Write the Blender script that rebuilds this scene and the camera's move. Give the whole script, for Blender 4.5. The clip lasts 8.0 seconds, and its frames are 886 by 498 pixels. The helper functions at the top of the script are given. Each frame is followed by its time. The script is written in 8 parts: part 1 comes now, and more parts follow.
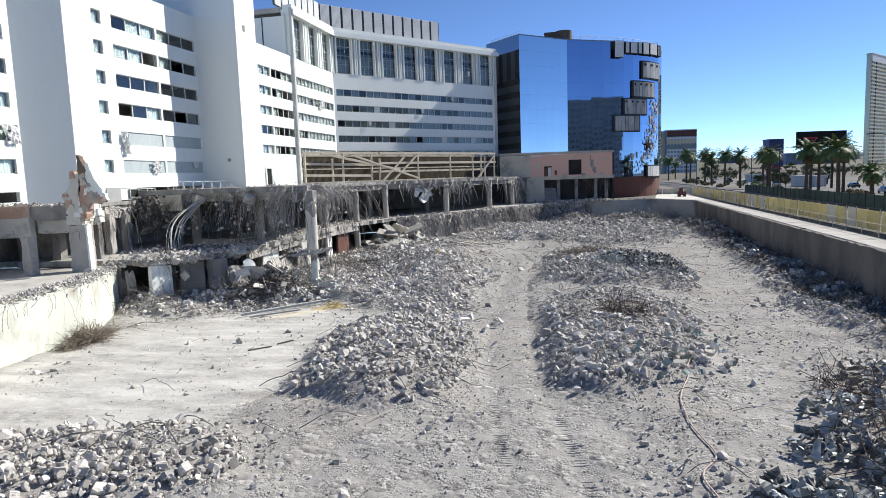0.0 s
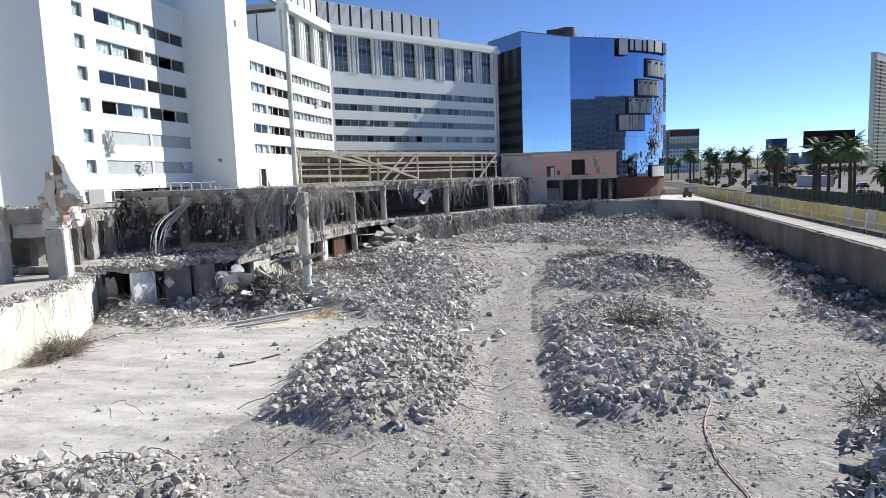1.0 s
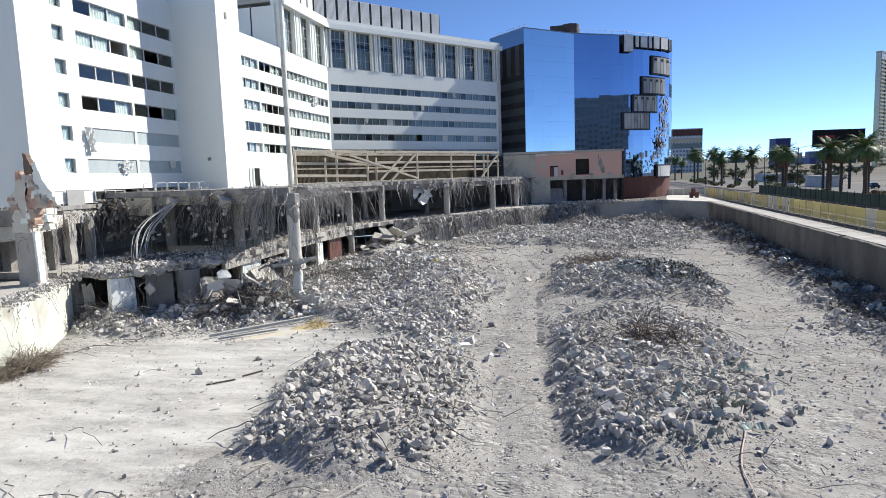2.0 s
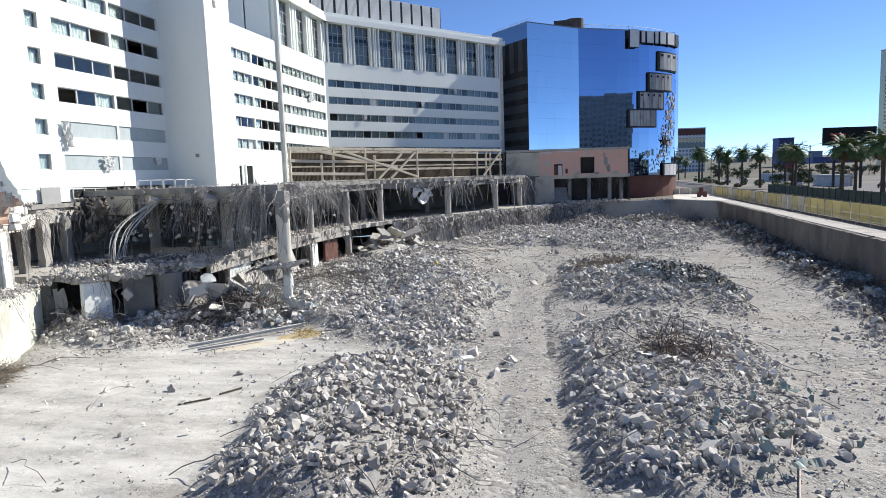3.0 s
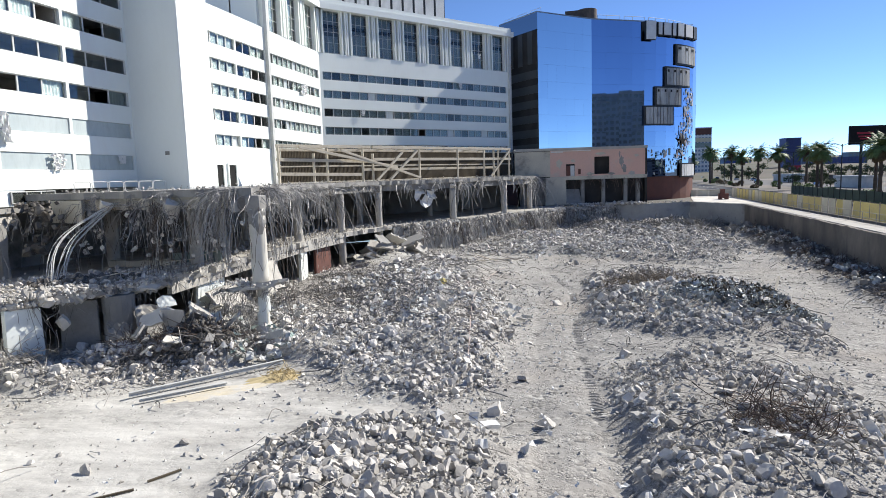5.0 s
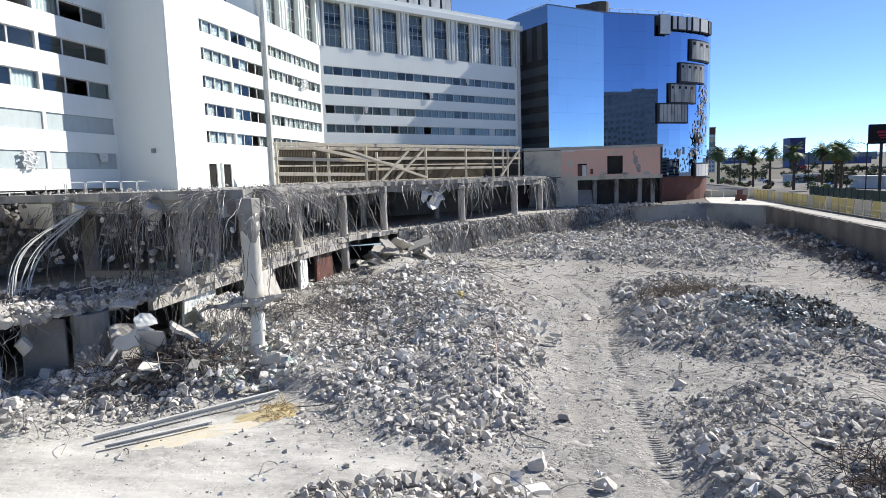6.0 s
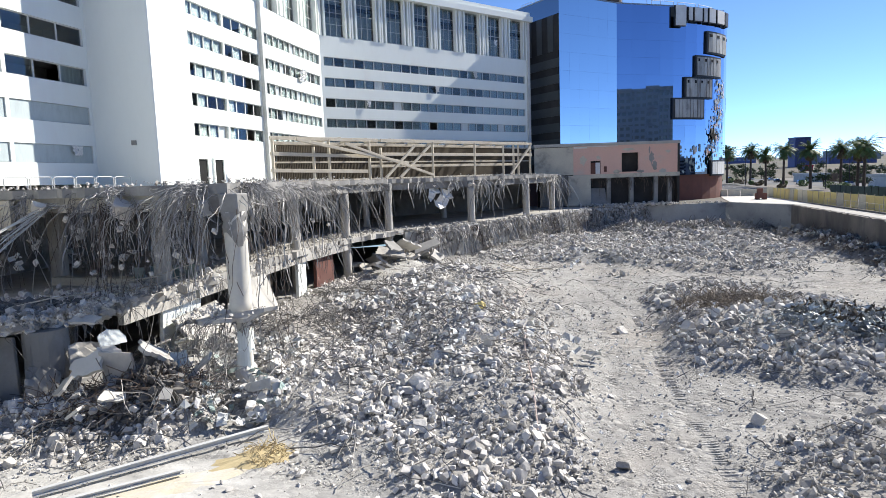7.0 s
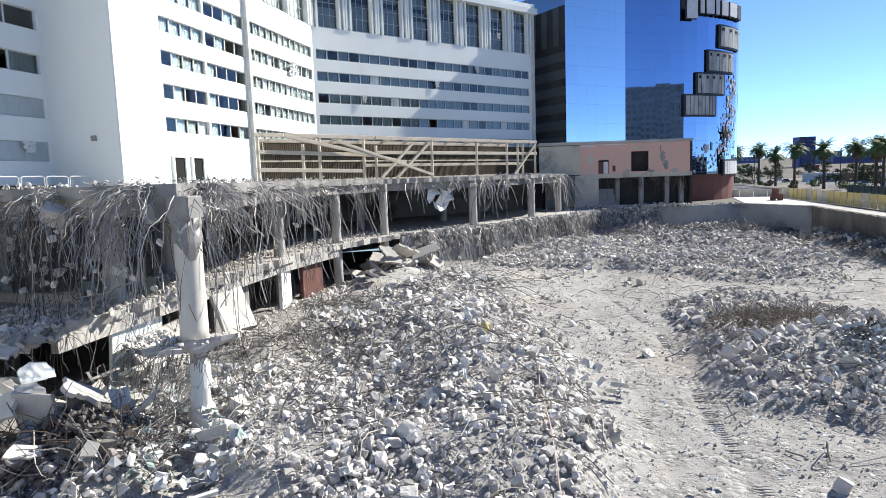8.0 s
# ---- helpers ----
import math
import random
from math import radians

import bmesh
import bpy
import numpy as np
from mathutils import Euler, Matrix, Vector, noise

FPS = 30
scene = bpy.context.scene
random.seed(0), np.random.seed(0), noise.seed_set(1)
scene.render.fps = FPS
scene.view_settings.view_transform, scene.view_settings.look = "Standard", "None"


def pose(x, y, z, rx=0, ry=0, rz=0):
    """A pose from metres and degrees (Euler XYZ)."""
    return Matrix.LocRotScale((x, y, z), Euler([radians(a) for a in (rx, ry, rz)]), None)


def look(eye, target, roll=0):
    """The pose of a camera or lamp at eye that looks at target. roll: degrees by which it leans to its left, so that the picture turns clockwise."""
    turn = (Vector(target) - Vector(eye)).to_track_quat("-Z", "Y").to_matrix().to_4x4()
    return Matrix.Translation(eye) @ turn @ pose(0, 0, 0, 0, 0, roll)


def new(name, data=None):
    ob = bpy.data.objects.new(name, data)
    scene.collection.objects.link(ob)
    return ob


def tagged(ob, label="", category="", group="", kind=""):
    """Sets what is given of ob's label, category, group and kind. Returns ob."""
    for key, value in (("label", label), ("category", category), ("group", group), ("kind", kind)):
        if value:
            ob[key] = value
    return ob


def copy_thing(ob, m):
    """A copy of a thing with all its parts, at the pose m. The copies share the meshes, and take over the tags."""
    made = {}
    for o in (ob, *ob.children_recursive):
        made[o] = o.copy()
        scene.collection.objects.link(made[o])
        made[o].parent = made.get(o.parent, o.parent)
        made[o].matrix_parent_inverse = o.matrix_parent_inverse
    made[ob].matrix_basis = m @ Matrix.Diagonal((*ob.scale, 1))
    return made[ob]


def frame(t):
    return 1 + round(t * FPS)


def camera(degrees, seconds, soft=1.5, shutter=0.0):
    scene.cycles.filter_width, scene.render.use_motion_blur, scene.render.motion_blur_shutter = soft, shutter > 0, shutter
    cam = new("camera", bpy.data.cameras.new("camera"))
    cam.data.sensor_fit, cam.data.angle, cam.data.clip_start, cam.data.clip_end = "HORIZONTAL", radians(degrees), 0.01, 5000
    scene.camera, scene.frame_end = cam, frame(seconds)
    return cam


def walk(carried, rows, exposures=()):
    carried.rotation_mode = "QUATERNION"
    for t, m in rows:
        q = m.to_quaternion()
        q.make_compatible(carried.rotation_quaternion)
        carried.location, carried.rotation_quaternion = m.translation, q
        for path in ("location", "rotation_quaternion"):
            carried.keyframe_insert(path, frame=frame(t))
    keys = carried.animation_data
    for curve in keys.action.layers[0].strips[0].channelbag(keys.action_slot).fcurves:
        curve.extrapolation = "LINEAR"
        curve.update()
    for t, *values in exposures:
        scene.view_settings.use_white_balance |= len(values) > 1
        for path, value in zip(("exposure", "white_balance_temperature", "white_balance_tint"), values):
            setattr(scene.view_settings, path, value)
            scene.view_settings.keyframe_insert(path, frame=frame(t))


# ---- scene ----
cam = camera(70.4, 8.0, soft=0.75)
METRES, EYE, TILT, LEAN, TURN = 35.35, 10.5, 0.0, 0.0, 13.5
ROWS = [
    (0.0, 0.0, 0.0, 0.0, -0.23, -6.46, 2.0),
    (0.5, 0.0029, 0.0412, 0.002, -0.19, -6.48, 2.0),
    (1.0, 0.0069, 0.0859, 0.0033, -0.11, -6.48, 2.0),
    (1.5, 0.0104, 0.1331, 0.0059, -0.03, -6.49, 1.98),
    (3.0, 0.0127, 0.2868, -0.0039, 0.13, -6.5, 1.97),
    (3.5, 0.0135, 0.3428, -0.0036, 0.19, -6.51, 1.94),
    (4.0, 0.0128, 0.4032, -0.0018, 0.22, -6.51, 1.92),
    (4.5, 0.0078, 0.4677, -0.0008, 0.23, -6.5, 1.9),
    (6.0, -0.0353, 0.6847, 0.0011, 0.23, -6.48, 1.86),
    (6.5, -0.0529, 0.7619, -0.0045, 0.26, -6.45, 1.9),
    (7.0, -0.0635, 0.839, -0.0108, 0.31, -6.41, 1.94),
    (7.5, -0.0645, 0.9161, -0.0128, 0.37, -6.39, 1.97),
    (8.0, -0.0594, 0.991, -0.0123, 0.43, -6.37, 1.99),
]
walk(cam, [(t, pose(0, 0, EYE, TILT, LEAN, TURN) @ pose(METRES * x, METRES * y, METRES * z, 90 + pitch, roll, yaw)) for t, x, y, z, yaw, pitch, roll in ROWS], exposures=((0.0, 0.34), (4.5, 0.40), (6.5, 0.53), (8.0, 0.72)))

# ---- world, sun, exposure ----
SUN_EL, SUN_AZ = radians(37.0), radians(45.4)  # azimuth from +y towards +x
sky_world = bpy.data.worlds.new("sky")
scene.world = sky_world
sky_world.use_nodes = True
wn = sky_world.node_tree
sky = wn.nodes.new("ShaderNodeTexSky")
sky.sky_type, sky.sun_disc = "NISHITA", False
sky.sun_elevation, sky.sun_rotation = SUN_EL, SUN_AZ
sky.altitude, sky.air_density, sky.dust_density, sky.ozone_density = 1500.0, 0.52, 0.0, 6.0
bg = wn.nodes["Background"]
bg.inputs["Strength"].default_value = 0.15
wn.links.new(sky.outputs["Color"], bg.inputs["Color"])
sun_dir = Vector((math.sin(SUN_AZ) * math.cos(SUN_EL), math.cos(SUN_AZ) * math.cos(SUN_EL), math.sin(SUN_EL)))
sun = new("sun", bpy.data.lights.new("sun", "SUN"))
sun.data.energy, sun.data.angle, sun.data.color = 5.4, radians(0.53), (1.0, 0.952, 0.865)
sun.matrix_world = look((0, 0, 120), Vector((0, 0, 120)) - sun_dir)

# ---- materials ----
def material(name, c1, c2, scale=1.0, fine=12.0, rough=0.85, metal=0.0, bump=0.3, bump_dist=0.02, island=0.0, stain=None, stain_scale=0.25, stain_low=0.5, spec=0.3, stretch=(1, 1, 1), obj_random=0.0, grain=0.5):
    """Two-scale procedural surface: broad patches, fine grain, optional stains, bump."""
    m = bpy.data.materials.new(name)
    m.use_nodes = True
    nt = m.node_tree
    n, l = nt.nodes, nt.links
    b = n["Principled BSDF"]
    geo = n.new("ShaderNodeNewGeometry")
    mp = n.new("ShaderNodeMapping")
    mp.inputs["Scale"].default_value = stretch
    l.new(geo.outputs["Position"], mp.inputs["Vector"])

    def noise_tex(s, d=4.0, r=0.6):
        t = n.new("ShaderNodeTexNoise")
        t.inputs["Scale"].default_value, t.inputs["Detail"].default_value, t.inputs["Roughness"].default_value = s, d, r
        l.new(mp.outputs["Vector"], t.inputs["Vector"])
        return t.outputs["Fac"]

    def mixc(fac, a, c, mode="MIX"):
        x = n.new("ShaderNodeMix")
        x.data_type, x.blend_type = "RGBA", mode
        for sock, v in ((x.inputs[0], fac), (x.inputs[6], a), (x.inputs[7], c)):
            if hasattr(v, "links"):
                l.new(v, sock)
            elif isinstance(v, tuple):
                sock.default_value = (*v[:3], 1)
            else:
                sock.default_value = v
        return x.outputs[2]

    def ramp(sock, lo, hi):
        r = n.new("ShaderNodeMapRange")
        r.inputs["From Min"].default_value, r.inputs["From Max"].default_value = lo, hi
        l.new(sock, r.inputs["Value"])
        return r.outputs["Result"]

    big, small = noise_tex(scale), noise_tex(fine, 6.0, 0.7)
    col = mixc(ramp(big, 0.35, 0.65), c1, c2)
    dark = tuple(v * 0.62 for v in c1)
    col = mixc(ramp(small, 0.45, 0.8), col, mixc(grain, col, dark))
    if stain:
        col = mixc(ramp(noise_tex(stain_scale, 5.0, 0.65), stain_low, stain_low + 0.16), col, stain)
    if island or obj_random:
        src = geo.outputs["Random Per Island"] if island else n.new("ShaderNodeObjectInfo").outputs["Random"]
        hsv = n.new("ShaderNodeHueSaturation")
        v = n.new("ShaderNodeMapRange")
        k = island or obj_random
        v.inputs["To Min"].default_value, v.inputs["To Max"].default_value = 1 - k, 1 + k
        l.new(src, v.inputs["Value"])
        l.new(v.outputs["Result"], hsv.inputs["Value"])
        l.new(col, hsv.inputs["Color"])
        col = hsv.outputs["Color"]
    l.new(col, b.inputs["Base Color"])
    b.inputs["Roughness"].default_value, b.inputs["Metallic"].default_value = rough, metal
    b.inputs["Specular IOR Level"].default_value = spec
    if bump:
        bp = n.new("ShaderNodeBump")
        bp.inputs["Strength"].default_value, bp.inputs["Distance"].default_value = bump, bump_dist
        l.new(small, bp.inputs["Height"])
        l.new(bp.outputs["Normal"], b.inputs["Normal"])
    return m


def glass_material(name, tint, rough=0.02, metal=0.0, trans=1.0):
    m = bpy.data.materials.new(name)
    m.use_nodes = True
    b = m.node_tree.nodes["Principled BSDF"]
    b.inputs["Base Color"].default_value = (*tint, 1)
    b.inputs["Roughness"].default_value, b.inputs["Metallic"].default_value = rough, metal
    b.inputs["Transmission Weight"].default_value = trans
    b.inputs["IOR"].default_value = 1.5
    return m


def crushed_ground(name, c1, c2, c3):
    """Dusty ground of crushed concrete: pebbles of three sizes in colour and relief."""
    m = material(name, c1, c2, 0.22, 7.0, 0.95, bump=0.0, stain=c3, stain_scale=0.10, stain_low=0.5, grain=0.6)
    nt = m.node_tree
    n, l = nt.nodes, nt.links
    b = n["Principled BSDF"]
    src = b.inputs["Base Color"].links[0].from_socket
    geo = n.new("ShaderNodeNewGeometry")
    hsum = None
    for s, k in ((3.2, 1.0), (9.0, 0.5), (24.0, 0.22)):
        v = n.new("ShaderNodeTexVoronoi")
        v.inputs["Scale"].default_value = s
        v.inputs["Randomness"].default_value = 1.0
        l.new(geo.outputs["Position"], v.inputs["Vector"])
        msk = n.new("ShaderNodeTexNoise")
        msk.inputs["Scale"].default_value, msk.inputs["Detail"].default_value = 0.5 + s * 0.08, 5.0
        l.new(geo.outputs["Position"], msk.inputs["Vector"])
        r = n.new("ShaderNodeMapRange")
        r.inputs["From Min"].default_value, r.inputs["From Max"].default_value = 0.42, 0.62
        l.new(msk.outputs["Fac"], r.inputs["Value"])
        inv = n.new("ShaderNodeMath")
        inv.operation = "SUBTRACT"
        inv.inputs[0].default_value = 0.75
        l.new(v.outputs["Distance"], inv.inputs[1])
        mul = n.new("ShaderNodeMath")
        mul.operation = "MULTIPLY"
        l.new(inv.outputs[0], mul.inputs[0])
        l.new(r.outputs["Result"], mul.inputs[1])
        sc = n.new("ShaderNodeMath")
        sc.operation = "MULTIPLY_ADD"
        sc.inputs[1].default_value = k
        l.new(mul.outputs[0], sc.inputs[0])
        if hsum:
            l.new(hsum, sc.inputs[2])
        else:
            sc.inputs[2].default_value = 0.0
        hsum = sc.outputs[0]
        mix = n.new("ShaderNodeMix")
        mix.data_type, mix.blend_type = "RGBA", "MULTIPLY"
        bw = n.new("ShaderNodeMapRange")
        bw.inputs["To Min"].default_value, bw.inputs["To Max"].default_value = 0.62, 1.3
        sep = n.new("ShaderNodeSeparateColor")
        l.new(v.outputs["Color"], sep.inputs["Color"])
        l.new(sep.outputs[0], bw.inputs["Value"])
        l.new(r.outputs["Result"], mix.inputs[0])
        l.new(src, mix.inputs[6])
        l.new(bw.outputs["Result"], mix.inputs[7])
        src = mix.outputs[2]
    # pale dust lies where the ground's dust layer says so, streaked by noise
    att = n.new("ShaderNodeAttribute")
    att.attribute_name = "dust"
    mp = n.new("ShaderNodeMapping")
    mp.inputs["Rotation"].default_value = (0, 0, -0.75)
    mp.inputs["Scale"].default_value = (0.16, 0.5, 1)
    l.new(geo.outputs["Position"], mp.inputs["Vector"])
    st = n.new("ShaderNodeTexNoise")
    st.inputs["Scale"].default_value, st.inputs["Detail"].default_value, st.inputs["Roughness"].default_value = 1.0, 7.0, 0.68
    l.new(mp.outputs["Vector"], st.inputs["Vector"])
    sm = n.new("ShaderNodeMapRange")
    sm.inputs["From Min"].default_value, sm.inputs["From Max"].default_value = 0.37, 0.63
    sm.inputs["To Min"].default_value, sm.inputs["To Max"].default_value = 0.12, 1.0
    l.new(st.outputs["Fac"], sm.inputs["Value"])
    dm = n.new("ShaderNodeMath")
    dm.operation, dm.use_clamp = "MULTIPLY", True
    l.new(att.outputs["Fac"], dm.inputs[0])
    l.new(sm.outputs["Result"], dm.inputs[1])
    dx = n.new("ShaderNodeMix")
    dx.data_type = "RGBA"
    l.new(dm.outputs[0], dx.inputs[0])
    l.new(src, dx.inputs[6])
    dx.inputs[7].default_value = (0.60, 0.585, 0.545, 1)
    # darkens the ground colour for the shaded wall foot and the dark heaps
    soil_and_shade = n.new("ShaderNodeAttribute")
    soil_and_shade.attribute_name = "soil_and_shade"
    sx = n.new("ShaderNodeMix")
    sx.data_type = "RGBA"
    l.new(soil_and_shade.outputs["Fac"], sx.inputs[0])
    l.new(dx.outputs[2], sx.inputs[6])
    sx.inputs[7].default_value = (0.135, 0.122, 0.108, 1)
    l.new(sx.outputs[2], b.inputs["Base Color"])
    bp = n.new("ShaderNodeBump")
    bp.inputs["Strength"].default_value, bp.inputs["Distance"].default_value = 0.9, 0.12
    low = n.new("ShaderNodeMath")
    low.operation = "MULTIPLY_ADD"
    low.inputs[1].default_value, low.inputs[2].default_value = -0.75, 1.0
    l.new(att.outputs["Fac"], low.inputs[0])
    hm = n.new("ShaderNodeMath")
    hm.operation = "MULTIPLY"
    l.new(hsum, hm.inputs[0])
    l.new(low.outputs[0], hm.inputs[1])
    l.new(hm.outputs[0], bp.inputs["Height"])
    l.new(bp.outputs["Normal"], b.inputs["Normal"])
    return m


M_dirt = crushed_ground("pale_dust", (0.376, 0.363, 0.341), (0.291, 0.281, 0.265), (0.337, 0.312, 0.282))
M_rock = material("broken_concrete", (0.56, 0.535, 0.495), (0.42, 0.40, 0.37), 0.7, 9.0, 0.93, bump=0.5, bump_dist=0.04, island=0.36)
M_rock_pale = material("dusty_pale_concrete", (0.67, 0.64, 0.60), (0.53, 0.507, 0.478), 0.7, 9.0, 0.93, bump=0.5, bump_dist=0.04, island=0.32)
M_gravel = material("gravel", (0.48, 0.45, 0.41), (0.36, 0.34, 0.31), 0.5, 14.0, 0.95, bump=0.4, island=0.4)
M_slabwhite = material("pale_slab", (0.72, 0.69, 0.63), (0.60, 0.57, 0.51), 0.16, 3.0, 0.9, bump=0.3, bump_dist=0.03, stain=(0.46, 0.43, 0.385), stain_scale=0.22, stain_low=0.5)
M_concrete = material("grey_concrete", (0.34, 0.33, 0.31), (0.24, 0.235, 0.225), 0.5, 6.0, 0.9, bump=0.4, bump_dist=0.03, stain=(0.17, 0.16, 0.15), stain_scale=0.35, stain_low=0.55)
M_pale_conc = material("pale_concrete", (0.52, 0.50, 0.46), (0.40, 0.385, 0.36), 0.5, 6.0, 0.9, bump=0.35, bump_dist=0.03, stain=(0.25, 0.235, 0.22), stain_scale=0.4, stain_low=0.56)
M_wallpaint = material("white_plaster", (0.825, 0.86, 0.83), (0.785, 0.82, 0.79), 0.12, 3.0, 0.75, bump=0.04, bump_dist=0.01, stain=(0.76, 0.76, 0.73), stain_scale=0.12, stain_low=0.6, stretch=(1, 1, 0.35), grain=0.07)
M_stainwhite = material("stained_white_plaster", (0.66, 0.64, 0.58), (0.56, 0.54, 0.49), 0.4, 5.0, 0.85, bump=0.25, stain=(0.36, 0.33, 0.29), stain_scale=0.45, stain_low=0.57, grain=0.3)
# darker rubble: painted shade at the wall foot, dark heaps elsewhere
M_darkrubble = material("dark_soil_shade_rubble", (0.21, 0.195, 0.175), (0.13, 0.12, 0.11), 0.8, 9.0, 0.95, bump=0.5, bump_dist=0.04, island=0.4)
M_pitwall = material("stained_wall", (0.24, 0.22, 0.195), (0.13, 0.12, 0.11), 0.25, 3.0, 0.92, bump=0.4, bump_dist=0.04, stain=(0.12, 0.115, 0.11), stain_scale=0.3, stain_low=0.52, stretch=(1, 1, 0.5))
M_greypaint = material("grey_painted_wall", (0.44, 0.445, 0.43), (0.30, 0.305, 0.30), 0.16, 4.0, 0.85, bump=0.3, stain=(0.17, 0.165, 0.16), stain_scale=0.16, stain_low=0.53)
M_pink = material("salmon_stucco", (0.76, 0.48, 0.38), (0.70, 0.47, 0.39), 0.15, 5.0, 0.9, bump=0.2, stain=(0.56, 0.50, 0.44), stain_scale=0.16, stain_low=0.53, grain=0.45)
M_beige = material("beige_stucco", (0.62, 0.58, 0.48), (0.50, 0.465, 0.39), 0.3, 5.0, 0.9, bump=0.2, stain=(0.24, 0.22, 0.2), stain_scale=0.3, stain_low=0.56)
M_brickred = material("red_base", (0.17, 0.075, 0.06), (0.13, 0.065, 0.055), 0.5, 6.0, 0.85, bump=0.2)
M_orange = material("orange_block", (0.54, 0.36, 0.28), (0.46, 0.29, 0.22), 0.8, 8.0, 0.9, bump=0.6, bump_dist=0.05, stain=(0.50, 0.46, 0.41), stain_scale=0.7, stain_low=0.48)
M_limewash = material("limewashed_wall", (0.68, 0.70, 0.61), (0.58, 0.60, 0.53), 0.3, 5.0, 0.85, bump=0.25, stain=(0.40, 0.375, 0.32), stain_scale=0.4, stain_low=0.53, stretch=(1, 1, 0.5), grain=0.35)
# grey inner-wall plaster with broad near-black blotches
M_dim = material("blotched_grey_plaster", (0.34, 0.33, 0.31), (0.21, 0.20, 0.19), 0.3, 3.0, 0.9, bump=0.2, stain=(0.06, 0.055, 0.05), stain_scale=0.2, stain_low=0.5)
# near-black colour stands in for unlit depth behind windows and openings
M_dark = material("unlit_interior_black", (0.055, 0.052, 0.05), (0.035, 0.034, 0.033), 0.4, 3.0, 0.95, bump=0.1)
M_room = material("room_plaster", (0.40, 0.39, 0.37), (0.28, 0.27, 0.26), 0.3, 3.0, 0.95, bump=0.1)
M_curtain = material("pale_curtain", (0.74, 0.78, 0.77), (0.62, 0.66, 0.66), 0.4, 3.0, 0.9, bump=0.2, stretch=(6, 6, 0.2))
M_frame = material("window_frame_paint", (0.62, 0.63, 0.61), (0.5, 0.5, 0.49), 0.5, 5.0, 0.6, bump=0.05)
M_darkframe = material("dark_metal_frame", (0.06, 0.06, 0.06), (0.045, 0.045, 0.045), 0.5, 5.0, 0.5, metal=0.5, bump=0.05)
M_rebar = material("steel_bar", (0.30, 0.29, 0.275), (0.15, 0.14, 0.13), 1.5, 10.0, 0.65, metal=0.35, bump=0.1, island=0.35)
M_barpale = material("pale_steel_bar", (0.44, 0.43, 0.415), (0.26, 0.25, 0.24), 1.5, 10.0, 0.6, metal=0.2, bump=0.1, island=0.4)
M_stick = material("splintered_lath", (0.56, 0.53, 0.47), (0.36, 0.33, 0.29), 1.5, 10.0, 0.8, bump=0.1, island=0.45)
M_rust = material("rusty_wire", (0.16, 0.12, 0.095), (0.10, 0.08, 0.07), 1.2, 10.0, 0.85, metal=0.2, bump=0.1, island=0.4)
M_cream = material("cream_painted_steel", (0.58, 0.52, 0.42), (0.47, 0.42, 0.34), 0.6, 6.0, 0.7, bump=0.1, stain=(0.33, 0.27, 0.20), stain_scale=0.7, stain_low=0.58)
M_corrug = material("slatted_screen", (0.12, 0.10, 0.07), (0.08, 0.065, 0.05), 0.5, 6.0, 0.8, bump=0.1)
M_scrap = material("crumpled_sheet_metal", (0.50, 0.53, 0.52), (0.17, 0.18, 0.18), 0.6, 5.0, 0.55, metal=0.25, bump=0.3, island=0.5)
M_white = material("white_panel", (0.78, 0.78, 0.76), (0.66, 0.66, 0.65), 0.5, 5.0, 0.7, bump=0.1)
# dark tone of the hotel front as mirrored in the tower's side
M_mirroredwall = material("mirrored_dark_wall", (0.075, 0.08, 0.078), (0.055, 0.06, 0.06), 0.2, 3.0, 0.5, bump=0.05)
M_yellow = material("yellow_tarp", (0.80, 0.66, 0.25), (0.72, 0.60, 0.28), 0.3, 4.0, 0.8, bump=0.2, obj_random=0.15)
M_tarpwhite = material("cream_tarp", (0.70, 0.66, 0.52), (0.60, 0.56, 0.45), 0.3, 4.0, 0.8, bump=0.2, obj_random=0.12)
M_fencegreen = material("green_mesh", (0.11, 0.15, 0.125), (0.07, 0.10, 0.085), 0.3, 5.0, 0.9, bump=0.2)
M_oldroad = material("worn_asphalt", (0.16, 0.155, 0.15), (0.12, 0.118, 0.115), 0.05, 4.0, 0.9, bump=0.2, stain=(0.13, 0.13, 0.13), stain_scale=0.04)
M_farland = material("far_scrubland", (0.17, 0.14, 0.115), (0.085, 0.085, 0.062), 0.012, 0.09, 0.95, bump=0.0, stain=(0.075, 0.09, 0.05), stain_scale=0.008, stain_low=0.46, stretch=(1, 0.35, 1))
M_road = material("asphalt", (0.09, 0.09, 0.092), (0.065, 0.065, 0.067), 0.1, 6.0, 0.9, bump=0.2)
M_ground = material("desert_ground", (0.22, 0.195, 0.17), (0.15, 0.14, 0.125), 0.02, 1.0, 0.95, bump=0.2, stain=(0.11, 0.11, 0.095), stain_scale=0.02, stain_low=0.46)
M_leaf = material("palm_leaf", (0.15, 0.21, 0.075), (0.09, 0.145, 0.05), 0.5, 4.0, 0.6, bump=0.0, island=0.3)
M_deadleaf = material("dry_palm_leaf", (0.22, 0.17, 0.10), (0.15, 0.12, 0.075), 0.5, 4.0, 0.8, bump=0.0, island=0.3)
M_trunk = material("palm_trunk", (0.12, 0.095, 0.075), (0.08, 0.065, 0.055), 1.5, 8.0, 0.95, bump=0.6, bump_dist=0.05)
M_twig = material("dry_brush", (0.30, 0.255, 0.20), (0.19, 0.16, 0.125), 1.0, 8.0, 0.95, bump=0.0, island=0.35)
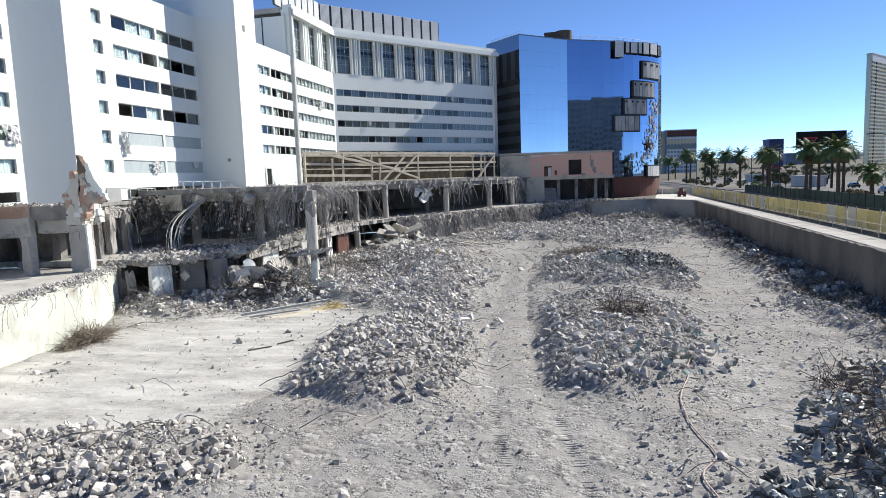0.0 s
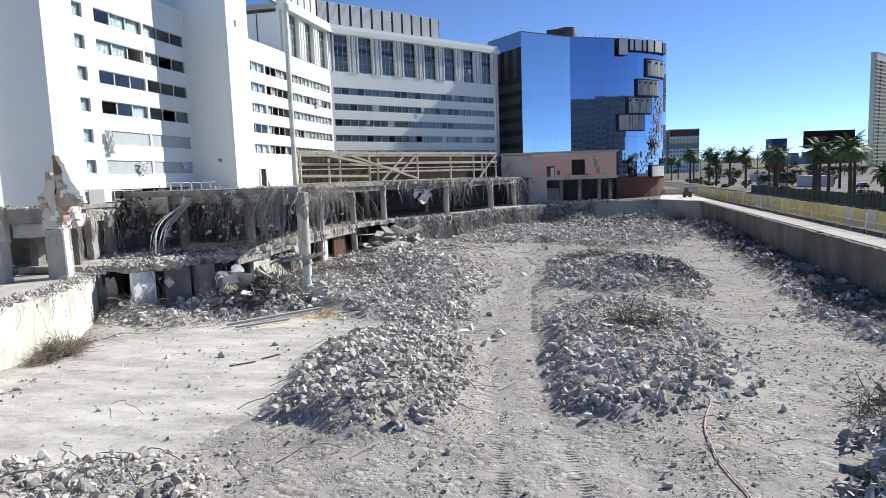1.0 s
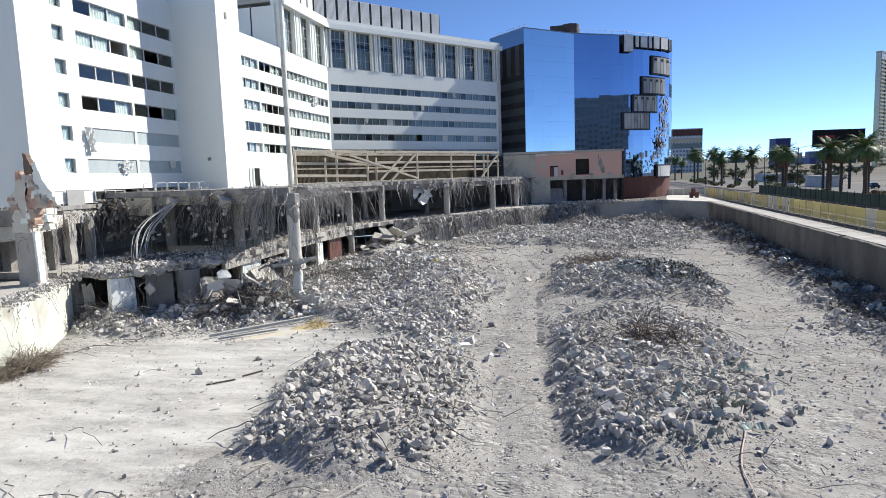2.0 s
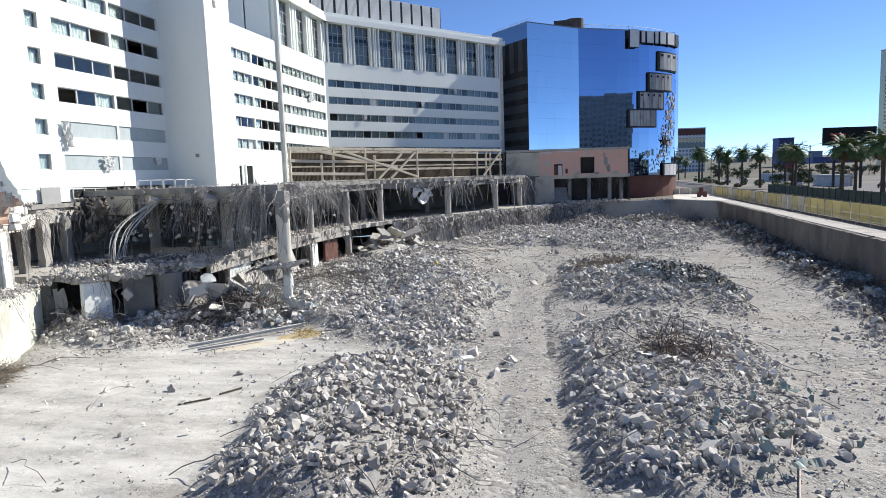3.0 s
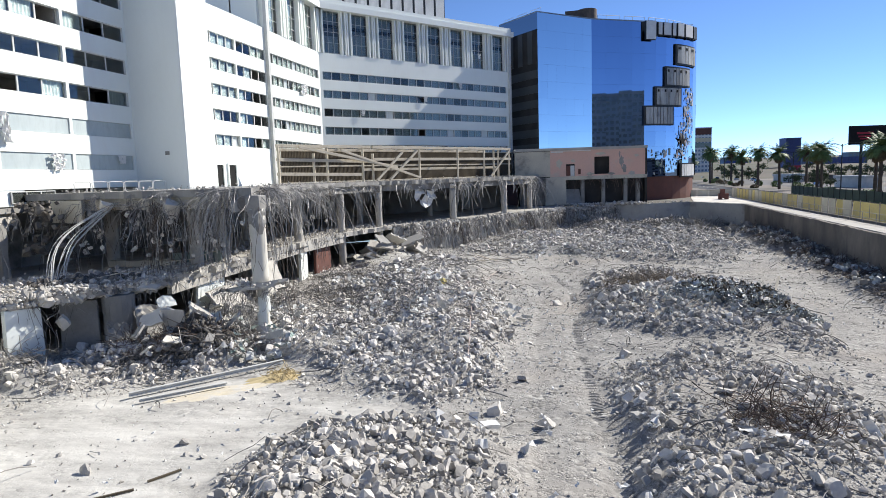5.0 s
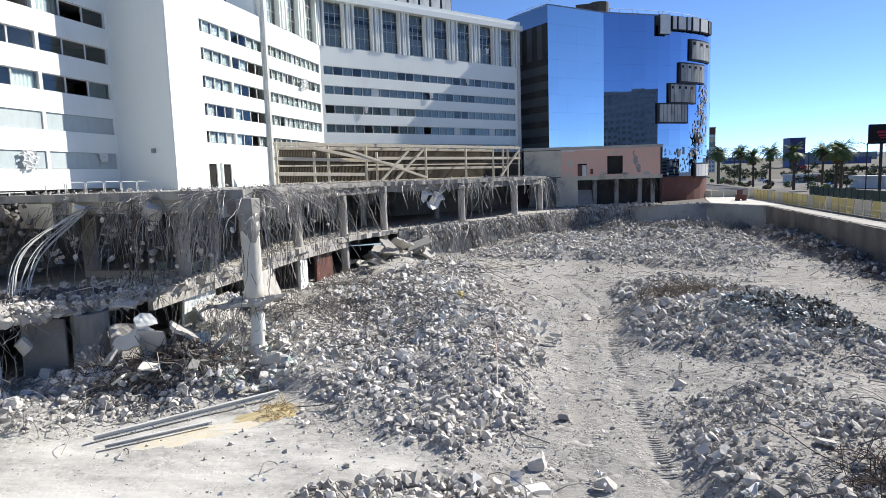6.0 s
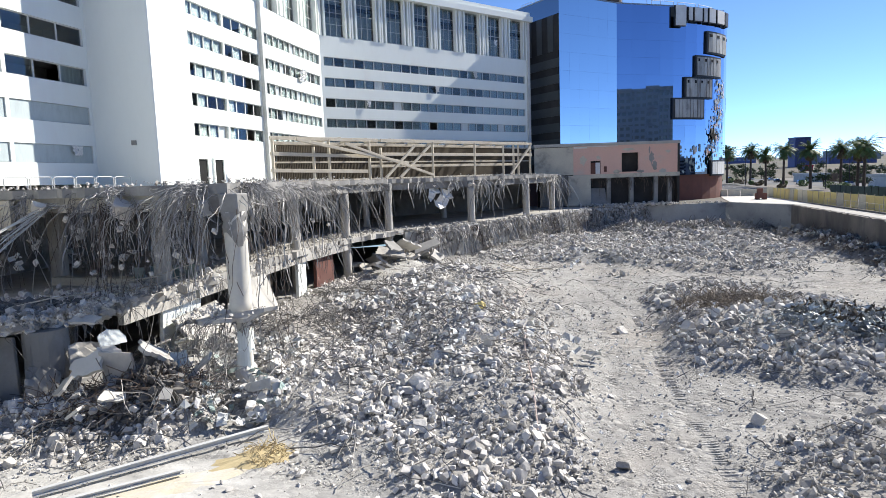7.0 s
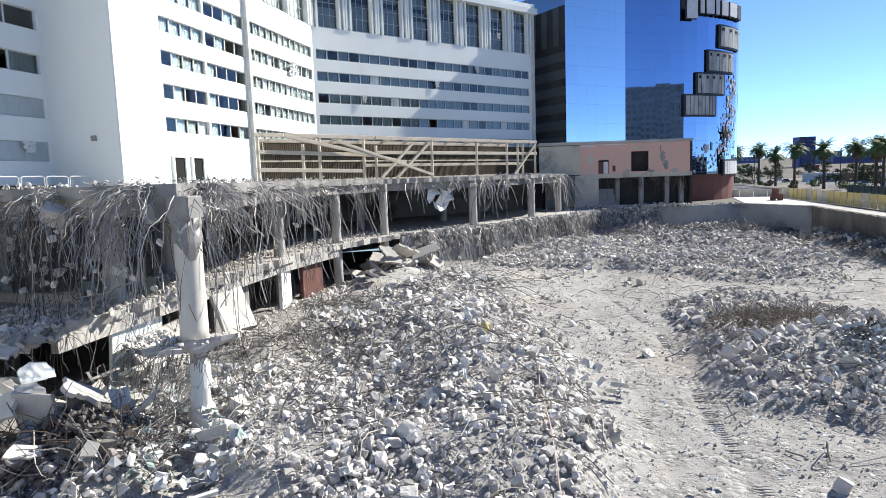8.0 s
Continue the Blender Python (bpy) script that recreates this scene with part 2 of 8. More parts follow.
M_straw = material("straw_dust", (0.58, 0.48, 0.28), (0.46, 0.37, 0.21), 0.8, 9.0, 0.95, bump=0.5)
M_sand = material("pale_yellow_dust", (0.64, 0.57, 0.42), (0.60, 0.55, 0.46), 0.7, 9.0, 0.95, bump=0.4, stain=(0.56, 0.54, 0.50), stain_scale=0.9, stain_low=0.48)
M_glass = glass_material("window_glass", (0.55, 0.62, 0.62), 0.02)
M_mirror = glass_material("blue_mirror_glass", (0.44, 0.54, 0.64), 0.015, 1.0, 0.0)
M_mirrordeep = glass_material("deep_blue_mirror_glass", (0.23, 0.33, 0.52), 0.02, 1.0, 0.0)
M_mirrordark = glass_material("dark_mirror_glass", (0.16, 0.19, 0.22), 0.03, 1.0, 0.0)
M_sheet = material("pale_plastic_sheet", (0.48, 0.54, 0.54), (0.40, 0.46, 0.47), 0.35, 3.0, 0.55, bump=0.15, stretch=(1, 1, 0.3))
M_slat = material("white_roof_slat", (0.74, 0.75, 0.75), (0.66, 0.67, 0.67), 0.3, 4.0, 0.6, bump=0.05)
M_screen = material("dirty_display_panel", (0.46, 0.47, 0.46), (0.34, 0.35, 0.345), 0.5, 4.0, 0.7, bump=0.1, stain=(0.24, 0.235, 0.225), stain_scale=0.6, stain_low=0.5, stretch=(1, 1, 0.4), obj_random=0.16)
M_tree = material("dark_tree_leaf", (0.075, 0.10, 0.045), (0.05, 0.075, 0.035), 0.4, 3.0, 0.7, bump=0.0, island=0.35)
M_mirrorside = glass_material("grey_blue_mirror_glass", (0.24, 0.29, 0.35), 0.03, 1.0, 0.0)
M_black = material("black_opening", (0.02, 0.02, 0.02), (0.015, 0.015, 0.015), 1, 4, 0.95, bump=0)
M_blue = material("far_blue_wall", (0.24, 0.30, 0.38), (0.20, 0.26, 0.34), 0.03, 0.5, 0.6, bump=0)
M_purple = material("far_purple_wall", (0.10, 0.13, 0.30), (0.08, 0.10, 0.25), 0.03, 0.5, 0.4, bump=0)
M_tan = material("far_tan_wall", (0.72, 0.62, 0.42), (0.66, 0.57, 0.39), 0.03, 0.5, 0.5, bump=0)
M_farwhite = material("far_white_grid", (0.80, 0.78, 0.76), (0.74, 0.72, 0.70), 0.03, 0.5, 0.6, bump=0)
M_gold = glass_material("gold_glass", (0.42, 0.36, 0.25), 0.2, 0.6, 0.0)
M_mount = material("far_mountain", (0.30, 0.31, 0.36), (0.26, 0.27, 0.33), 0.002, 0.02, 1.0, bump=0)
M_red = material("red_sign_paint", (0.42, 0.03, 0.05), (0.36, 0.03, 0.05), 0.5, 4, 0.6, bump=0)
M_hose = material("pink_hose", (0.60, 0.48, 0.43), (0.50, 0.40, 0.36), 1.0, 8, 0.7, bump=0.05)
M_teal = material("green_sheet", (0.34, 0.40, 0.375), (0.22, 0.29, 0.27), 0.8, 6, 0.6, bump=0.1, island=0.3)

# ---- mesh helpers ----
RNG = np.random.default_rng(7)


def empty(name, x=0, y=0, z=0):
    ob = new(name)
    ob.empty_display_size = 0.5
    ob.location = (x, y, z)
    return ob


def link_part(name, mesh, mat, parent=None, label=""):
    if mat and not mesh.materials:
        mesh.materials.append(mat)
    ob = new(name, mesh)
    if parent:
        ob.parent = parent
        ob.matrix_parent_inverse = world_of(parent).inverted()
    if label:
        tagged(ob, label)
    return ob


def world_of(ob):
    m = ob.matrix_basis.copy()
    if ob.parent:
        return world_of(ob.parent) @ ob.matrix_parent_inverse @ m
    return m


def part(name, bm, mat, parent=None, label=""):
    me = bpy.data.meshes.new(name)
    bmesh.ops.recalc_face_normals(bm, faces=bm.faces[:])
    bm.to_mesh(me)
    bm.free()
    return link_part(name, me, mat, parent, label)


def quick(name, verts, faces):
    """A mesh from numpy arrays; all faces with one corner count."""
    verts, faces = np.asarray(verts, np.float32), np.asarray(faces, np.int32)
    me = bpy.data.meshes.new(name)
    k = faces.shape[1]
    me.vertices.add(len(verts))
    me.vertices.foreach_set("co", verts.ravel())
    me.loops.add(faces.size)
    me.loops.foreach_set("vertex_index", faces.ravel())
    me.polygons.add(len(faces))
    me.polygons.foreach_set("loop_start", np.arange(len(faces), dtype=np.int32) * k)
    me.update(calc_edges=True)
    me.validate()
    me.shade_flat()
    return me


def hexa(bm, pts):
    """Eight corners: four below, four above, in the same turn."""
    v = [bm.verts.new(p) for p in pts]
    for f in ((0, 3, 2, 1), (4, 5, 6, 7), (0, 1, 5, 4), (1, 2, 6, 5), (2, 3, 7, 6), (3, 0, 4, 7)):
        bm.faces.new([v[i] for i in f])


def box(bm, x0, x1, y0, y1, z0, z1):
    hexa(bm, [(x0, y0, z0), (x1, y0, z0), (x1, y1, z0), (x0, y1, z0), (x0, y0, z1), (x1, y0, z1), (x1, y1, z1), (x0, y1, z1)])


def beam(bm, a, b, w, h, up=(0, 0, 1)):
    """A bar of section w by h from a to b."""
    a, b, up = Vector(a), Vector(b), Vector(up)
    d = (b - a).normalized()
    s = d.cross(up)
    s = s.normalized() if s.length > 1e-4 else Vector((1, 0, 0))
    t = s.cross(d).normalized()
    s, t = s * w / 2, t * h / 2
    hexa(bm, [a - s - t, a + s - t, b + s - t, b - s - t, a - s + t, a + s + t, b + s + t, b - s + t])


class Wall:
    """A vertical plane: along u from the point a towards b, out along the normal on its right-hand side."""

    def __init__(self, a, b):
        self.a, d = Vector((*a, 0)), Vector((b[0] - a[0], b[1] - a[1], 0))
        self.len = d.length
        self.u = d.normalized()
        self.n = Vector((self.u.y, -self.u.x, 0))

    def at(self, u, d, z):
        return self.a + self.u * u + self.n * d + Vector((0, 0, z))

    def box(self, bm, u0, u1, d0, d1, z0, z1):
        q = self.at
        hexa(bm, [q(u0, d0, z0), q(u1, d0, z0), q(u1, d1, z0), q(u0, d1, z0), q(u0, d0, z1), q(u1, d0, z1), q(u1, d1, z1), q(u0, d1, z1)])

    def place(self, u, d, z):
        m = Matrix((self.u, self.n, Vector((0, 0, 1)))).transposed().to_4x4()
        m.translation = self.at(u, d, z)
        return m


def prism(bm, poly, z0, z1):
    lo, hi = [bm.verts.new((x, y, z0)) for x, y in poly], [bm.verts.new((x, y, z1)) for x, y in poly]
    bm.faces.new(lo[::-1])
    bm.faces.new(hi)
    for i in range(len(poly)):
        j = (i + 1) % len(poly)
        bm.faces.new((lo[i], lo[j], hi[j], hi[i]))


def ragged_prism(bm, poly, z0, z1, rough=0.25, step=0.7, seed=0):
    """A slab whose outline is broken: the edge is divided and pushed in and out."""
    r = random.Random(seed)
    out = []
    for i, p in enumerate(poly):
        q = poly[(i + 1) % len(poly)]
        L = math.hypot(q[0] - p[0], q[1] - p[1])
        k = max(1, int(L / step))
        for s in range(k):
            f = s / k
            out.append((p[0] + (q[0] - p[0]) * f + r.uniform(-rough, rough), p[1] + (q[1] - p[1]) * f + r.uniform(-rough, rough)))
    prism(bm, out, z0, z1)


def round_column(bm, x, y, z0, z1, r, sides=20, rings=6, wobble=0.0, seed=0):
    rr = random.Random(seed)
    prev = None
    for k in range(rings + 1):
        z = z0 + (z1 - z0) * k / rings
        ring = []
        for i in range(sides):
            a = 2 * math.pi * i / sides
            q = r * (1 + rr.uniform(-wobble, wobble))
            ring.append(bm.verts.new((x + q * math.cos(a), y + q * math.sin(a), z)))
        if prev:
            for i in range(sides):
                bm.faces.new((prev[i], prev[(i + 1) % sides], ring[(i + 1) % sides], ring[i]))
        else:
            bm.faces.new(ring[::-1])
        prev = ring
    bm.faces.new(prev)


class Tubes:
    """Collects thin bent bars and makes one mesh of them."""

    def __init__(self):
        self.v, self.f, self.count = [], [], 0

    def add(self, pts, r, sides=4):
        pts = np.asarray(pts, float)
        t = np.gradient(pts, axis=0)
        t /= np.linalg.norm(t, axis=1)[:, None] + 1e-9
        ref = np.where(np.abs(t[:, 2:3]) > 0.8, np.array([[1.0, 0, 0]]), np.array([[0, 0, 1.0]]))
        s = np.cross(t, ref)
        s /= np.linalg.norm(s, axis=1)[:, None] + 1e-9
        q = np.cross(s, t)
        a = np.arange(sides) * 2 * math.pi / sides
        ring = pts[:, None] + r * (np.cos(a)[None, :, None] * s[:, None] + np.sin(a)[None, :, None] * q[:, None])
        n = len(pts)
        i, j = np.meshgrid(np.arange(n - 1), np.arange(sides), indexing="ij")
        k = (j + 1) % sides
        f = np.stack([i * sides + j, i * sides + k, (i + 1) * sides + k, (i + 1) * sides + j], -1).reshape(-1, 4) + self.count
        self.v.append(ring.reshape(-1, 3))
        self.f.append(f)
        self.count += n * sides

    def mesh(self, name):
        return quick(name, np.concatenate(self.v), np.concatenate(self.f))


lattice = {}


def value_noise(x, y, scale, seed):
    g = lattice.setdefault(seed, None)
    if g is None:
        g = lattice[seed] = np.random.default_rng(seed).random((257, 257))
    u, v = x / scale + 1000.3, y / scale + 1000.7
    i, j = np.floor(u).astype(int), np.floor(v).astype(int)
    a, b = u - i, v - j
    a, b = a * a * (3 - 2 * a), b * b * (3 - 2 * b)
    i, j = i % 256, j % 256
    return (g[i, j] * (1 - a) + g[i + 1, j] * a) * (1 - b) + (g[i, j + 1] * (1 - a) + g[i + 1, j + 1] * a) * b


def fbm(x, y, scale, seed, octaves=4):
    out, amp, tot = 0.0, 1.0, 0.0
    for k in range(octaves):
        out = out + amp * (value_noise(x, y, scale / 2**k, seed + k) - 0.5)
        tot += amp
        amp *= 0.55
    return out / tot * 2


def seg_dist(x, y, line):
    """Distance from points to a polyline."""
    best = np.full(np.shape(x), 1e9)
    for (ax, ay), (bx, by) in zip(line, line[1:]):
        dx, dy = bx - ax, by - ay
        t = np.clip(((x - ax) * dx + (y - ay) * dy) / (dx * dx + dy * dy), 0, 1)
        best = np.minimum(best, np.hypot(x - ax - t * dx, y - ay - t * dy))
    return best


def inside(x, y, poly):
    x, y = np.asarray(x), np.asarray(y)
    res = np.zeros(x.shape, bool)
    for (ax, ay), (bx, by) in zip(poly, poly[1:] + poly[:1]):
        res ^= ((ay > y) != (by > y)) & (x < (bx - ax) * (y - ay) / (by - ay + 1e-12) + ax)
    return res

# ---- ground ----
RIGHT_X = 20.5
FAR = [(20.5, 138), (13.2, 151), (4.5, 146.5), (-1, 144), (-9.8, 136.5), (-17, 124), (-25, 107.5), (-31, 98)]
LEFT = [(-31, 98), (-34.5, 88), (-37, 78), (-37, 60), (-39.5, 52), (-41.2, 47.6), (-39.6, 45.2), (-35.6, 37.3), (-35.0, 29.5), (-31.0, 18), (-26, 5), (-24, -30)]
PIT = [(20.5, -30)] + FAR + LEFT[1:]
STREET = 4.05
# pile centre, half width, half length, lean of its long side (degrees), height
MOUNDS = [
    (-11.8, 34.0, 4.6, 9.5, 15, 1.25), (1.2, 41.0, 5.2, 12.5, 4, 0.9), (1.7, 68.0, 7.5, 8.0, 5, 1.5), (-17.0, 62.5, 4.6, 6.0, 18, 2.3), (-14.0, 54.0, 3.2, 4.0, 30, 0.9), (-21.5, 70.0, 4.0, 6.0, 10, 1.0),
    (-22.5, 82.0, 7.0, 14.0, 14, 1.3), (-22.0, 55.0, 4.0, 6.0, 30, 0.7), (-19.0, 17.5, 6.5, 5.0, 70, 0.7), (11.8, 23.0, 3.6, 8.0, -10, 1.3), (9.0, 18.0, 3.6, 3.5, 0, 0.8), (16.8, 42.0, 2.4, 9.0, 0, 0.55),
    (0.0, 112.0, 14.0, 22.0, 8, 0.9), (-14.0, 112.0, 6.0, 12.0, 30, 0.9), (17.2, 75.0, 2.2, 14.0, 0, 0.6), (18.5, 110.0, 2.4, 20.0, 0, 0.9), (-33.0, 49.5, 4.0, 2.5, 0, 0.6), (-27.5, 50.5, 3.0, 2.0, -20, 1.0), (-29.5, 60.0, 4.0, 6.0, 10, 1.5), (-31.0, 73.0, 3.5, 8.0, 8, 1.6),
    (-14.5, 53.0, 5.5, 5.0, 20, 0.38), (3.8, 54.0, 5.0, 5.0, 0, 0.6), (9.5, 50.0, 3.0, 4.0, 0, 0.35), (-4.0, 139.0, 9.0, 4.0, -60, 1.2), (12.0, 143.0, 6.0, 4.0, 0, 1.1), (-37.0, 45.0, 3.0, 1.8, 0, 1.0), (-30.5, 90.0, 3.0, 8.0, 8, 2.0), (-30.0, 97.0, 3.5, 5.0, 30, 1.6),
]
TRACK = [(1.0, -20), (-0.6, 17), (-1.8, 22), (-4.3, 33), (-5.8, 45), (-7.2, 60), (-8.0, 74), (-12.0, 90), (-9.0, 100)]
TRACK_R = [(6.5, -20), (7.2, 22), (9.6, 39), (11.6, 60), (12.4, 80), (11.5, 96), (6.0, 104)]
PALE = [(-36, 20), (-18.5, 21.5), (-15.6, 27.5), (-17.6, 36), (-17.6, 40.5), (-12.8, 43.6), (-13.2, 46.0), (-19.5, 46.2), (-22.2, 49.2), (-24.8, 47.8), (-28.5, 45.0), (-34, 41.5)]


# outlines of the heaps of broken concrete
PILES = [
    [(-14.9, 28.2), (-17.0, 34.5), (-17.2, 39.6), (-14.6, 41.6), (-8.9, 43.0), (-7.1, 35.0), (-6.6, 29.6), (-8.0, 26.9), (-11.2, 25.2)],
    [(-4.2, 46.3), (-3.5, 39.8), (-1.9, 30.4), (1.5, 29.3), (4.7, 33.2), (6.3, 40.8), (6.3, 50.5), (0.0, 53.6), (-4.5, 52.0)],
    [(-5.2, 62.2), (1.6, 58.2), (8.6, 56.0), (9.8, 72.0), (6.0, 82.0), (0.0, 88.5), (-5.5, 84.0), (-5.2, 72.0)],
    [(-24.5, 51.5), (-28.0, 60.0), (-30.0, 76.0), (-24.0, 92.0), (-17.0, 84.0), (-12.6, 70.0), (-10.4, 58.0), (-9.2, 49.0), (-11.5, 44.6), (-15.0, 46.4), (-19.5, 50.0)],
    [(-28.0, 21.0), (-22.2, 22.6), (-17.0, 22.8), (-13.2, 21.0), (-12.4, 19.0), (-16.1, 16.8), (-24.0, 13.0)],
    [(15.6, 36.0), (15.2, 60.0), (16.6, 90.0), (16.8, 128.0), (21.0, 136.0), (21.0, 30.0)],
    [(-30.0, 45.6), (-36.8, 43.2), (-41.5, 48.0), (-34.0, 52.0), (-26.0, 54.0), (-25.2, 49.8)],
    [(-8.0, 100.0), (2.0, 92.0), (10.0, 92.0), (15.0, 108.0), (15.0, 134.0), (8.0, 150.0), (-10.0, 138.0), (-22.0, 116.0), (-24.0, 104.0)],
]


def pile_field(x, y):
    """1 on the heaps with a ragged border about a metre wide, 0 beside them."""
    wx, wy = x + 1.5 * fbm(x, y, 3.5, 14) + 0.6 * fbm(x, y, 1.1, 15), y + 1.5 * fbm(x, y, 3.5, 16) + 0.6 * fbm(x, y, 1.1, 17)
    best = np.zeros(np.shape(x))
    for poly in PILES:
        e = seg_dist(wx, wy, poly + poly[:1])
        best = np.maximum(best, np.clip(np.where(inside(wx, wy, poly), 0.45 + e / 1.9, 0.45 - e / 1.5), 0, 1))
    return best


def mound_field(x, y):
    h = np.zeros(np.shape(x))
    k = pile_field(x, y)
    x, y = x + 2.0 * fbm(x, y, 5, 14) + 0.8 * fbm(x, y, 1.8, 15), y + 2.0 * fbm(x, y, 5, 16) + 0.8 * fbm(x, y, 1.8, 17)
    for cx, cy, w, l, lean, top in MOUNDS:
        a = radians(lean)
        u = (x - cx) * math.cos(a) + (y - cy) * math.sin(a)
        v = -(x - cx) * math.sin(a) + (y - cy) * math.cos(a)
        q = (u / w) ** 2 + (v / l) ** 2
        h = h + top * np.exp(-1.1 * q**1.1)
    return h * (0.42 + 0.58 * k) + 0.22 * k


def flat_field(x, y):
    """1 on wheel tracks and on the swept pale slab, 0 elsewhere."""
    t = np.exp(-((seg_dist(x, y, TRACK) / 2.3) ** 4))
    r = 0.9 * np.exp(-((seg_dist(x, y, TRACK_R) / 2.8) ** 4))
    p = inside(x + 1.2 * fbm(x, y, 4, 61), y + 1.2 * fbm(x, y, 4, 62), PALE) * 1.0
    return np.maximum(np.maximum(t, r), p)


def dust_field(x, y):
    """How much pale dust lies on the ground."""
    wx, wy = x + 2.2 * fbm(x, y, 5, 61), y + 2.2 * fbm(x, y, 5, 62)
    edge = seg_dist(wx, wy, PALE + PALE[:1])
    d = np.where(inside(wx, wy, PALE), 0.5 + edge / 2.5, 0.5 - edge / 1.6)
    d = np.clip(d, 0, 1)
    left = np.clip((-9 - x) / 6, 0, 1) * np.clip((y - 44) / 6, 0, 1) * 0.55
    near = np.clip((3 - x) / 8, 0, 1) * np.clip((48 - y) / 12, 0, 1) * np.clip((y - 20) / 10, 0, 1) * np.clip((-5 - x) / 4, 0.25, 1) * 0.4
    foot = np.clip((-21 - x) / 4, 0, 1) * np.clip((y - 40) / 4, 0, 1) * np.clip((58 - y) / 6, 0, 1) * 0.75
    left = np.maximum(np.maximum(left, near), foot)
    return np.maximum(d, left * (0.6 + 0.8 * fbm(x, y, 4, 63)))


def soil_and_shade_field(x, y):
    """How far the ground is darkened: painted shade and dark debris along the street wall, dark ground under the wire
    heaps and below the deck corner.
    """
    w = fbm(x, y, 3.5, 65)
    # this strip puts the wall's shade into the ground colour
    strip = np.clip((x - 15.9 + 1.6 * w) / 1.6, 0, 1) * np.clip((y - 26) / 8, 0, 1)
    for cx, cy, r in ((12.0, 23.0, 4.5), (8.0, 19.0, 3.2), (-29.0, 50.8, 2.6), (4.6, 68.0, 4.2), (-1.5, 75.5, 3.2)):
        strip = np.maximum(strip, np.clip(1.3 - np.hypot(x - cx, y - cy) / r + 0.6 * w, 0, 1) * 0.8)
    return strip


def true_height(x, y):
    x, y = np.asarray(x, float), np.asarray(y, float)
    f = flat_field(x, y)
    h = mound_field(x, y) * (1 - 0.75 * f) + (0.35 * fbm(x, y, 9, 11) + 0.16 * fbm(x, y, 1.6, 21, 3)) * (1 - 0.8 * f)
    ruts = seg_dist(x, y, TRACK)
    h = h - 0.10 * np.exp(-(((ruts - 1.3) / 0.35) ** 2)) + 0.03 * fbm(x, y, 0.9, 31, 2)
    wall = np.minimum(np.abs(RIGHT_X - x), seg_dist(x, y, FAR))
    return h + np.where(x > 14, 0.45, 0.9) * np.exp(-((wall / 2.2) ** 2)) * (0.6 + 0.8 * fbm(x, y, 5, 41))


GRID_X, GRID_Y = np.arange(-46, 23, 0.25), np.arange(-32, 156, 0.25)
GRID_Z = true_height(*np.meshgrid(GRID_X, GRID_Y, indexing="ij"))


def height(x, y):
    """The ground's height, read from the grid."""
    u, v = (np.asarray(x, float) + 46) / 0.25, (np.asarray(y, float) + 32) / 0.25
    u, v = np.clip(u, 0, len(GRID_X) - 1.001), np.clip(v, 0, len(GRID_Y) - 1.001)
    i, j = u.astype(int), v.astype(int)
    a, b = u - i, v - j
    return (GRID_Z[i, j] * (1 - a) + GRID_Z[i + 1, j] * a) * (1 - b) + (GRID_Z[i, j + 1] * (1 - a) + GRID_Z[i + 1, j + 1] * a) * b


def build_ground():
    xs, ys = np.arange(-44, 21.6, 0.33), np.arange(-30, 153.5, 0.36)
    X, Y = np.meshgrid(xs, ys, indexing="ij")
    Z = height(X, Y)
    keep = inside(X, Y, PIT)
    near = ~keep & (np.minimum(seg_dist(X, Y, PIT + PIT[:1]), 9) > 1.0)
    n, m = X.shape
    idx = np.arange(n * m).reshape(n, m)
    q = np.stack([idx[:-1, :-1], idx[1:, :-1], idx[1:, 1:], idx[:-1, 1:]], -1).reshape(-1, 4)
    q = q[~near.ravel()[q].all(1)]
    ob = link_part("ground", quick("ground", np.stack([X, Y, Z], -1).reshape(-1, 3), q), M_dirt)
    ob.data.shade_smooth()
    layer = ob.data.attributes.new("dust", "FLOAT", "POINT")
    layer.data.foreach_set("value", dust_field(X, Y).ravel().astype(np.float32))
    # painted shade along the street wall, with the dark ground of the heaps
    layer = ob.data.attributes.new("soil_and_shade", "FLOAT", "POINT")
    layer.data.foreach_set("value", soil_and_shade_field(X, Y).ravel().astype(np.float32))
    tagged(ob, "dusty grey demolition pit floor with wheel ruts", "ground", kind="structure")
    # street level, round the pit to the horizon
    bm = bmesh.new()
    edges = []
    hole = [(20.5, -30)] + FAR + LEFT[1:6] + [(-52.2, 47.6), (-52.2, 17.9), (-31.0, 17.9), (-26, 5), (-24, -30)]
    for loop in ([(-3000, -3000), (3000, -3000), (3000, 3000), (-3000, 3000)], hole):
        vs = [bm.verts.new((x, y, STREET)) for x, y in loop]
        edges += [bm.edges.new((vs[i], vs[(i + 1) % len(vs)])) for i in range(len(vs))]
    bmesh.ops.triangle_fill(bm, use_beauty=True, edges=edges)
    ob = part("ground_street_level", bm, M_ground)
    if ob.data.polygons[0].normal.z < 0:
        ob.data.flip_normals()
    tagged(ob, "pale desert ground beyond the pit", "ground", kind="structure")


build_ground()

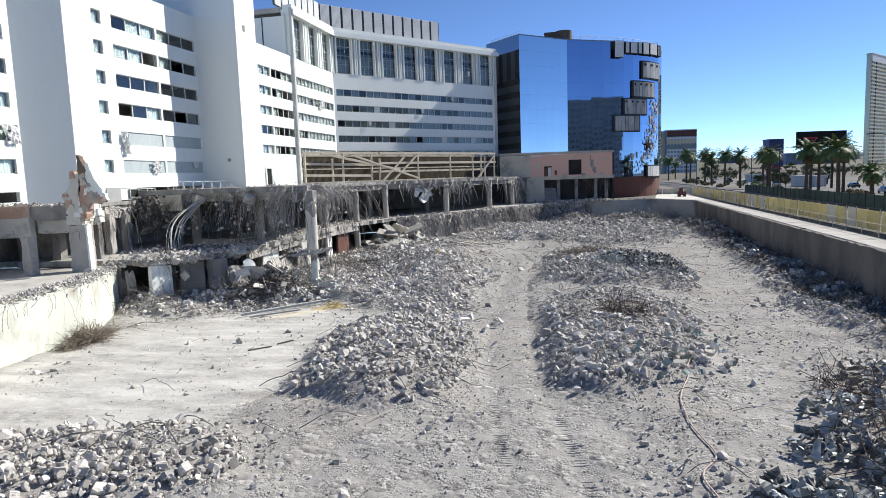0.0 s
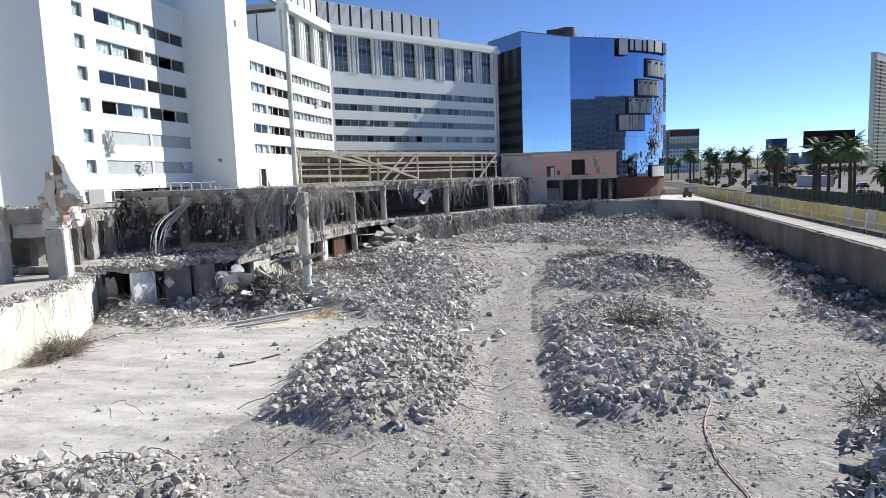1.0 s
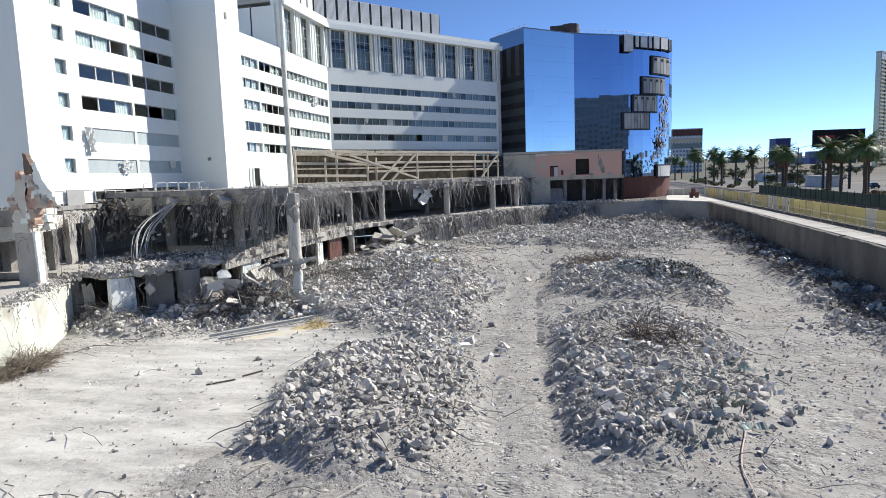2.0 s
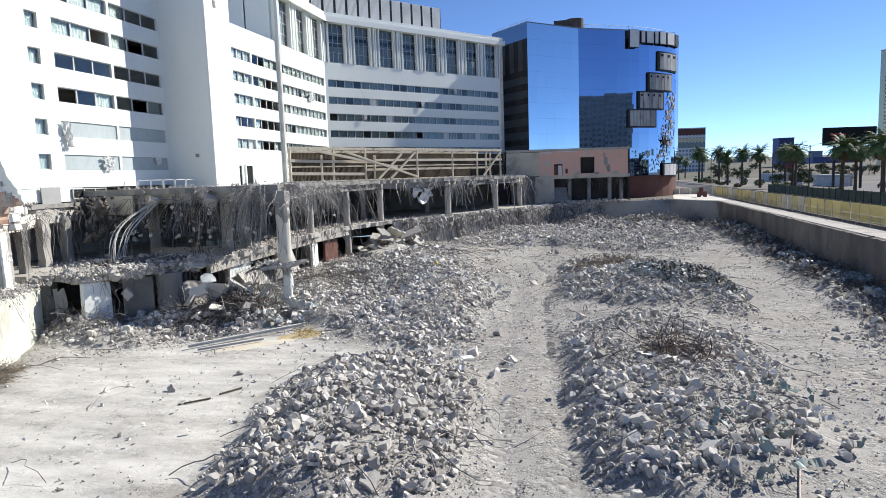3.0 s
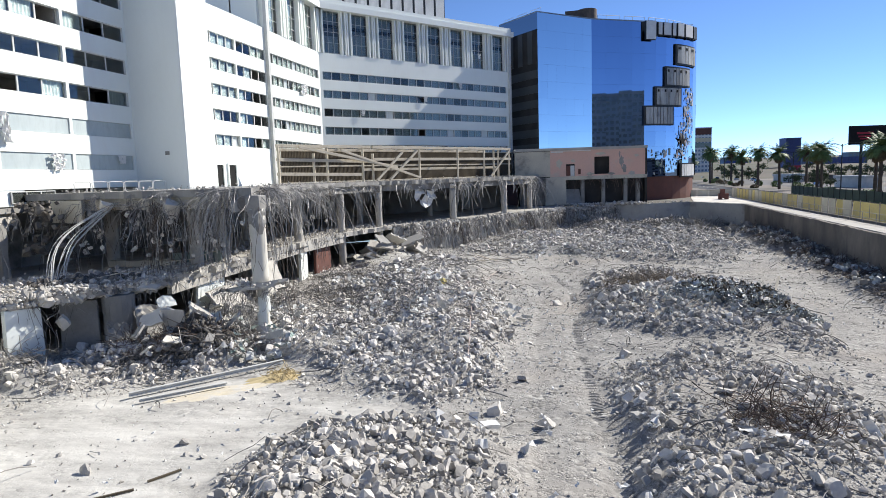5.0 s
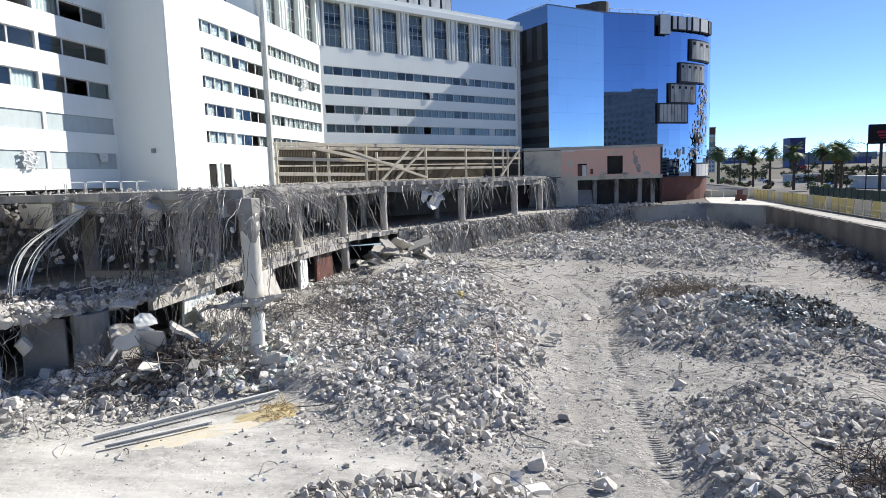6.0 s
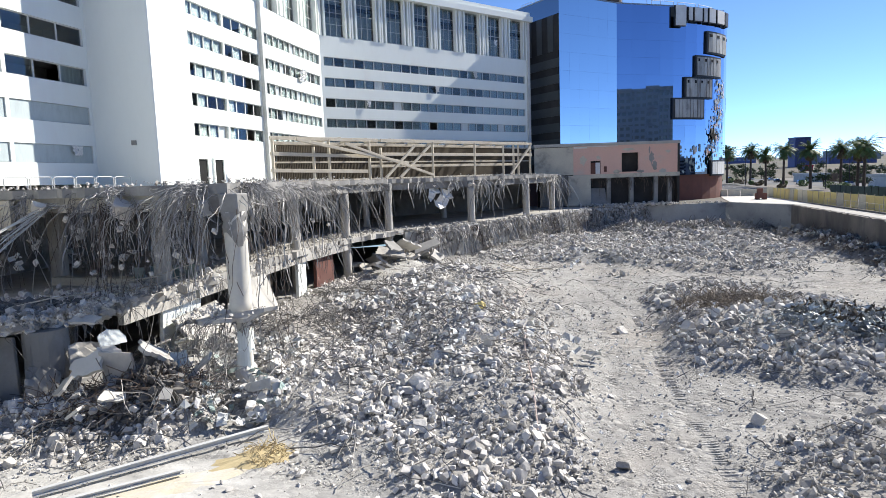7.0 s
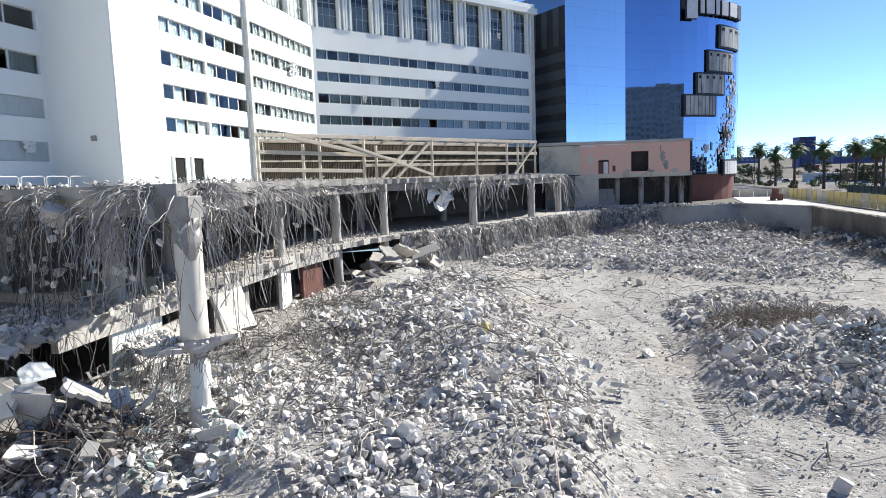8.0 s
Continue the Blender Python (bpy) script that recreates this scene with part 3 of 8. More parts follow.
# ---- pit walls ----
def wall_run(name, line, z0, z1, thick, mat, label, top_rough=0.0, side=1, seed=1):
    """A wall of thickness thick along a line, its ragged top divided every half metre."""
    r = random.Random(seed)
    ob = empty(name, line[0][0], line[0][1], z0)
    for a, b in zip(line, line[1:]):
        w = Wall(a, b)
        bm = bmesh.new()
        k = max(2, int(w.len / 0.8))
        ring = []
        for i in range(k + 1):
            u = w.len * i / k
            z = z1 + r.uniform(-top_rough, top_rough * 0.4)
            ring.append([bm.verts.new(w.at(u, d * side, zz)) for d, zz in ((0, z0), (0, z), (-thick, z + r.uniform(-top_rough, top_rough) * 0.5), (-thick, z0))])
        for p, q in zip(ring, ring[1:]):
            for j in range(4):
                bm.faces.new((p[j], p[(j + 1) % 4], q[(j + 1) % 4], q[j]))
        bm.faces.new(ring[0])
        bm.faces.new(ring[-1][::-1])
        part("wall_panel", bm, mat, ob)
    return tagged(ob, label, "wall", kind="structure")


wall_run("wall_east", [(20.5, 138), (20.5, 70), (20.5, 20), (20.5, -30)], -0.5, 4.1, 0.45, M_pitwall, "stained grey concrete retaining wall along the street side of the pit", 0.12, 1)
wall_run("wall_far", [(4.5, 146.5), (13.2, 151), (20.5, 138)], -0.5, 4.15, 0.4, M_greypaint, "pale grey painted concrete wall closing the pit", 0.05, 1, 2)
wall_run("wall_far_ruined", [(-31, 98), (-25, 107.5), (-17, 124), (-9.8, 136.5), (-1, 144), (4.5, 146.5)], -0.5, 4.2, 0.4, M_greypaint, "scarred grey basement wall below the broken deck", 0.25, 1, 3)
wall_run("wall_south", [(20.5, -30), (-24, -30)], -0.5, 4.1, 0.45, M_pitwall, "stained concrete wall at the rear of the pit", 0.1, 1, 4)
wall_run("wall_west", [(-24, -30), (-26, 5), (-31.0, 18), (-35.0, 29.5), (-35.6, 37.3), (-39.6, 45.2)], -0.5, 3.82, 0.45, M_limewash, "white plastered retaining wall, chipped along its top", 0.3, 1, 5)

# concrete strip and slab beside the pit
bm = bmesh.new()
box(bm, 21.0, 23.6, -30, 139, 3.9, 4.13)
tagged(part("pavement_strip", bm, M_pale_conc), "pale dusty concrete strip along the pit edge", "pavement", kind="structure")
bm = bmesh.new()
prism(bm, [(14.0, 151.3), (21.2, 139.2), (23.8, 139.2), (24.6, 176), (17, 178), (15.5, 166)], 3.9, 4.15)
tagged(part("pavement_slab", bm, M_slabwhite), "bright white concrete slab at the pit corner", "pavement", kind="structure")

# ---- hotel ----
ROWS_Z = [27.85 - 2.88 * k for k in range(6)]
WIN_H = 1.3
frame_cache = {}


def window_meshes(w, h, cols, rows):
    key = (round(w, 2), round(h, 2), cols, rows)
    if key in frame_cache:
        return frame_cache[key]
    t = 0.07
    bm = bmesh.new()
    for i in range(cols + 1):
        x = -w / 2 + (w - t) * i / cols
        box(bm, x, x + t, -0.05, 0.05, 0, h)
    for j in range(rows + 1):
        z = (h - t) * j / rows
        for i in range(cols):
            xa = -w / 2 + (w - t) * i / cols + t
            xb = -w / 2 + (w - t) * (i + 1) / cols
            box(bm, xa, xb, -0.04, 0.04, z, z + t)
    f = bpy.data.meshes.new("window")
    bmesh.ops.recalc_face_normals(bm, faces=bm.faces[:])
    bm.to_mesh(f)
    bm.free()
    bm = bmesh.new()
    box(bm, -w / 2 + t, w / 2 - t, -0.012, 0.0, t, h - t)
    p = bpy.data.meshes.new("pane")
    bmesh.ops.recalc_face_normals(bm, faces=bm.faces[:])
    bm.to_mesh(p)
    bm.free()
    p.materials.append(M_glass)
    bm = bmesh.new()
    k = 12
    prev = None
    for i in range(k + 1):
        x = -w / 2 + 0.1 + (w - 0.2) * i / k
        d = 0.02 * (1 if i % 2 else -1)
        cur = [bm.verts.new((x, d, 0.02)), bm.verts.new((x, d, h - 0.02))]
        if prev:
            bm.faces.new((prev[0], cur[0], cur[1], prev[1]))
        prev = cur
    c = bpy.data.meshes.new("curtain")
    bm.to_mesh(c)
    bm.free()
    c.materials.append(M_curtain)
    frame_cache[key] = (f, p, c)
    return frame_cache[key]


def window(wall, u, z, w, h, parent, cols=1, rows=1, mat=None, glazed=True, curtain=True, d=-0.2):
    f, p, c = window_meshes(w, h, cols, rows)
    if not f.materials:
        f.materials.append(mat or M_frame)
    ob = new("window", f)
    ob.parent = parent
    ob.matrix_parent_inverse = world_of(parent).inverted()
    ob.matrix_basis = wall.place(u, d, z)
    kids = ([("pane", p, 0.0)] if glazed else []) + ([("curtain", c, -0.16)] if curtain else [])
    for name, me, dd in kids:
        k = new(name, me)
        k.parent = ob
        k.location = (0, dd, 0)
        if name == "pane":
            k.visible_shadow = False
    return ob


def facade(bm, room, wall, u0, u1, z0, z1, rows, strips, thick=0.4, deep=4.0):
    """Solid bands and piers with real openings, and plain rooms behind them."""
    edges = [z0]
    for top, h in sorted(rows, key=lambda q: q[0]):
        edges += [top - h, top]
    edges.append(z1)
    for i in range(0, len(edges), 2):
        wall.box(bm, u0, u1, -thick, 0, edges[i], edges[i + 1])
    for top, h in rows:
        cuts = [u0] + [v for s in strips for v in s[:2]] + [u1]
        for i in range(0, len(cuts), 2):
            if cuts[i + 1] - cuts[i] > 0.02:
                wall.box(bm, cuts[i], cuts[i + 1], -thick, 0, top - h, top)
        if room is not None:
            for a, b in [s[:2] for s in strips]:
                wall.box(room, a - 0.3, b + 0.3, -deep, -deep + 0.15, top - h - 0.8, top + 0.5)
                wall.box(room, a - 0.3, b + 0.3, -deep + 0.15, -thick - 0.005, top - h - 0.8, top - h - 0.6)
                wall.box(room, a - 0.3, b + 0.3, -deep + 0.15, -thick - 0.005, top + 0.3, top + 0.5)
                for s in (a - 0.45, b + 0.3):
                    wall.box(room, s, s + 0.15, -deep + 0.15, -thick - 0.005, top - h - 0.6, top + 0.3)


def strip(wall, ua, ub, n, top, h, parent, rnd, open_share=0.1, curtain_share=0.6, cols=1):
    w = (ub - ua) / n
    for i in range(n):
        window(wall, ua + w * (i + 0.5), top - h, w, h, parent, cols=cols, glazed=rnd.random() > open_share, curtain=rnd.random() < curtain_share)


hotel = empty("hotel_building", -47, 80, 4)
tagged(hotel, "stripped white plastered hotel with long window bands above a ruined podium", "building")
rnd = random.Random(3)
wall_bm, room_bm = bmesh.new(), bmesh.new()
rows6 = [(z, WIN_H) for z in ROWS_Z]
W_near, W_left, W_mid, W_angle = Wall((-49.4, 20), (-49.4, 46.5)), Wall((-46.5, 49.4), (-46.5, 69.3)), Wall((-47, 74), (-47, 112.6)), Wall((-47, 112.6), (-21.5, 145.0))
# oldest wing, set back
facade(wall_bm, room_bm, W_near, 0, 26.5, 9.4, 30.8, rows6 + [(10.57, 0.9)], [(2, 12), (13, 25.8)])
for z in ROWS_Z:
    strip(W_near, 13, 25.8, 6, z, WIN_H, hotel, rnd, 0.1, 0.8)
# stepped-out wing: small windows and bands
Wall((-49.4, 46.5), (-46.5, 49.4)).box(wall_bm, 0.0, 4.1, -0.4, 0, 9.4, 30.8)
facade(wall_bm, room_bm, W_left, 0, 19.9, 10.6, 30.8, rows6, [(3.5, 4.7), (6.1, 12.6), (12.9, 19.6)])
for k, z in enumerate(ROWS_Z):
    window(W_left, 4.1, z - WIN_H, 1.2, WIN_H, hotel, cols=1, curtain=True)
    strip(W_left, 6.1, 12.6, 3, z, WIN_H, hotel, rnd, 0.25 if k < 4 else 0.0, 0.25 if k < 4 else 1.0)
    strip(W_left, 12.9, 19.6, 3, z, WIN_H, hotel, rnd, 0.1, 0.4 if k < 4 else 1.0)
    if k >= 4:
        for ua, ub in ((6.15, 12.55), (12.95, 19.55)):
            bm = bmesh.new()
            W_left.box(bm, ua, ub, -0.13, -0.1, z - WIN_H + 0.03, z - 0.03)
            part("plastic_cover", bm, M_sheet, hotel, "pale plastic sheet stretched over a window band")
# wing beyond the stair tower
facade(wall_bm, room_bm, W_mid, 0, 22.0, 10.2, 30.8, rows6[:5], [(1.5, 7.6), (8.0, 14.4), (14.7, 21.7)])
for k, z in enumerate(ROWS_Z[:5]):
    strip(W_mid, 1.5, 7.6, 3, z, WIN_H, hotel, rnd, 0.1, 0.5)
    strip(W_mid, 8.0, 14.4, 4, z, WIN_H, hotel, rnd, 0.1, 0.5)
    strip(W_mid, 14.7, 21.7, 4, z, WIN_H, hotel, rnd, 0.1, 0.4)
facade(wall_bm, room_bm, W_mid, 22.0, 38.6, 10.2, 30.7, rows6[:5], [(22.6, 38.1)])
for k, z in enumerate(ROWS_Z[:5]):
    strip(W_mid, 22.6, 38.1, 11, z, WIN_H, hotel, rnd, 0.08, 0.85)
part("wall", wall_bm, M_wallpaint, hotel)
wall_bm = bmesh.new()
facade(wall_bm, room_bm, W_angle, 0, W_angle.len, 10.2, 30.7, rows6[:5], [(0.5, W_angle.len - 0.6)])
for k, z in enumerate(ROWS_Z[:5]):
    strip(W_angle, 0.5, W_angle.len - 0.6, 24, z, WIN_H, hotel, rnd, 0.08, 0.75)
part("wall", wall_bm, M_wallpaint, hotel)
tagged(part("interior", room_bm, M_room, hotel), kind="stuff")
# tall glazed top floors with paired fins
room2 = bmesh.new()


def wall_part(name, wl, dims, mat, parent, label=""):
    bm = bmesh.new()
    wl.box(bm, *dims)
    return part(name, bm, mat, parent, label)


for wl, u0, u1, bays in ((W_mid, 22.0, 38.6, 3), (W_angle, 0.0, W_angle.len, 8)):
    step = (u1 - u0) / bays
    wall_part("cornice", wl, (u0 - (0.6 if wl is W_angle else 0), u1 + 0.9, -1.5, 0.75, 37.35, 38.25), M_wallpaint, hotel)
    wall_part("parapet", wl, (u0 - (0.3 if wl is W_angle else 0), u1 + 0.5, -1.2, 0.45, 38.25, 38.95), M_wallpaint, hotel)
    wl.box(room2, u0, u1, -5.0, -4.8, 30.7, 37.5)
    wl.box(room2, u0, u1, -4.8, -0.75, 30.72, 30.8)
    for i in range(bays):
        c = u0 + step * (i + 0.5)
        g = step * 0.60
        window(wl, c, 30.85, g, 6.6, hotel, cols=3, rows=4, curtain=False, d=-0.55)
        tops = (31.0, 37.2) if wl is W_mid else (31.0, 33.6 + 1.1 * (i % 3) / 2)
        if wl is not W_mid:
            wall_part("spandrel", wl, (c - g / 2 + 0.05, c + g / 2 - 0.05, -0.7, -0.62, 34.75, 35.3), M_darkframe, hotel)
        wall_part("blind", wl, (c - g / 2 + 0.1, c + g / 2 - 0.1, -0.95, -0.88, *tops), M_curtain, hotel)
        # pale upper sheet stands in for sky mirrored in the bay glass
        if wl is not W_mid:
            wall_part("blind", wl, (c - g / 2 + 0.1, c + g / 2 - 0.1, -1.15, -1.1, 35.3 - 0.9 * (i % 2), 37.4), M_sheet, hotel)
        for s in (-1, 1):
            for q in (0.06, 0.30):
                uu = c + s * (g / 2 + q * step * 0.55)
                wall_part("fin", wl, (uu - 0.13, uu + 0.13, -0.7, 0.12, 30.7, 37.5), M_wallpaint, hotel)
        wall_part("infill_panel", wl, (u0 + step * i - step * 0.12, u0 + step * i + step * 0.12, -0.85, -0.65, 30.7, 37.5), M_wallpaint, hotel)
        wl.box(room2, c + step * 0.5 - 0.1, c + step * 0.5 + 0.1, -4.8, -0.9, 30.8, 37.5)
tagged(part("interior", room2, M_room, hotel), kind="stuff")
# gable of the taller part, shaft joint, stair tower, roofs, rear
bm = bmesh.new()
Wall((-62, 96), (-47, 96)).box(bm, 0, 14.9, -0.4, 0, 30.8, 37.3)
part("gable_wall", bm, M_wallpaint, hotel)
bm = bmesh.new()
W_mid.box(bm, 21.75, 22.25, 0.0, 0.45, 10.2, 38.4)
part("pilaster", bm, M_frame, hotel)
bm = bmesh.new()
W_angle.box(bm, W_angle.len - 0.1, W_angle.len + 0.5, -0.6, 0.3, 10.2, 38.4)
part("pilaster", bm, M_frame, hotel)
bm = bmesh.new()
box(bm, -52, -41, 69.3, 74, 10.2, 49)
bmesh.ops.bevel(bm, geom=bm.edges[:], offset=0.06, segments=1, affect="EDGES")
stair = part("stair_tower", bm, M_wallpaint, hotel, "blank white plastered stair tower")
bm = bmesh.new()
for x, z in ((-45.0, 34.2), (-43.0, 13.4)):
    bm = bmesh.new()
    box(bm, x - 0.2, x + 0.2, 69.2, 69.28, z, z + 0.35)
    part("vent", bm, M_concrete, stair)
bm = bmesh.new()
box(bm, -40.99, -40.93, 71.0, 71.4, 29.0, 29.7)
part("vent", bm, M_concrete, stair)
bm = bmesh.new()
box(bm, -62, -53.6, 20, 112, 4.1, 30.75)
prism(bm, [(-53.5, 20), (-49.6, 20), (-49.6, 46.3), (-46.9, 49.3), (-53.5, 49.3)], 30.5, 30.78)
box(bm, -52.7, -47.0, 49.9, 69.2, 30.5, 30.78)
box(bm, -61, -47.5, 74.1, 95.9, 30.5, 30.78)
prism(bm, [(-61.5, 96.5), (-47.2, 96.5), (-47.2, 112.7), (-21.9, 144.8), (-33, 154), (-61.5, 120)], 38.0, 38.8)
prism(bm, [(-60, 113), (-52, 115), (-26.5, 147.0), (-33, 152.5), (-60, 121)], 4.2, 38.2)
part("roof", bm, M_pale_conc, hotel)
# striped mechanical screen on the roof
bm, bm2 = bmesh.new(), bmesh.new()
for wl, u0, u1 in ((Wall((-49.5, 96), (-49.5, 113.5)), 0.0, 17.5), (Wall((-49.5, 113.5), (-31.8, 136)), 0.0, 28.6)):
    wl.box(bm2, u0, u1, -0.3, -0.1, 39.2, 43.6)
    n = int((u1 - u0) / 2.3)
    w = (u1 - u0) / n
    for i in range(n):
        for j in range(8):
            ua = u0 + w * i + 0.25 + (w - 0.5) * j / 8
            wl.box(bm, ua + 0.03, ua + (w - 0.5) / 8 - 0.03, -0.1, 0.05, 39.3, 43.7)
screen = part("roof_screen", bm2, M_darkframe, hotel, "dark backing of the rooftop screen")
part("screen_slats", bm, M_slat, screen, "pale vertical metal slats")
# doors at podium level, black panels on the wall painted as unlit openings
for u in (9.3, 12.0):
    bm = bmesh.new()
    W_mid.box(bm, u - 0.75, u + 0.75, 0.02, 0.06, 10.3, 12.8)
    d = part("door", bm, M_black, hotel, "black panel painted as an unlit doorway")
    bm = bmesh.new()
    for a, b, z0, z1 in ((-0.95, -0.75, 10.3, 13.0), (0.75, 0.95, 10.3, 13.0), (-0.75, 0.75, 12.8, 13.0)):
        W_mid.box(bm, u + a, u + b, 0.0, 0.2, z0, z1)
    part("door_frame", bm, M_wallpaint, d)

# ---- podium deck ----
DECK = [(-44.2, 57.2), (-26.0, 54.6), (-30.4, 70), (-34.2, 86), (-32.4, 98), (-25, 108), (-16.5, 127), (-15.5, 143), (-20, 152), (-48, 115), (-48, 57.2)]
LOWER = [(-47, 45.5), (-38.9, 46.6), (-36.95, 46.2), (-34.6, 50.2), (-32.6, 54.8), (-33.2, 62), (-34.3, 77.5), (-33.8, 88), (-31.2, 98), (-25.2, 107.7), (-17.2, 124.2), (-10, 136.7), (-14, 148), (-52, 118), (-52, 45.5)]
podium = empty("podium", -36, 75, 4)
tagged(podium, "half-demolished two-storey concrete podium with torn edges and bare steel bars", "podium")
bm = bmesh.new()
ragged_prism(bm, DECK, 9.75, 10.25, 0.16, 0.6, 4)
part("upper_slab", bm, M_concrete, podium)
bm = bmesh.new()
ragged_prism(bm, LOWER, 3.85, 4.35, 0.34, 0.45, 5)
part("lower_slab", bm, M_pale_conc, podium)
for i, (a, b) in enumerate(zip(DECK[:7], DECK[1:8])):
    w = Wall(a, b)
    bm = bmesh.new()
    w.box(bm, 0.3, w.len - 0.3, -1.0, -0.35, 8.95, 9.75)
    part("edge_beam", bm, M_concrete if i else M_beige, podium)
for i, (a, b) in enumerate(zip(LOWER[4:7], LOWER[5:8])):
    w = Wall(a, b)
    bm = bmesh.new()
    w.box(bm, 0.2, w.len - 0.2, -0.45, -0.1, 3.2, 3.9)
    part("lower_edge_beam", bm, M_pale_conc, podium)
COLS = [(-25.9, 54.9, 0.53, -0.3), (-35.0, 78.6, 0.45, 0), (-34.6, 89.0, 0.45, 0), (-32.6, 97.0, 0.45, 0), (-25.2, 108.6, 0.5, 4.2), (-19.5, 121.5, 0.5, 4.2), (-16.6, 133.5, 0.5, 4.2), (-34.5, 60.5, 0.5, 0), (-42.5, 61, 0.5, 0), (-38.5, 70, 0.45, 0), (-42, 80, 0.45, 0), (-42, 92, 0.45, 0), (-38, 104, 0.45, 4.2), (-31, 117, 0.45, 4.2)]
for i, (x, y, r, z0) in enumerate(COLS):
    bm = bmesh.new()
    if i == 0:
        # the corner column is stripped thin below the broken slab
        round_column(bm, x + 0.1, y, z0, 4.0, 0.34, 16, 9, 0.14, 50)
        z0 = 3.95
    round_column(bm, x, y, z0, 8.9, r, 20, 8, 0.02, i)
    for f in bm.faces:
        f.smooth = len(f.verts) == 4
    col = part("column", bm, M_pale_conc if i else M_stainwhite, podium)
    bm = bmesh.new()
    box(bm, x - r * 0.92, x + r * 0.92, y - r * 0.92, y + r * 0.92, 8.85, 9.75)
    bmesh.ops.bevel(bm, geom=bm.edges[:], offset=0.05, segments=1, affect="EDGES")
    part("column_head", bm, M_concrete, col)
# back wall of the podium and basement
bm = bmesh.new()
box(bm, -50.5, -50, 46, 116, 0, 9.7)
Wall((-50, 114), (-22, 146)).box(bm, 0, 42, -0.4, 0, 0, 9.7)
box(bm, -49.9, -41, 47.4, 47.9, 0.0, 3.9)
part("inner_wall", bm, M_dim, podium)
bm = bmesh.new()
prism(bm, [(-50, 46), (-40, 44), (-27, 52), (-35, 90), (-20, 130), (-50, 116)], -0.2, 0.0)
part("basement_floor", bm, M_concrete, podium)

# ---- glass tower ----
tower = empty("glass_tower", 0, 165, 4)
tagged(tower, "blue mirror-glass hotel tower with a curved corner and broken panels", "building")
GZ0, GZ1, GROWS = 9.2, 41.8, 10
gh = (GZ1 - GZ0) / GROWS


# the front runs back from the near corner to a seam, then on in a shallow bow that rounds the far corner
CORNER, SEAM = (-15.8, 145.8), (-5.6, 155.8)
BOW = [Vector(p) for p in (SEAM, (4.5, 162.2), (17.5, 166.5), (18.6, 184.0))]


def bow(t):
    return BOW[0] * (1 - t) ** 3 + BOW[1] * 3 * t * (1 - t) ** 2 + BOW[2] * 3 * t * t * (1 - t) + BOW[3] * t**3


def curve_at(a):
    """The point of the bow at an angle from 0 at the seam to a right angle at the far corner, and how far off it lies."""
    x, y = -5.3 + 23.4 * math.sin(a), 174 - 24 * math.cos(a)
    want, t = x / (y - 8), 0.0
    while t < 0.8 and bow(t).x / (bow(t).y - 8) < want:
        t += 0.004
    t += max(0.0, (a - radians(76)) / radians(14)) * (1 - t)
    p = bow(min(t, 1.0))
    return p.x, p.y, (p.y - 8) / (y - 8)


outline = [(-24.5, 154.5), CORNER, SEAM]
ang = [math.pi / 2 * i / 14 for i in range(15)]
outline += [curve_at(a)[:2] for a in ang[1:]] + [(18.6, 196), (-24.5, 196)]
bm = bmesh.new()
c0 = Vector((-1, 176))
inner = [tuple(c0 + (Vector(p) - c0) * 0.985) for p in outline]
prism(bm, inner, GZ0 - 0.04, GZ1 - 0.1)
part("core", bm, M_darkframe, tower)
bm = bmesh.new()
prism(bm, [tuple(c0 + (Vector(p) - c0) * 0.975) for p in outline], 3.4, GZ0 - 0.05)
part("plinth", bm, M_brickred, tower, "dull red plinth")
pane_cache = {}


def glass_panels(a, b, cols, mat, name):
    w = Wall(a, b)
    cw = w.len / cols
    key = (round(cw, 2), name)
    if key not in pane_cache:
        bm = bmesh.new()
        box(bm, -cw / 2 + 0.003, cw / 2 - 0.003, -0.03, 0.0, 0.006, gh - 0.006)
        me = bpy.data.meshes.new("glass_panel")
        bmesh.ops.recalc_face_normals(bm, faces=bm.faces[:])
        bm.to_mesh(me)
        bm.free()
        me.materials.append(mat)
        pane_cache[key] = me
    for i in range(cols):
        for j in range(GROWS):
            ob = new("glass_panel", pane_cache[key])
            ob.parent = tower
            ob.matrix_parent_inverse = tower.matrix_basis.inverted()
            ob.matrix_basis = w.place(cw * (i + 0.5), 0.03, GZ0 + gh * j) @ pose(0, 0, 0, rnd.gauss(0, 0.10), 0, rnd.gauss(0, 0.10))


# dark bands and piers paint in the shaded hotel front mirrored here
SIDE_WALL = Wall((-24.5, 154.5), CORNER)
for k in range(8):
    z0 = 9.25 + 2.88 * k
    wall_part("spandrel", SIDE_WALL, (0, SIDE_WALL.len, -0.2, 0.10, z0, z0 + 1.55), M_mirroredwall, tower)
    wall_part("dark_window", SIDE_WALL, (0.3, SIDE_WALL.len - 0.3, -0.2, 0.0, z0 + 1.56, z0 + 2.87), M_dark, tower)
for i in range(4):
    u = SIDE_WALL.len * i / 4
    wall_part("pier", SIDE_WALL, (u + 0.1, u + 1.6, -0.2, 0.10, 32.3, 38.6), M_mirroredwall, tower)
    wall_part("dark_window", SIDE_WALL, (u + 1.6, u + 3.1, -0.2, 0.0, 32.3, 38.6), M_dark, tower)
wall_part("glass_band", SIDE_WALL, (0, SIDE_WALL.len, -0.2, 0.08, 38.65, 41.8), M_mirrorside, tower, "blue mirror glass band below the roof")
glass_panels(CORNER, SEAM, 6, M_mirror, "front")
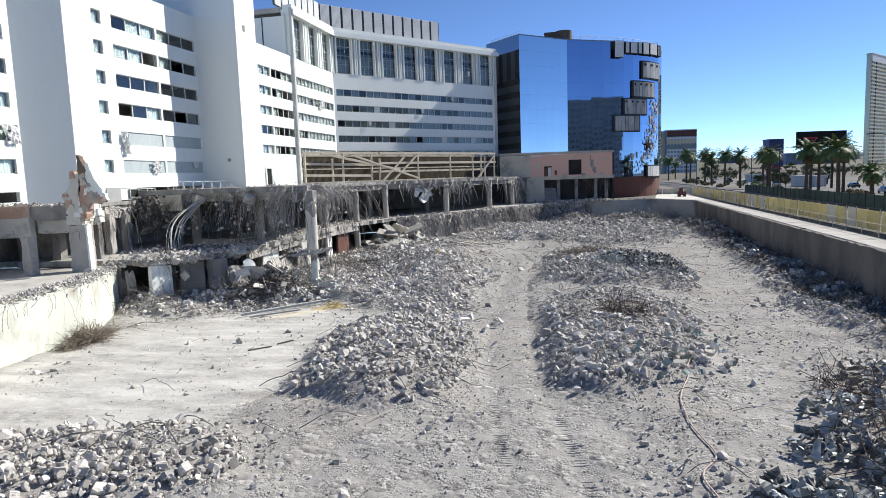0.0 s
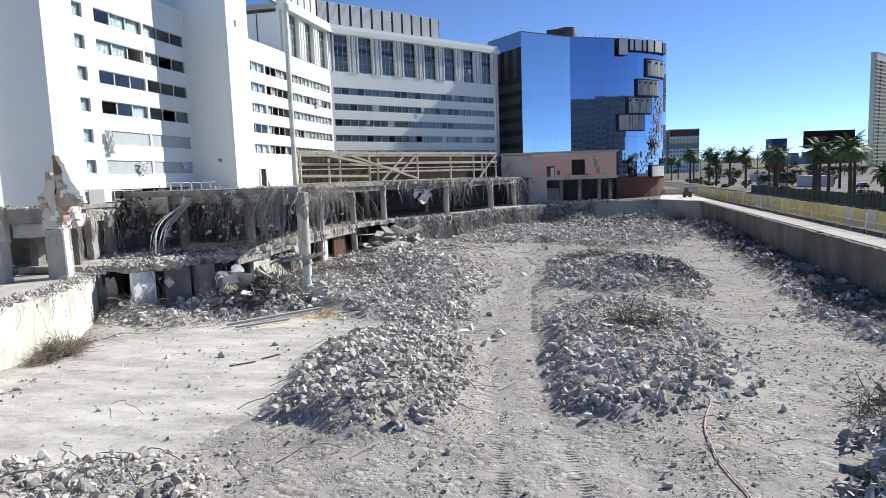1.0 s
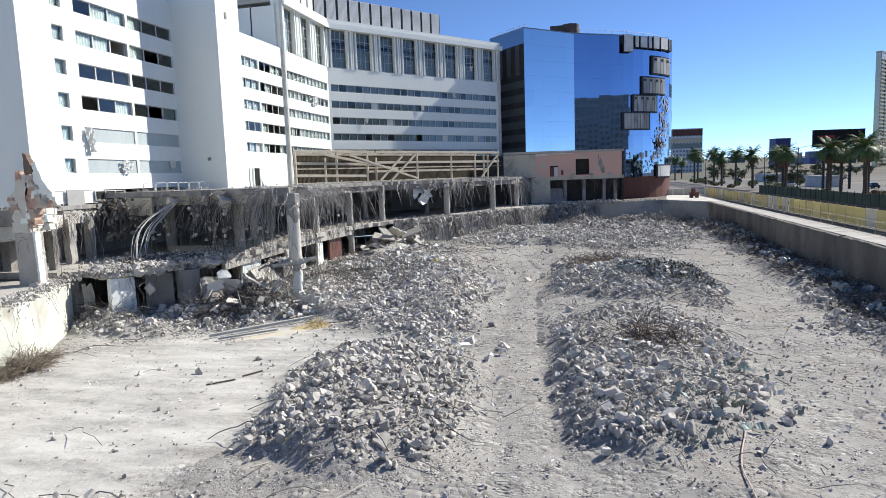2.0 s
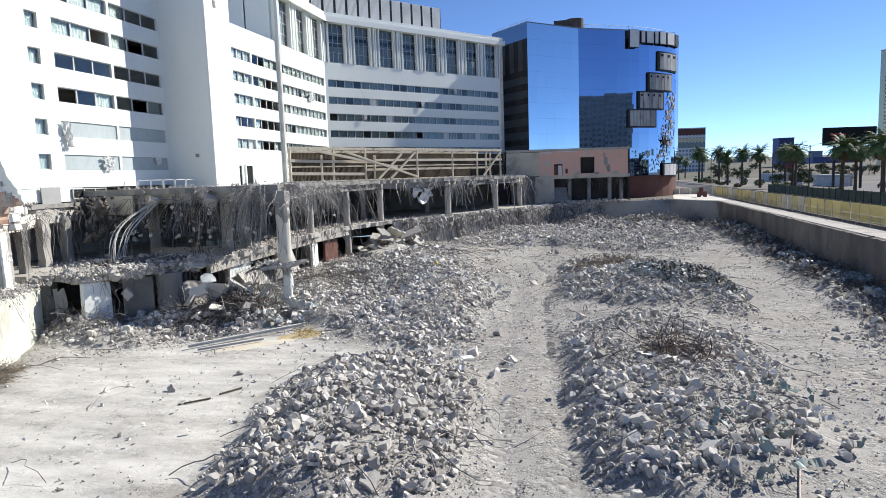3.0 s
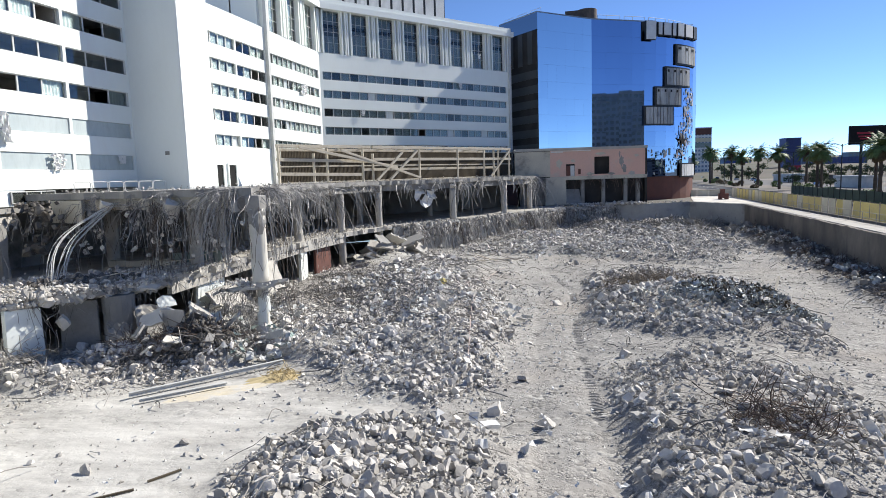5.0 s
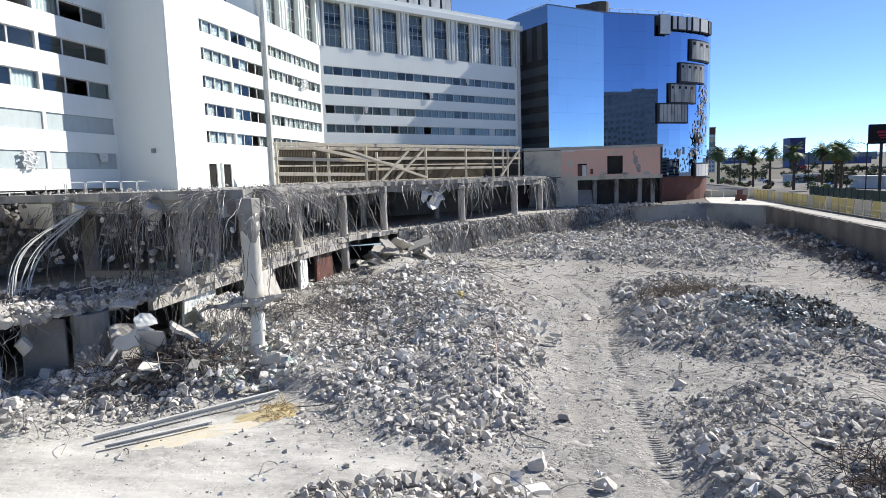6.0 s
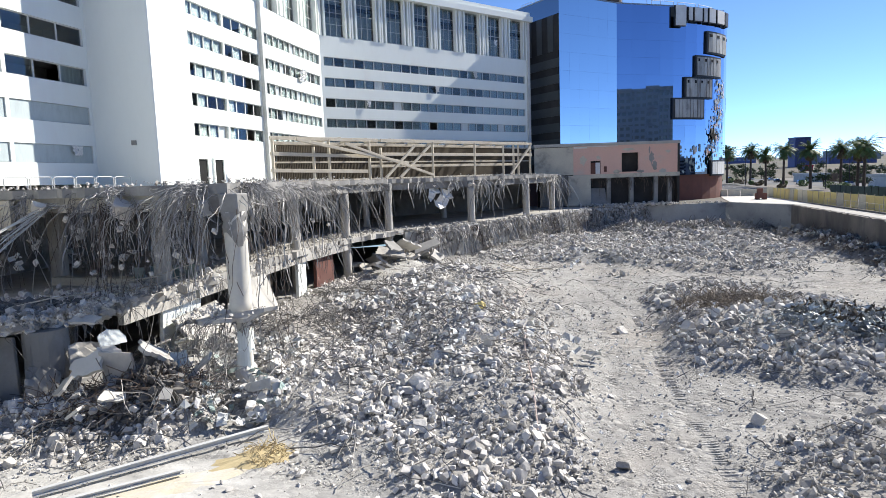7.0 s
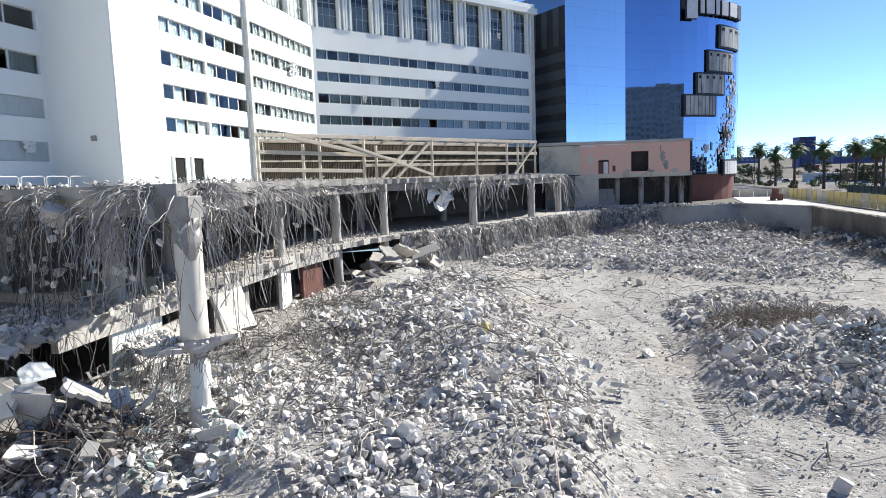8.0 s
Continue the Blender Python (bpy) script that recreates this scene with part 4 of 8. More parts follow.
for p, q in zip(outline[2:16], outline[3:17]):
    glass_panels(p, q, 1, M_mirrordeep, "curve%d" % round(100 * math.dist(p, q)))
bm = bmesh.new()
prism(bm, [tuple(c0 + (Vector(p) - c0) * 1.003) for p in outline], GZ1, GZ1 + 0.25)
part("coping", bm, M_blue, tower)

# ---- salmon annex ----
annex = empty("salmon_annex", -8, 150, 4)
tagged(annex, "salmon stucco annex with a broken corner and an empty opening", "building")
P = Wall((-20, 143.6), (4.9, 149.6))
bm = bmesh.new()
for u0, u1, z0, z1 in ((6.5, 9.6, 9.9, 15), (9.6, 11.4, 12.3, 15), (9.6, 11.4, 9.9, 10.0), (11.4, 15.2, 9.9, 15), (15.2, 18.2, 13.6, 15), (15.2, 18.2, 9.9, 10.2), (18.2, P.len, 9.9, 15)):
    P.box(bm, u0, u1, -0.4, 0, z0, z1)
part("wall", bm, M_pink, annex)
bm = bmesh.new()
P.box(bm, -0.5, 6.49, -0.4, 0.02, 9.9, 14.9)
P.box(bm, 6.49, P.len, -0.45, 0.06, 9.2, 9.9)
part("wall", bm, M_beige, annex, "bare beige stucco wall")
bm = bmesh.new()
P.box(bm, -0.5, P.len, -8, 0.3, 15, 15.5)
part("roof", bm, M_pale_conc, annex)
# near-black wall close behind the front paints the unlit interior
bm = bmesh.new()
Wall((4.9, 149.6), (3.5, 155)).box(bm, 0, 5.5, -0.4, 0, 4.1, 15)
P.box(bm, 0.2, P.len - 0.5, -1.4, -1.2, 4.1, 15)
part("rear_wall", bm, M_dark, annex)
for u in (12.9, 17.0, 21.4, 23.9):
    bm = bmesh.new()
    P.box(bm, u - 0.35, u + 0.35, -0.8, -0.1, 4.1, 9.2)
    part("post", bm, M_concrete, annex)
bm = bmesh.new()
P.box(bm, 0.5, 5.8, -0.9, -0.5, 4.3, 9.7)
P.box(bm, 5.8, 9.5, -0.6, -0.3, 4.3, 9.2)
part("lower_wall", bm, M_concrete, annex)

# ---- rubble ----
def chunk_shapes(n, seed, level=1, cuts=9):
    """Broken lumps: a ball cut flat by random planes, uneven, each a numpy pair of corners and triangles."""
    g = np.random.default_rng(seed)
    out = []
    for _ in range(n):
        bm = bmesh.new()
        if level:
            bmesh.ops.create_icosphere(bm, subdivisions=level, radius=1.0)
        else:
            bmesh.ops.create_cube(bm, size=1.15)
            bmesh.ops.triangulate(bm, faces=bm.faces[:])
        bm.verts.index_update()
        v = np.array([tuple(q.co) for q in bm.verts])
        f = np.array([[q.index for q in t.verts] for t in bm.faces])
        bm.free()
        v = v @ random_turns(1, g)[0].T * 1.15
        main = np.linalg.qr(g.normal(size=(3, 3)))[0]
        planes = [(s * main[:, k], g.uniform(0.45, 0.85)) for k in range(3) for s in (-1, 1)]
        for _ in range(cuts - 6):
            d = g.normal(size=3)
            planes.append((d / np.linalg.norm(d), g.uniform(0.6, 0.95)))
        for d, off in planes:
            over = np.maximum(v @ d - off, 0)
            v = v - over[:, None] * d
        v = v + g.normal(size=v.shape) * (0.16, 0.05, 0.035, 0.02)[level]
        out.append((v * [1.0, 1.0, 0.9], f))
    return out


def random_turns(n, g, tilt=1.0):
    q = g.normal(size=(n, 4))
    q[:, 1:3] *= tilt
    q /= np.linalg.norm(q, axis=1)[:, None]
    w, x, y, z = q.T
    return np.stack([1 - 2 * (y * y + z * z), 2 * (x * y - z * w), 2 * (x * z + y * w), 2 * (x * y + z * w), 1 - 2 * (x * x + z * z), 2 * (y * z - x * w), 2 * (x * z - y * w), 2 * (y * z + x * w), 1 - 2 * (x * x + y * y)], -1).reshape(n, 3, 3)


def scatter_mesh(name, shapes, pos, size, g, tilt=1.0, squash=None):
    vs, fs, base = [], [], 0
    kind = g.integers(0, len(shapes), len(pos))
    turn = random_turns(len(pos), g, tilt)
    sc = size[:, None] * g.uniform(0.5, 1.4, (len(pos), 3))
    if squash is not None:
        sc[:, 2] *= squash
    for k, (v, f) in enumerate(shapes):
        s = np.nonzero(kind == k)[0]
        if not len(s):
            continue
        w = np.einsum("nij,nvj->nvi", turn[s], v[None] * sc[s][:, None]) + pos[s][:, None]
        vs.append(w.reshape(-1, 3))
        fs.append((f[None] + (np.arange(len(s)) * len(v))[:, None, None] + base).reshape(-1, 3))
        base += len(s) * len(v)
    return quick(name, np.concatenate(vs), np.concatenate(fs))


def rubble_amount(x, y):
    """How thick broken pieces lie: 1 on the heaps, little on swept ground."""
    k = pile_field(x, y)
    thin = np.where((y > 43) & (y < 92) & (x < -9), np.clip(0.95 + 1.5 * fbm(x, y, 4.5, 75), 0.55, 1.0), np.clip(0.95 + 0.9 * fbm(x, y, 2.6, 73), 0.5, 1.0))
    patch = np.clip(0.16 + 1.5 * fbm(x, y, 6, 71) * (0.5 + fbm(x, y, 1.5, 72)), 0.05, 0.7)
    far = np.clip((y - 74) / 30, 0, 1) * 0.5
    return np.maximum(np.clip(1.9 * k, 0, 1) * thin, np.maximum(patch * 0.85, far)) * (1 - 0.86 * flat_field(x, y) * (1 - 0.8 * k))


def sample(n, x0, x1, y0, y1, g, weight):
    x, y = g.uniform(x0, x1, n), g.uniform(y0, y1, n)
    ok = inside(x, y, PIT) & (g.random(n) < weight(x, y))
    return x[ok], y[ok]


SHAPES, SMALL, BIG = chunk_shapes(20, 5, 1, 7), chunk_shapes(24, 6, 0, 6), chunk_shapes(20, 7, 2, 10)
for name, y0, y1, n, med, spread, lo, hi, mat, label, seed in (
    ("rubble_near", 10, 62, 128000, 0.082, 0.58, 0.03, 0.27, M_rock, "heaps of broken grey concrete lumps on the pit floor", 101),
    ("rubble_far", 62, 150, 60000, 0.125, 0.48, 0.05, 0.4, M_rock, "wide field of broken grey concrete lumps", 102),
    ("rubble_rear", -28, 10, 4000, 0.2, 0.5, 0.1, 0.5, M_rock, "scattered broken concrete lumps", 103),
):
    g = np.random.default_rng(seed)
    x, y = sample(n, -40, 20.4, y0, y1, g, rubble_amount)
    k = pile_field(x, y)
    coarse = np.exp(1.15 * fbm(x, y, 3.2, 74)) * (0.55 + 0.45 * k)
    med_here = np.where(g.random(len(x)) < 0.5, med * 0.55, med * 1.1) * coarse
    s = np.clip(med_here * np.exp(spread * g.normal(size=len(x))), lo, hi)
    z = height(x, y) + s * g.uniform(-0.1, 0.6, len(x)) + 0.12 * k * g.random(len(x))
    pos = np.stack([x, y, z], -1)
    pale = (x + 1.5 * fbm(x, y, 3, 64) < -8.5) & (y > 45) & (y < 110) & (g.random(len(x)) < 0.68)
    # lumps in the wall's shade get the darker material
    dark = (g.random(len(x)) < 0.8 * soil_and_shade_field(x, y)) & (x > 10)
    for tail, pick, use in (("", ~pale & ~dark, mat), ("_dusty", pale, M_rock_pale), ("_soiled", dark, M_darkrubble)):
        if pick.any():
            far = 1.0 if y0 < 60 else 1.75
            for kind, cut, shapes in (("_crumbs", s < 0.085 * far, SMALL), ("", (s >= 0.085 * far) & (s < 0.135 * far), SHAPES), ("_lumps", s >= 0.135 * far, BIG)):
                if (pick & cut).any():
                    ob = link_part(name + tail + kind, scatter_mesh(name + tail + kind, shapes, pos[pick & cut], s[pick & cut], g), use)
                    tagged(ob, {"": label, "_dusty": "heaps of pale dusty broken concrete beside the podium", "_soiled": "lumps coloured darker for the shade along the foot of the street wall"}[tail], "rubble", kind="stuff")
g = np.random.default_rng(104)
x, y = sample(46000, -38, 20.4, 16, 84, g, lambda x, y: np.clip(0.3 + 0.9 * fbm(x, y, 4, 77) + 0.3 * rubble_amount(x, y), 0.03, 0.9) * (1 - 0.5 * flat_field(x, y)) * (1 - 0.8 * inside(x, y, PALE)))
s = np.clip(0.043 * np.exp(0.45 * g.normal(size=len(x))), 0.02, 0.10)
ob = link_part("gravel", scatter_mesh("gravel", SMALL, np.stack([x, y, height(x, y) + s * 0.3], -1), s, g), M_gravel)
tagged(ob, "fine grey crushed concrete gravel over the pit floor", "gravel", kind="stuff")

# the largest lumps, one by one
lump_meshes = []
for i, (v, f) in enumerate(chunk_shapes(12, 9, 3, 12)):
    me = quick("concrete_lump", v, f)
    me.materials.append(M_rock)
    lump_meshes.append(me)
g = np.random.default_rng(105)
x, y = sample(2600, -36, 20, 14, 125, g, lambda x, y: pile_field(x, y) ** 2 * np.clip(1.2 - y / 130, 0.1, 1) * (1 - flat_field(x, y)))
for i in range(min(290, len(x))):
    k = float(np.clip(0.25 * math.exp(0.34 * g.normal()), 0.17, 0.58))
    ob = new("concrete_lump", lump_meshes[int(g.integers(0, 12))])
    ob.matrix_basis = pose(x[i], y[i], float(height(x[i], y[i])) + 0.35 * k, *g.uniform(-40, 40, 2), float(g.uniform(0, 360))) @ Matrix.Diagonal((k, k * float(g.uniform(0.6, 1)), k * float(g.uniform(0.5, 0.9)), 1))
    tagged(ob, "large angular lump of broken grey concrete on a heap", "concrete lump", group="large concrete lumps in the pit")


# ---- bars, wires and scrap on the ground ----
def bent_line(g, a, length, head, n=7, wiggle=0.35, lift=0.0):
    """A kinked bar lying along the ground from the point a."""
    pts, p, d = [], np.array(a, float), head
    for i in range(n):
        z = float(height(p[0], p[1])) + 0.12 + lift * math.sin(math.pi * i / (n - 1))
        pts.append((p[0], p[1], z))
        d += g.normal() * wiggle
        p = p + length / (n - 1) * np.array([math.cos(d), math.sin(d)])
    return pts


tubes, g = Tubes(), np.random.default_rng(106)
x, y = sample(9000, -36, 20, 14, 140, g, lambda x, y: rubble_amount(x, y) * np.where((x < -12) & (y > 45), 0.9, 0.35))
for i in range(len(x)):
    tubes.add(bent_line(g, (x[i], y[i]), g.uniform(0.7, 3.2), g.uniform(0, 6.28), 6, 0.4, g.uniform(0.0, 0.5)), g.uniform(0.012, 0.028), 4)
ob = link_part("loose_bars", tubes.mesh("loose_bars"), M_rebar)
tagged(ob, "bent loose steel bars and wire strewn over the rubble", "steel bars", kind="stuff")


tubes, g = Tubes(), np.random.default_rng(107)
x, y = sample(6000, -36, 20, 14, 135, g, lambda x, y: rubble_amount(x, y) * np.where((x < -10) & (y > 45), 0.7, 0.4))
for i in range(len(x)):
    a, L, up = g.uniform(0, 6.28), g.uniform(0.25, 1.3), g.normal() * 0.25
    z = float(height(x[i], y[i])) + 0.12
    dx, dy = math.cos(a) * L / 2, math.sin(a) * L / 2
    tubes.add([(x[i] - dx, y[i] - dy, z - up * L / 2), (x[i] + dx, y[i] + dy, z + up * L / 2)], g.uniform(0.012, 0.032), 4)
ob = link_part("loose_sticks", tubes.mesh("loose_sticks"), M_stick)
tagged(ob, "pale splintered laths and short rods in the rubble", "sticks", kind="stuff")


def scrap_field(name, spots, mat, label, seed, size=(0.25, 0.9), slim=0.5):
    """Crumpled sheets with a little thickness."""
    g = np.random.default_rng(seed)
    vs, fs, base = [], [], 0
    for cx, cy, rad, n in spots:
        for _ in range(n):
            a, q = g.uniform(0, 6.28), rad * math.sqrt(g.random())
            px, py = cx + q * math.cos(a), cy + q * math.sin(a) * 0.8
            L, W = g.uniform(*size), g.uniform(*size) * slim
            u = np.linspace(-L / 2, L / 2, 5)
            top = np.array([(p, s * W / 2, g.normal() * 0.12 * L) for p in u for s in (-1, 1)])
            v = np.concatenate([top, top - [0, 0, 0.015]])
            m = random_turns(1, g, 0.5)[0]
            v = v @ m.T + [px, py, float(height(px, py)) + 0.15 + 0.35 * g.random()]
            f = []
            for i in range(4):
                t = 2 * i
                f += [(t, t + 1, t + 3, t + 2), (t + 10, t + 12, t + 13, t + 11), (t, t + 2, t + 12, t + 10), (t + 1, t + 11, t + 13, t + 3)]
            f += [(0, 10, 11, 1), (8, 9, 19, 18)]
            vs.append(v)
            fs.append(np.array(f) + base)
            base += 20
    ob = link_part(name, quick(name, np.concatenate(vs), np.concatenate(fs)), mat)
    return tagged(ob, label, "scrap metal", kind="stuff")


scrap_field("scrap_heap", [(4.6, 66.2, 3.8, 520), (6.6, 63.4, 3.0, 260), (1.0, 63.8, 3.4, 90)], M_scrap, "dark heap of crumpled sheet metal and duct pieces", 201, (0.15, 0.95), 0.16)
scrap_field("scrap_heap_dark", [(4.8, 66.6, 3.4, 260), (6.8, 64.0, 2.4, 120)], M_corrug, "dark strips and torn sheet in the scrap heap", 209, (0.15, 0.9), 0.2)
scrap_field("scrap_pile", [(12.5, 22.5, 3.8, 330), (11.5, 28.0, 3.0, 120), (9.0, 18.5, 3.0, 200), (14.5, 33.0, 3.0, 90), (6.6, 20.3, 1.8, 110), (8.4, 24.5, 1.6, 60)], M_scrap, "crumpled grey metal sheets and twisted duct on the rubble", 202, (0.2, 0.95), 0.4)
scrap_field("green_scrap", [(4.5, 34.0, 3.0, 14), (2.5, 31.5, 2.2, 12), (6.4, 39.5, 1.6, 8), (-25.5, 52.5, 3.0, 30), (-28.5, 55, 2.5, 30)], M_teal, "broken pale green board and glass pieces", 203, (0.2, 0.7))
scrap_field("white_scrap", [(5.2, 67.5, 3.0, 14), (6.3, 37.2, 0.9, 5), (-6, 41, 5, 12), (-17, 63, 6, 22), (0, 105, 16, 60), (8, 132, 8, 30), (-12, 120, 8, 30), (2, 42, 5, 14)], M_white, "scraps of white board lying on the rubble", 204, (0.25, 0.8))


scrap_field("board_scrap", [(11, 140, 6, 60), (-2, 137, 6, 50), (16, 128, 4, 40), (5, 120, 12, 50)], M_concrete, "broken grey boards thrown on the far rubble", 208, (0.4, 1.8))
scrap_field("litter", [(-2, 40, 18, 320), (-14, 60, 12, 420), (2, 70, 14, 280), (-5, 100, 22, 360), (-24, 36, 9, 40), (-27, 56, 5, 60)], M_white, "small pale scraps of paper and board scattered over the rubble", 206, (0.06, 0.28))
scrap_field("sheet_scrap", [(-16, 62, 7, 50), (-23, 72, 6, 60), (-28, 58, 3.5, 60), (-25, 52, 3, 30)], M_frame, "bent pale grey sheet strips in the rubble", 207, (0.2, 1.1))


def tangle(name, spots, mat, label, seed, r=0.012):
    """Nests of thin curled wire or brush."""
    g = np.random.default_rng(seed)
    tb = Tubes()
    for cx, cy, rad, hgt, n in spots:
        for _ in range(n):
            a, q = g.uniform(0, 6.28), rad * math.sqrt(g.random())
            p = np.array([cx + q * math.cos(a), cy + q * math.sin(a), 0.0])
            p[2] = float(height(p[0], p[1])) + 0.02
            d = g.normal(size=3)
            d[2] = abs(d[2]) * 0.9 + 0.25
            d /= np.linalg.norm(d)
            pts, L = [p.copy()], g.uniform(0.5, 1.0) * hgt
            bend = g.normal(size=3) * 0.35
            for k in range(6):
                p = p + d * L / 4
                d = d + bend + g.normal(size=3) * 0.22 - np.array([0, 0, 0.22])
                d /= np.linalg.norm(d)
                p[2] = max(p[2], float(height(p[0], p[1])) + 0.03)
                pts.append(p.copy())
            tb.add(pts, r * g.uniform(0.7, 1.6), 3)
    ob = link_part(name, tb.mesh(name), mat)
    return tagged(ob, label, "brush", kind="stuff")


scrap_field("wall_foot_scrap", [(18.8, 34 + 7 * i, 1.7, 60) for i in range(14)], M_scrap, "dark crumpled sheets along the foot of the street wall", 205, (0.2, 0.9))
tangle("wall_foot_wire", [(18.6, 32 + 8 * i, 1.8, 1.2, 150) for i in range(12)], M_rust, "rusty wire along the foot of the street wall", 306, 0.016)
tangle("far_scrap_nest", [(4 + 2.4 * i, 141.5 - 0.2 * i, 2.0, 1.5, 60) for i in range(7)] + [(-8 + 2.4 * i, 133 + 1.6 * i, 2.0, 1.5, 60) for i in range(5)], M_rebar, "tangled dull rods against the far wall", 308, 0.028)
tangle("dark_nest", [(-29.6, 51.0, 1.7, 1.9, 330), (-27.6, 51.6, 1.6, 1.3, 200), (-31.6, 49.6, 1.3, 1.4, 120), (-39.0, 45.6, 1.4, 1.6, 160)], M_rust, "dark tangle of wire and torn rods below the deck corner", 309, 0.014)
tangle("brush_heap", [(-1.2, 72.8, 3.0, 1.2, 620), (-2.4, 71.0, 2.2, 0.9, 200), (1.6, 73.6, 2.0, 0.9, 160)], M_twig, "low heap of dry brown brush and wire", 301, 0.014)
tangle("wire_nest", [(2.2, 43.5, 1.9, 1.5, 260), (12.5, 24.0, 4.0, 1.8, 420), (13.0, 31.0, 3.0, 1.5, 260), (9.5, 19.0, 2.5, 1.2, 160)], M_rust, "nest of rusty tangled wire on the rubble", 302, 0.012)
tangle("tumbleweed", [(-34.5, 36.0, 1.0, 1.25, 720), (-35.4, 38.4, 0.8, 0.9, 200), (-34.0, 34.2, 0.8, 0.8, 160)], M_twig, "dry grey shrub against the white wall", 303, 0.009)
tangle("bar_nest", [(-26.5, 51.0, 2.0, 2.0, 110), (-30.0, 49.5, 1.6, 1.5, 60), (-20.0, 57.5, 3.5, 1.0, 200), (-22.5, 66.0, 4.0, 1.1, 260), (-28.0, 66.0, 3.5, 1.4, 240), (-29.5, 78.0, 3.5, 1.3, 240), (-24.0, 92.0, 4.0, 1.0, 160), (-17, 63, 4, 0.9, 120), (-36.5, 46.5, 2.0, 1.6, 120)], M_rebar, "tangled thin steel bars over the rubble below the deck", 304, 0.016)

# cleat marks pressed into the wheel tracks
g = np.random.default_rng(330)
vs, fs, base = [], [], 0
for off in (-1.35, 1.35):
    for (ax, ay), (bx, by) in zip(TRACK[1:-2], TRACK[2:-1]):
        L = math.dist((ax, ay), (bx, by))
        ux, uy = (bx - ax) / L, (by - ay) / L
        for k in range(int(L / 0.2)):
            if fbm(np.array([ax + k * 0.1]), np.array([ay + off]), 3.0, 93)[0] < 0.02 or g.random() < 0.25:
                continue
            cx, cy = ax + ux * k * 0.2 + uy * off, ay + uy * k * 0.2 - ux * off
            hw, hl = 0.32 + g.normal() * 0.03, 0.06
            z = float(height(cx, cy))
            q = [(cx + uy * s * hw + ux * t * hl * (1 if top == 0 else 0.5), cy - ux * s * hw + uy * t * hl * (1 if top == 0 else 0.5), float(height(cx + uy * s * hw, cy - ux * s * hw)) + (-0.03 if top == 0 else -0.002)) for top in (0, 1) for s, t in ((-1, -1), (1, -1), (1, 1), (-1, 1))]
            vs += q
            fs += [(base + 4, base + 5, base + 6, base + 7), (base, base + 1, base + 5, base + 4), (base + 1, base + 2, base + 6, base + 5), (base + 2, base + 3, base + 7, base + 6), (base + 3, base, base + 4, base + 7)]
            base += 8
tagged(link_part("cleat_marks", quick("cleat_marks", vs, fs), M_dirt), "ribbed digger tracks pressed into the dust", "track marks", kind="stuff")

# dark heap beside the corner column, and boulders round it
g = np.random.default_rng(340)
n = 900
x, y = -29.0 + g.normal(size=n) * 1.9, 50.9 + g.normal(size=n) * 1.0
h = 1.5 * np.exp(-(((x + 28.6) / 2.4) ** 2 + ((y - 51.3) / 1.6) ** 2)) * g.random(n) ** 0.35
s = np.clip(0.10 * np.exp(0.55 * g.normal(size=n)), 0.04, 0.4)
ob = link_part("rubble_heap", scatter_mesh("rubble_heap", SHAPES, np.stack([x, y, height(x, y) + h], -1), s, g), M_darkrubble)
tagged(ob, "steep dark heap of lumps beside the corner column", "rubble", kind="stuff")
for x, y, k in ((-25.6, 54.6, 0.75), (-24.6, 55.4, 0.6), (-24.0, 53.6, 0.5), (-29.8, 47.6, 0.42), (-28.3, 47.2, 0.3), (-31.2, 47.2, 0.35), (-33.6, 46.0, 0.42), (-35.0, 44.6, 0.4), (-26.9, 48.6, 0.35), (-16.5, 56.4, 0.45), (-14.4, 58.2, 0.4), (-9.0, 45.2, 0.5), (-6.6, 44.0, 0.4), (6.4, 33.4, 0.34), (-0.8, 29.4, 0.3), (9.5, 62.0, 0.42), (7.8, 61.0, 0.36), (5.2, 60.5, 0.3)):
    ob = new("boulder", lump_meshes[int(g.integers(0, 12))])
    ob.matrix_basis = pose(x, y, float(height(x, y)) + 0.4 * k, float(g.uniform(-30, 30)), float(g.uniform(-30, 30)), float(g.uniform(0, 360))) @ Matrix.Diagonal((k, k * 0.8, k * 0.75, 1))
    tagged(ob, "big broken concrete boulder on the pit floor", "boulder", group="concrete boulders")

# ---- podium ruins ----
def lump_strip(name, line, width, z, n, size, parent, label, seed, mat=M_rock):
    """Broken lumps strewn along a line at a level."""
    g = np.random.default_rng(seed)
    seg = [math.dist(a, b) for a, b in zip(line, line[1:])]
    pos = []
    for _ in range(n):
        t = g.random() * sum(seg)
        for (a, b), L in zip(zip(line, line[1:]), seg):
            if t <= L:
                f = t / L
                pos.append((a[0] + (b[0] - a[0]) * f + g.normal() * width, a[1] + (b[1] - a[1]) * f + g.normal() * width, z + abs(g.normal()) * 0.12))
                break
            t -= L
    s = np.clip(size * np.exp(0.5 * g.normal(size=len(pos))), size * 0.4, size * 3.2)
    ob = link_part(name, scatter_mesh(name, SHAPES, np.array(pos), s, g), mat, parent)
    return tagged(ob, label, kind="stuff")


def inset(line, d):
    out = []
    for i, p in enumerate(line):
        a, b = line[max(i - 1, 0)], line[min(i + 1, len(line) - 1)]
        L = math.dist(a, b)
        out.append((p[0] - (b[1] - a[1]) / L * d, p[1] + (b[0] - a[0]) / L * d))
    return out


lump_strip("edge_rubble", inset(LOWER[1:10], 1.0), 0.7, 4.36, 900, 0.045, podium, "broken lumps along the lower slab edge", 401)
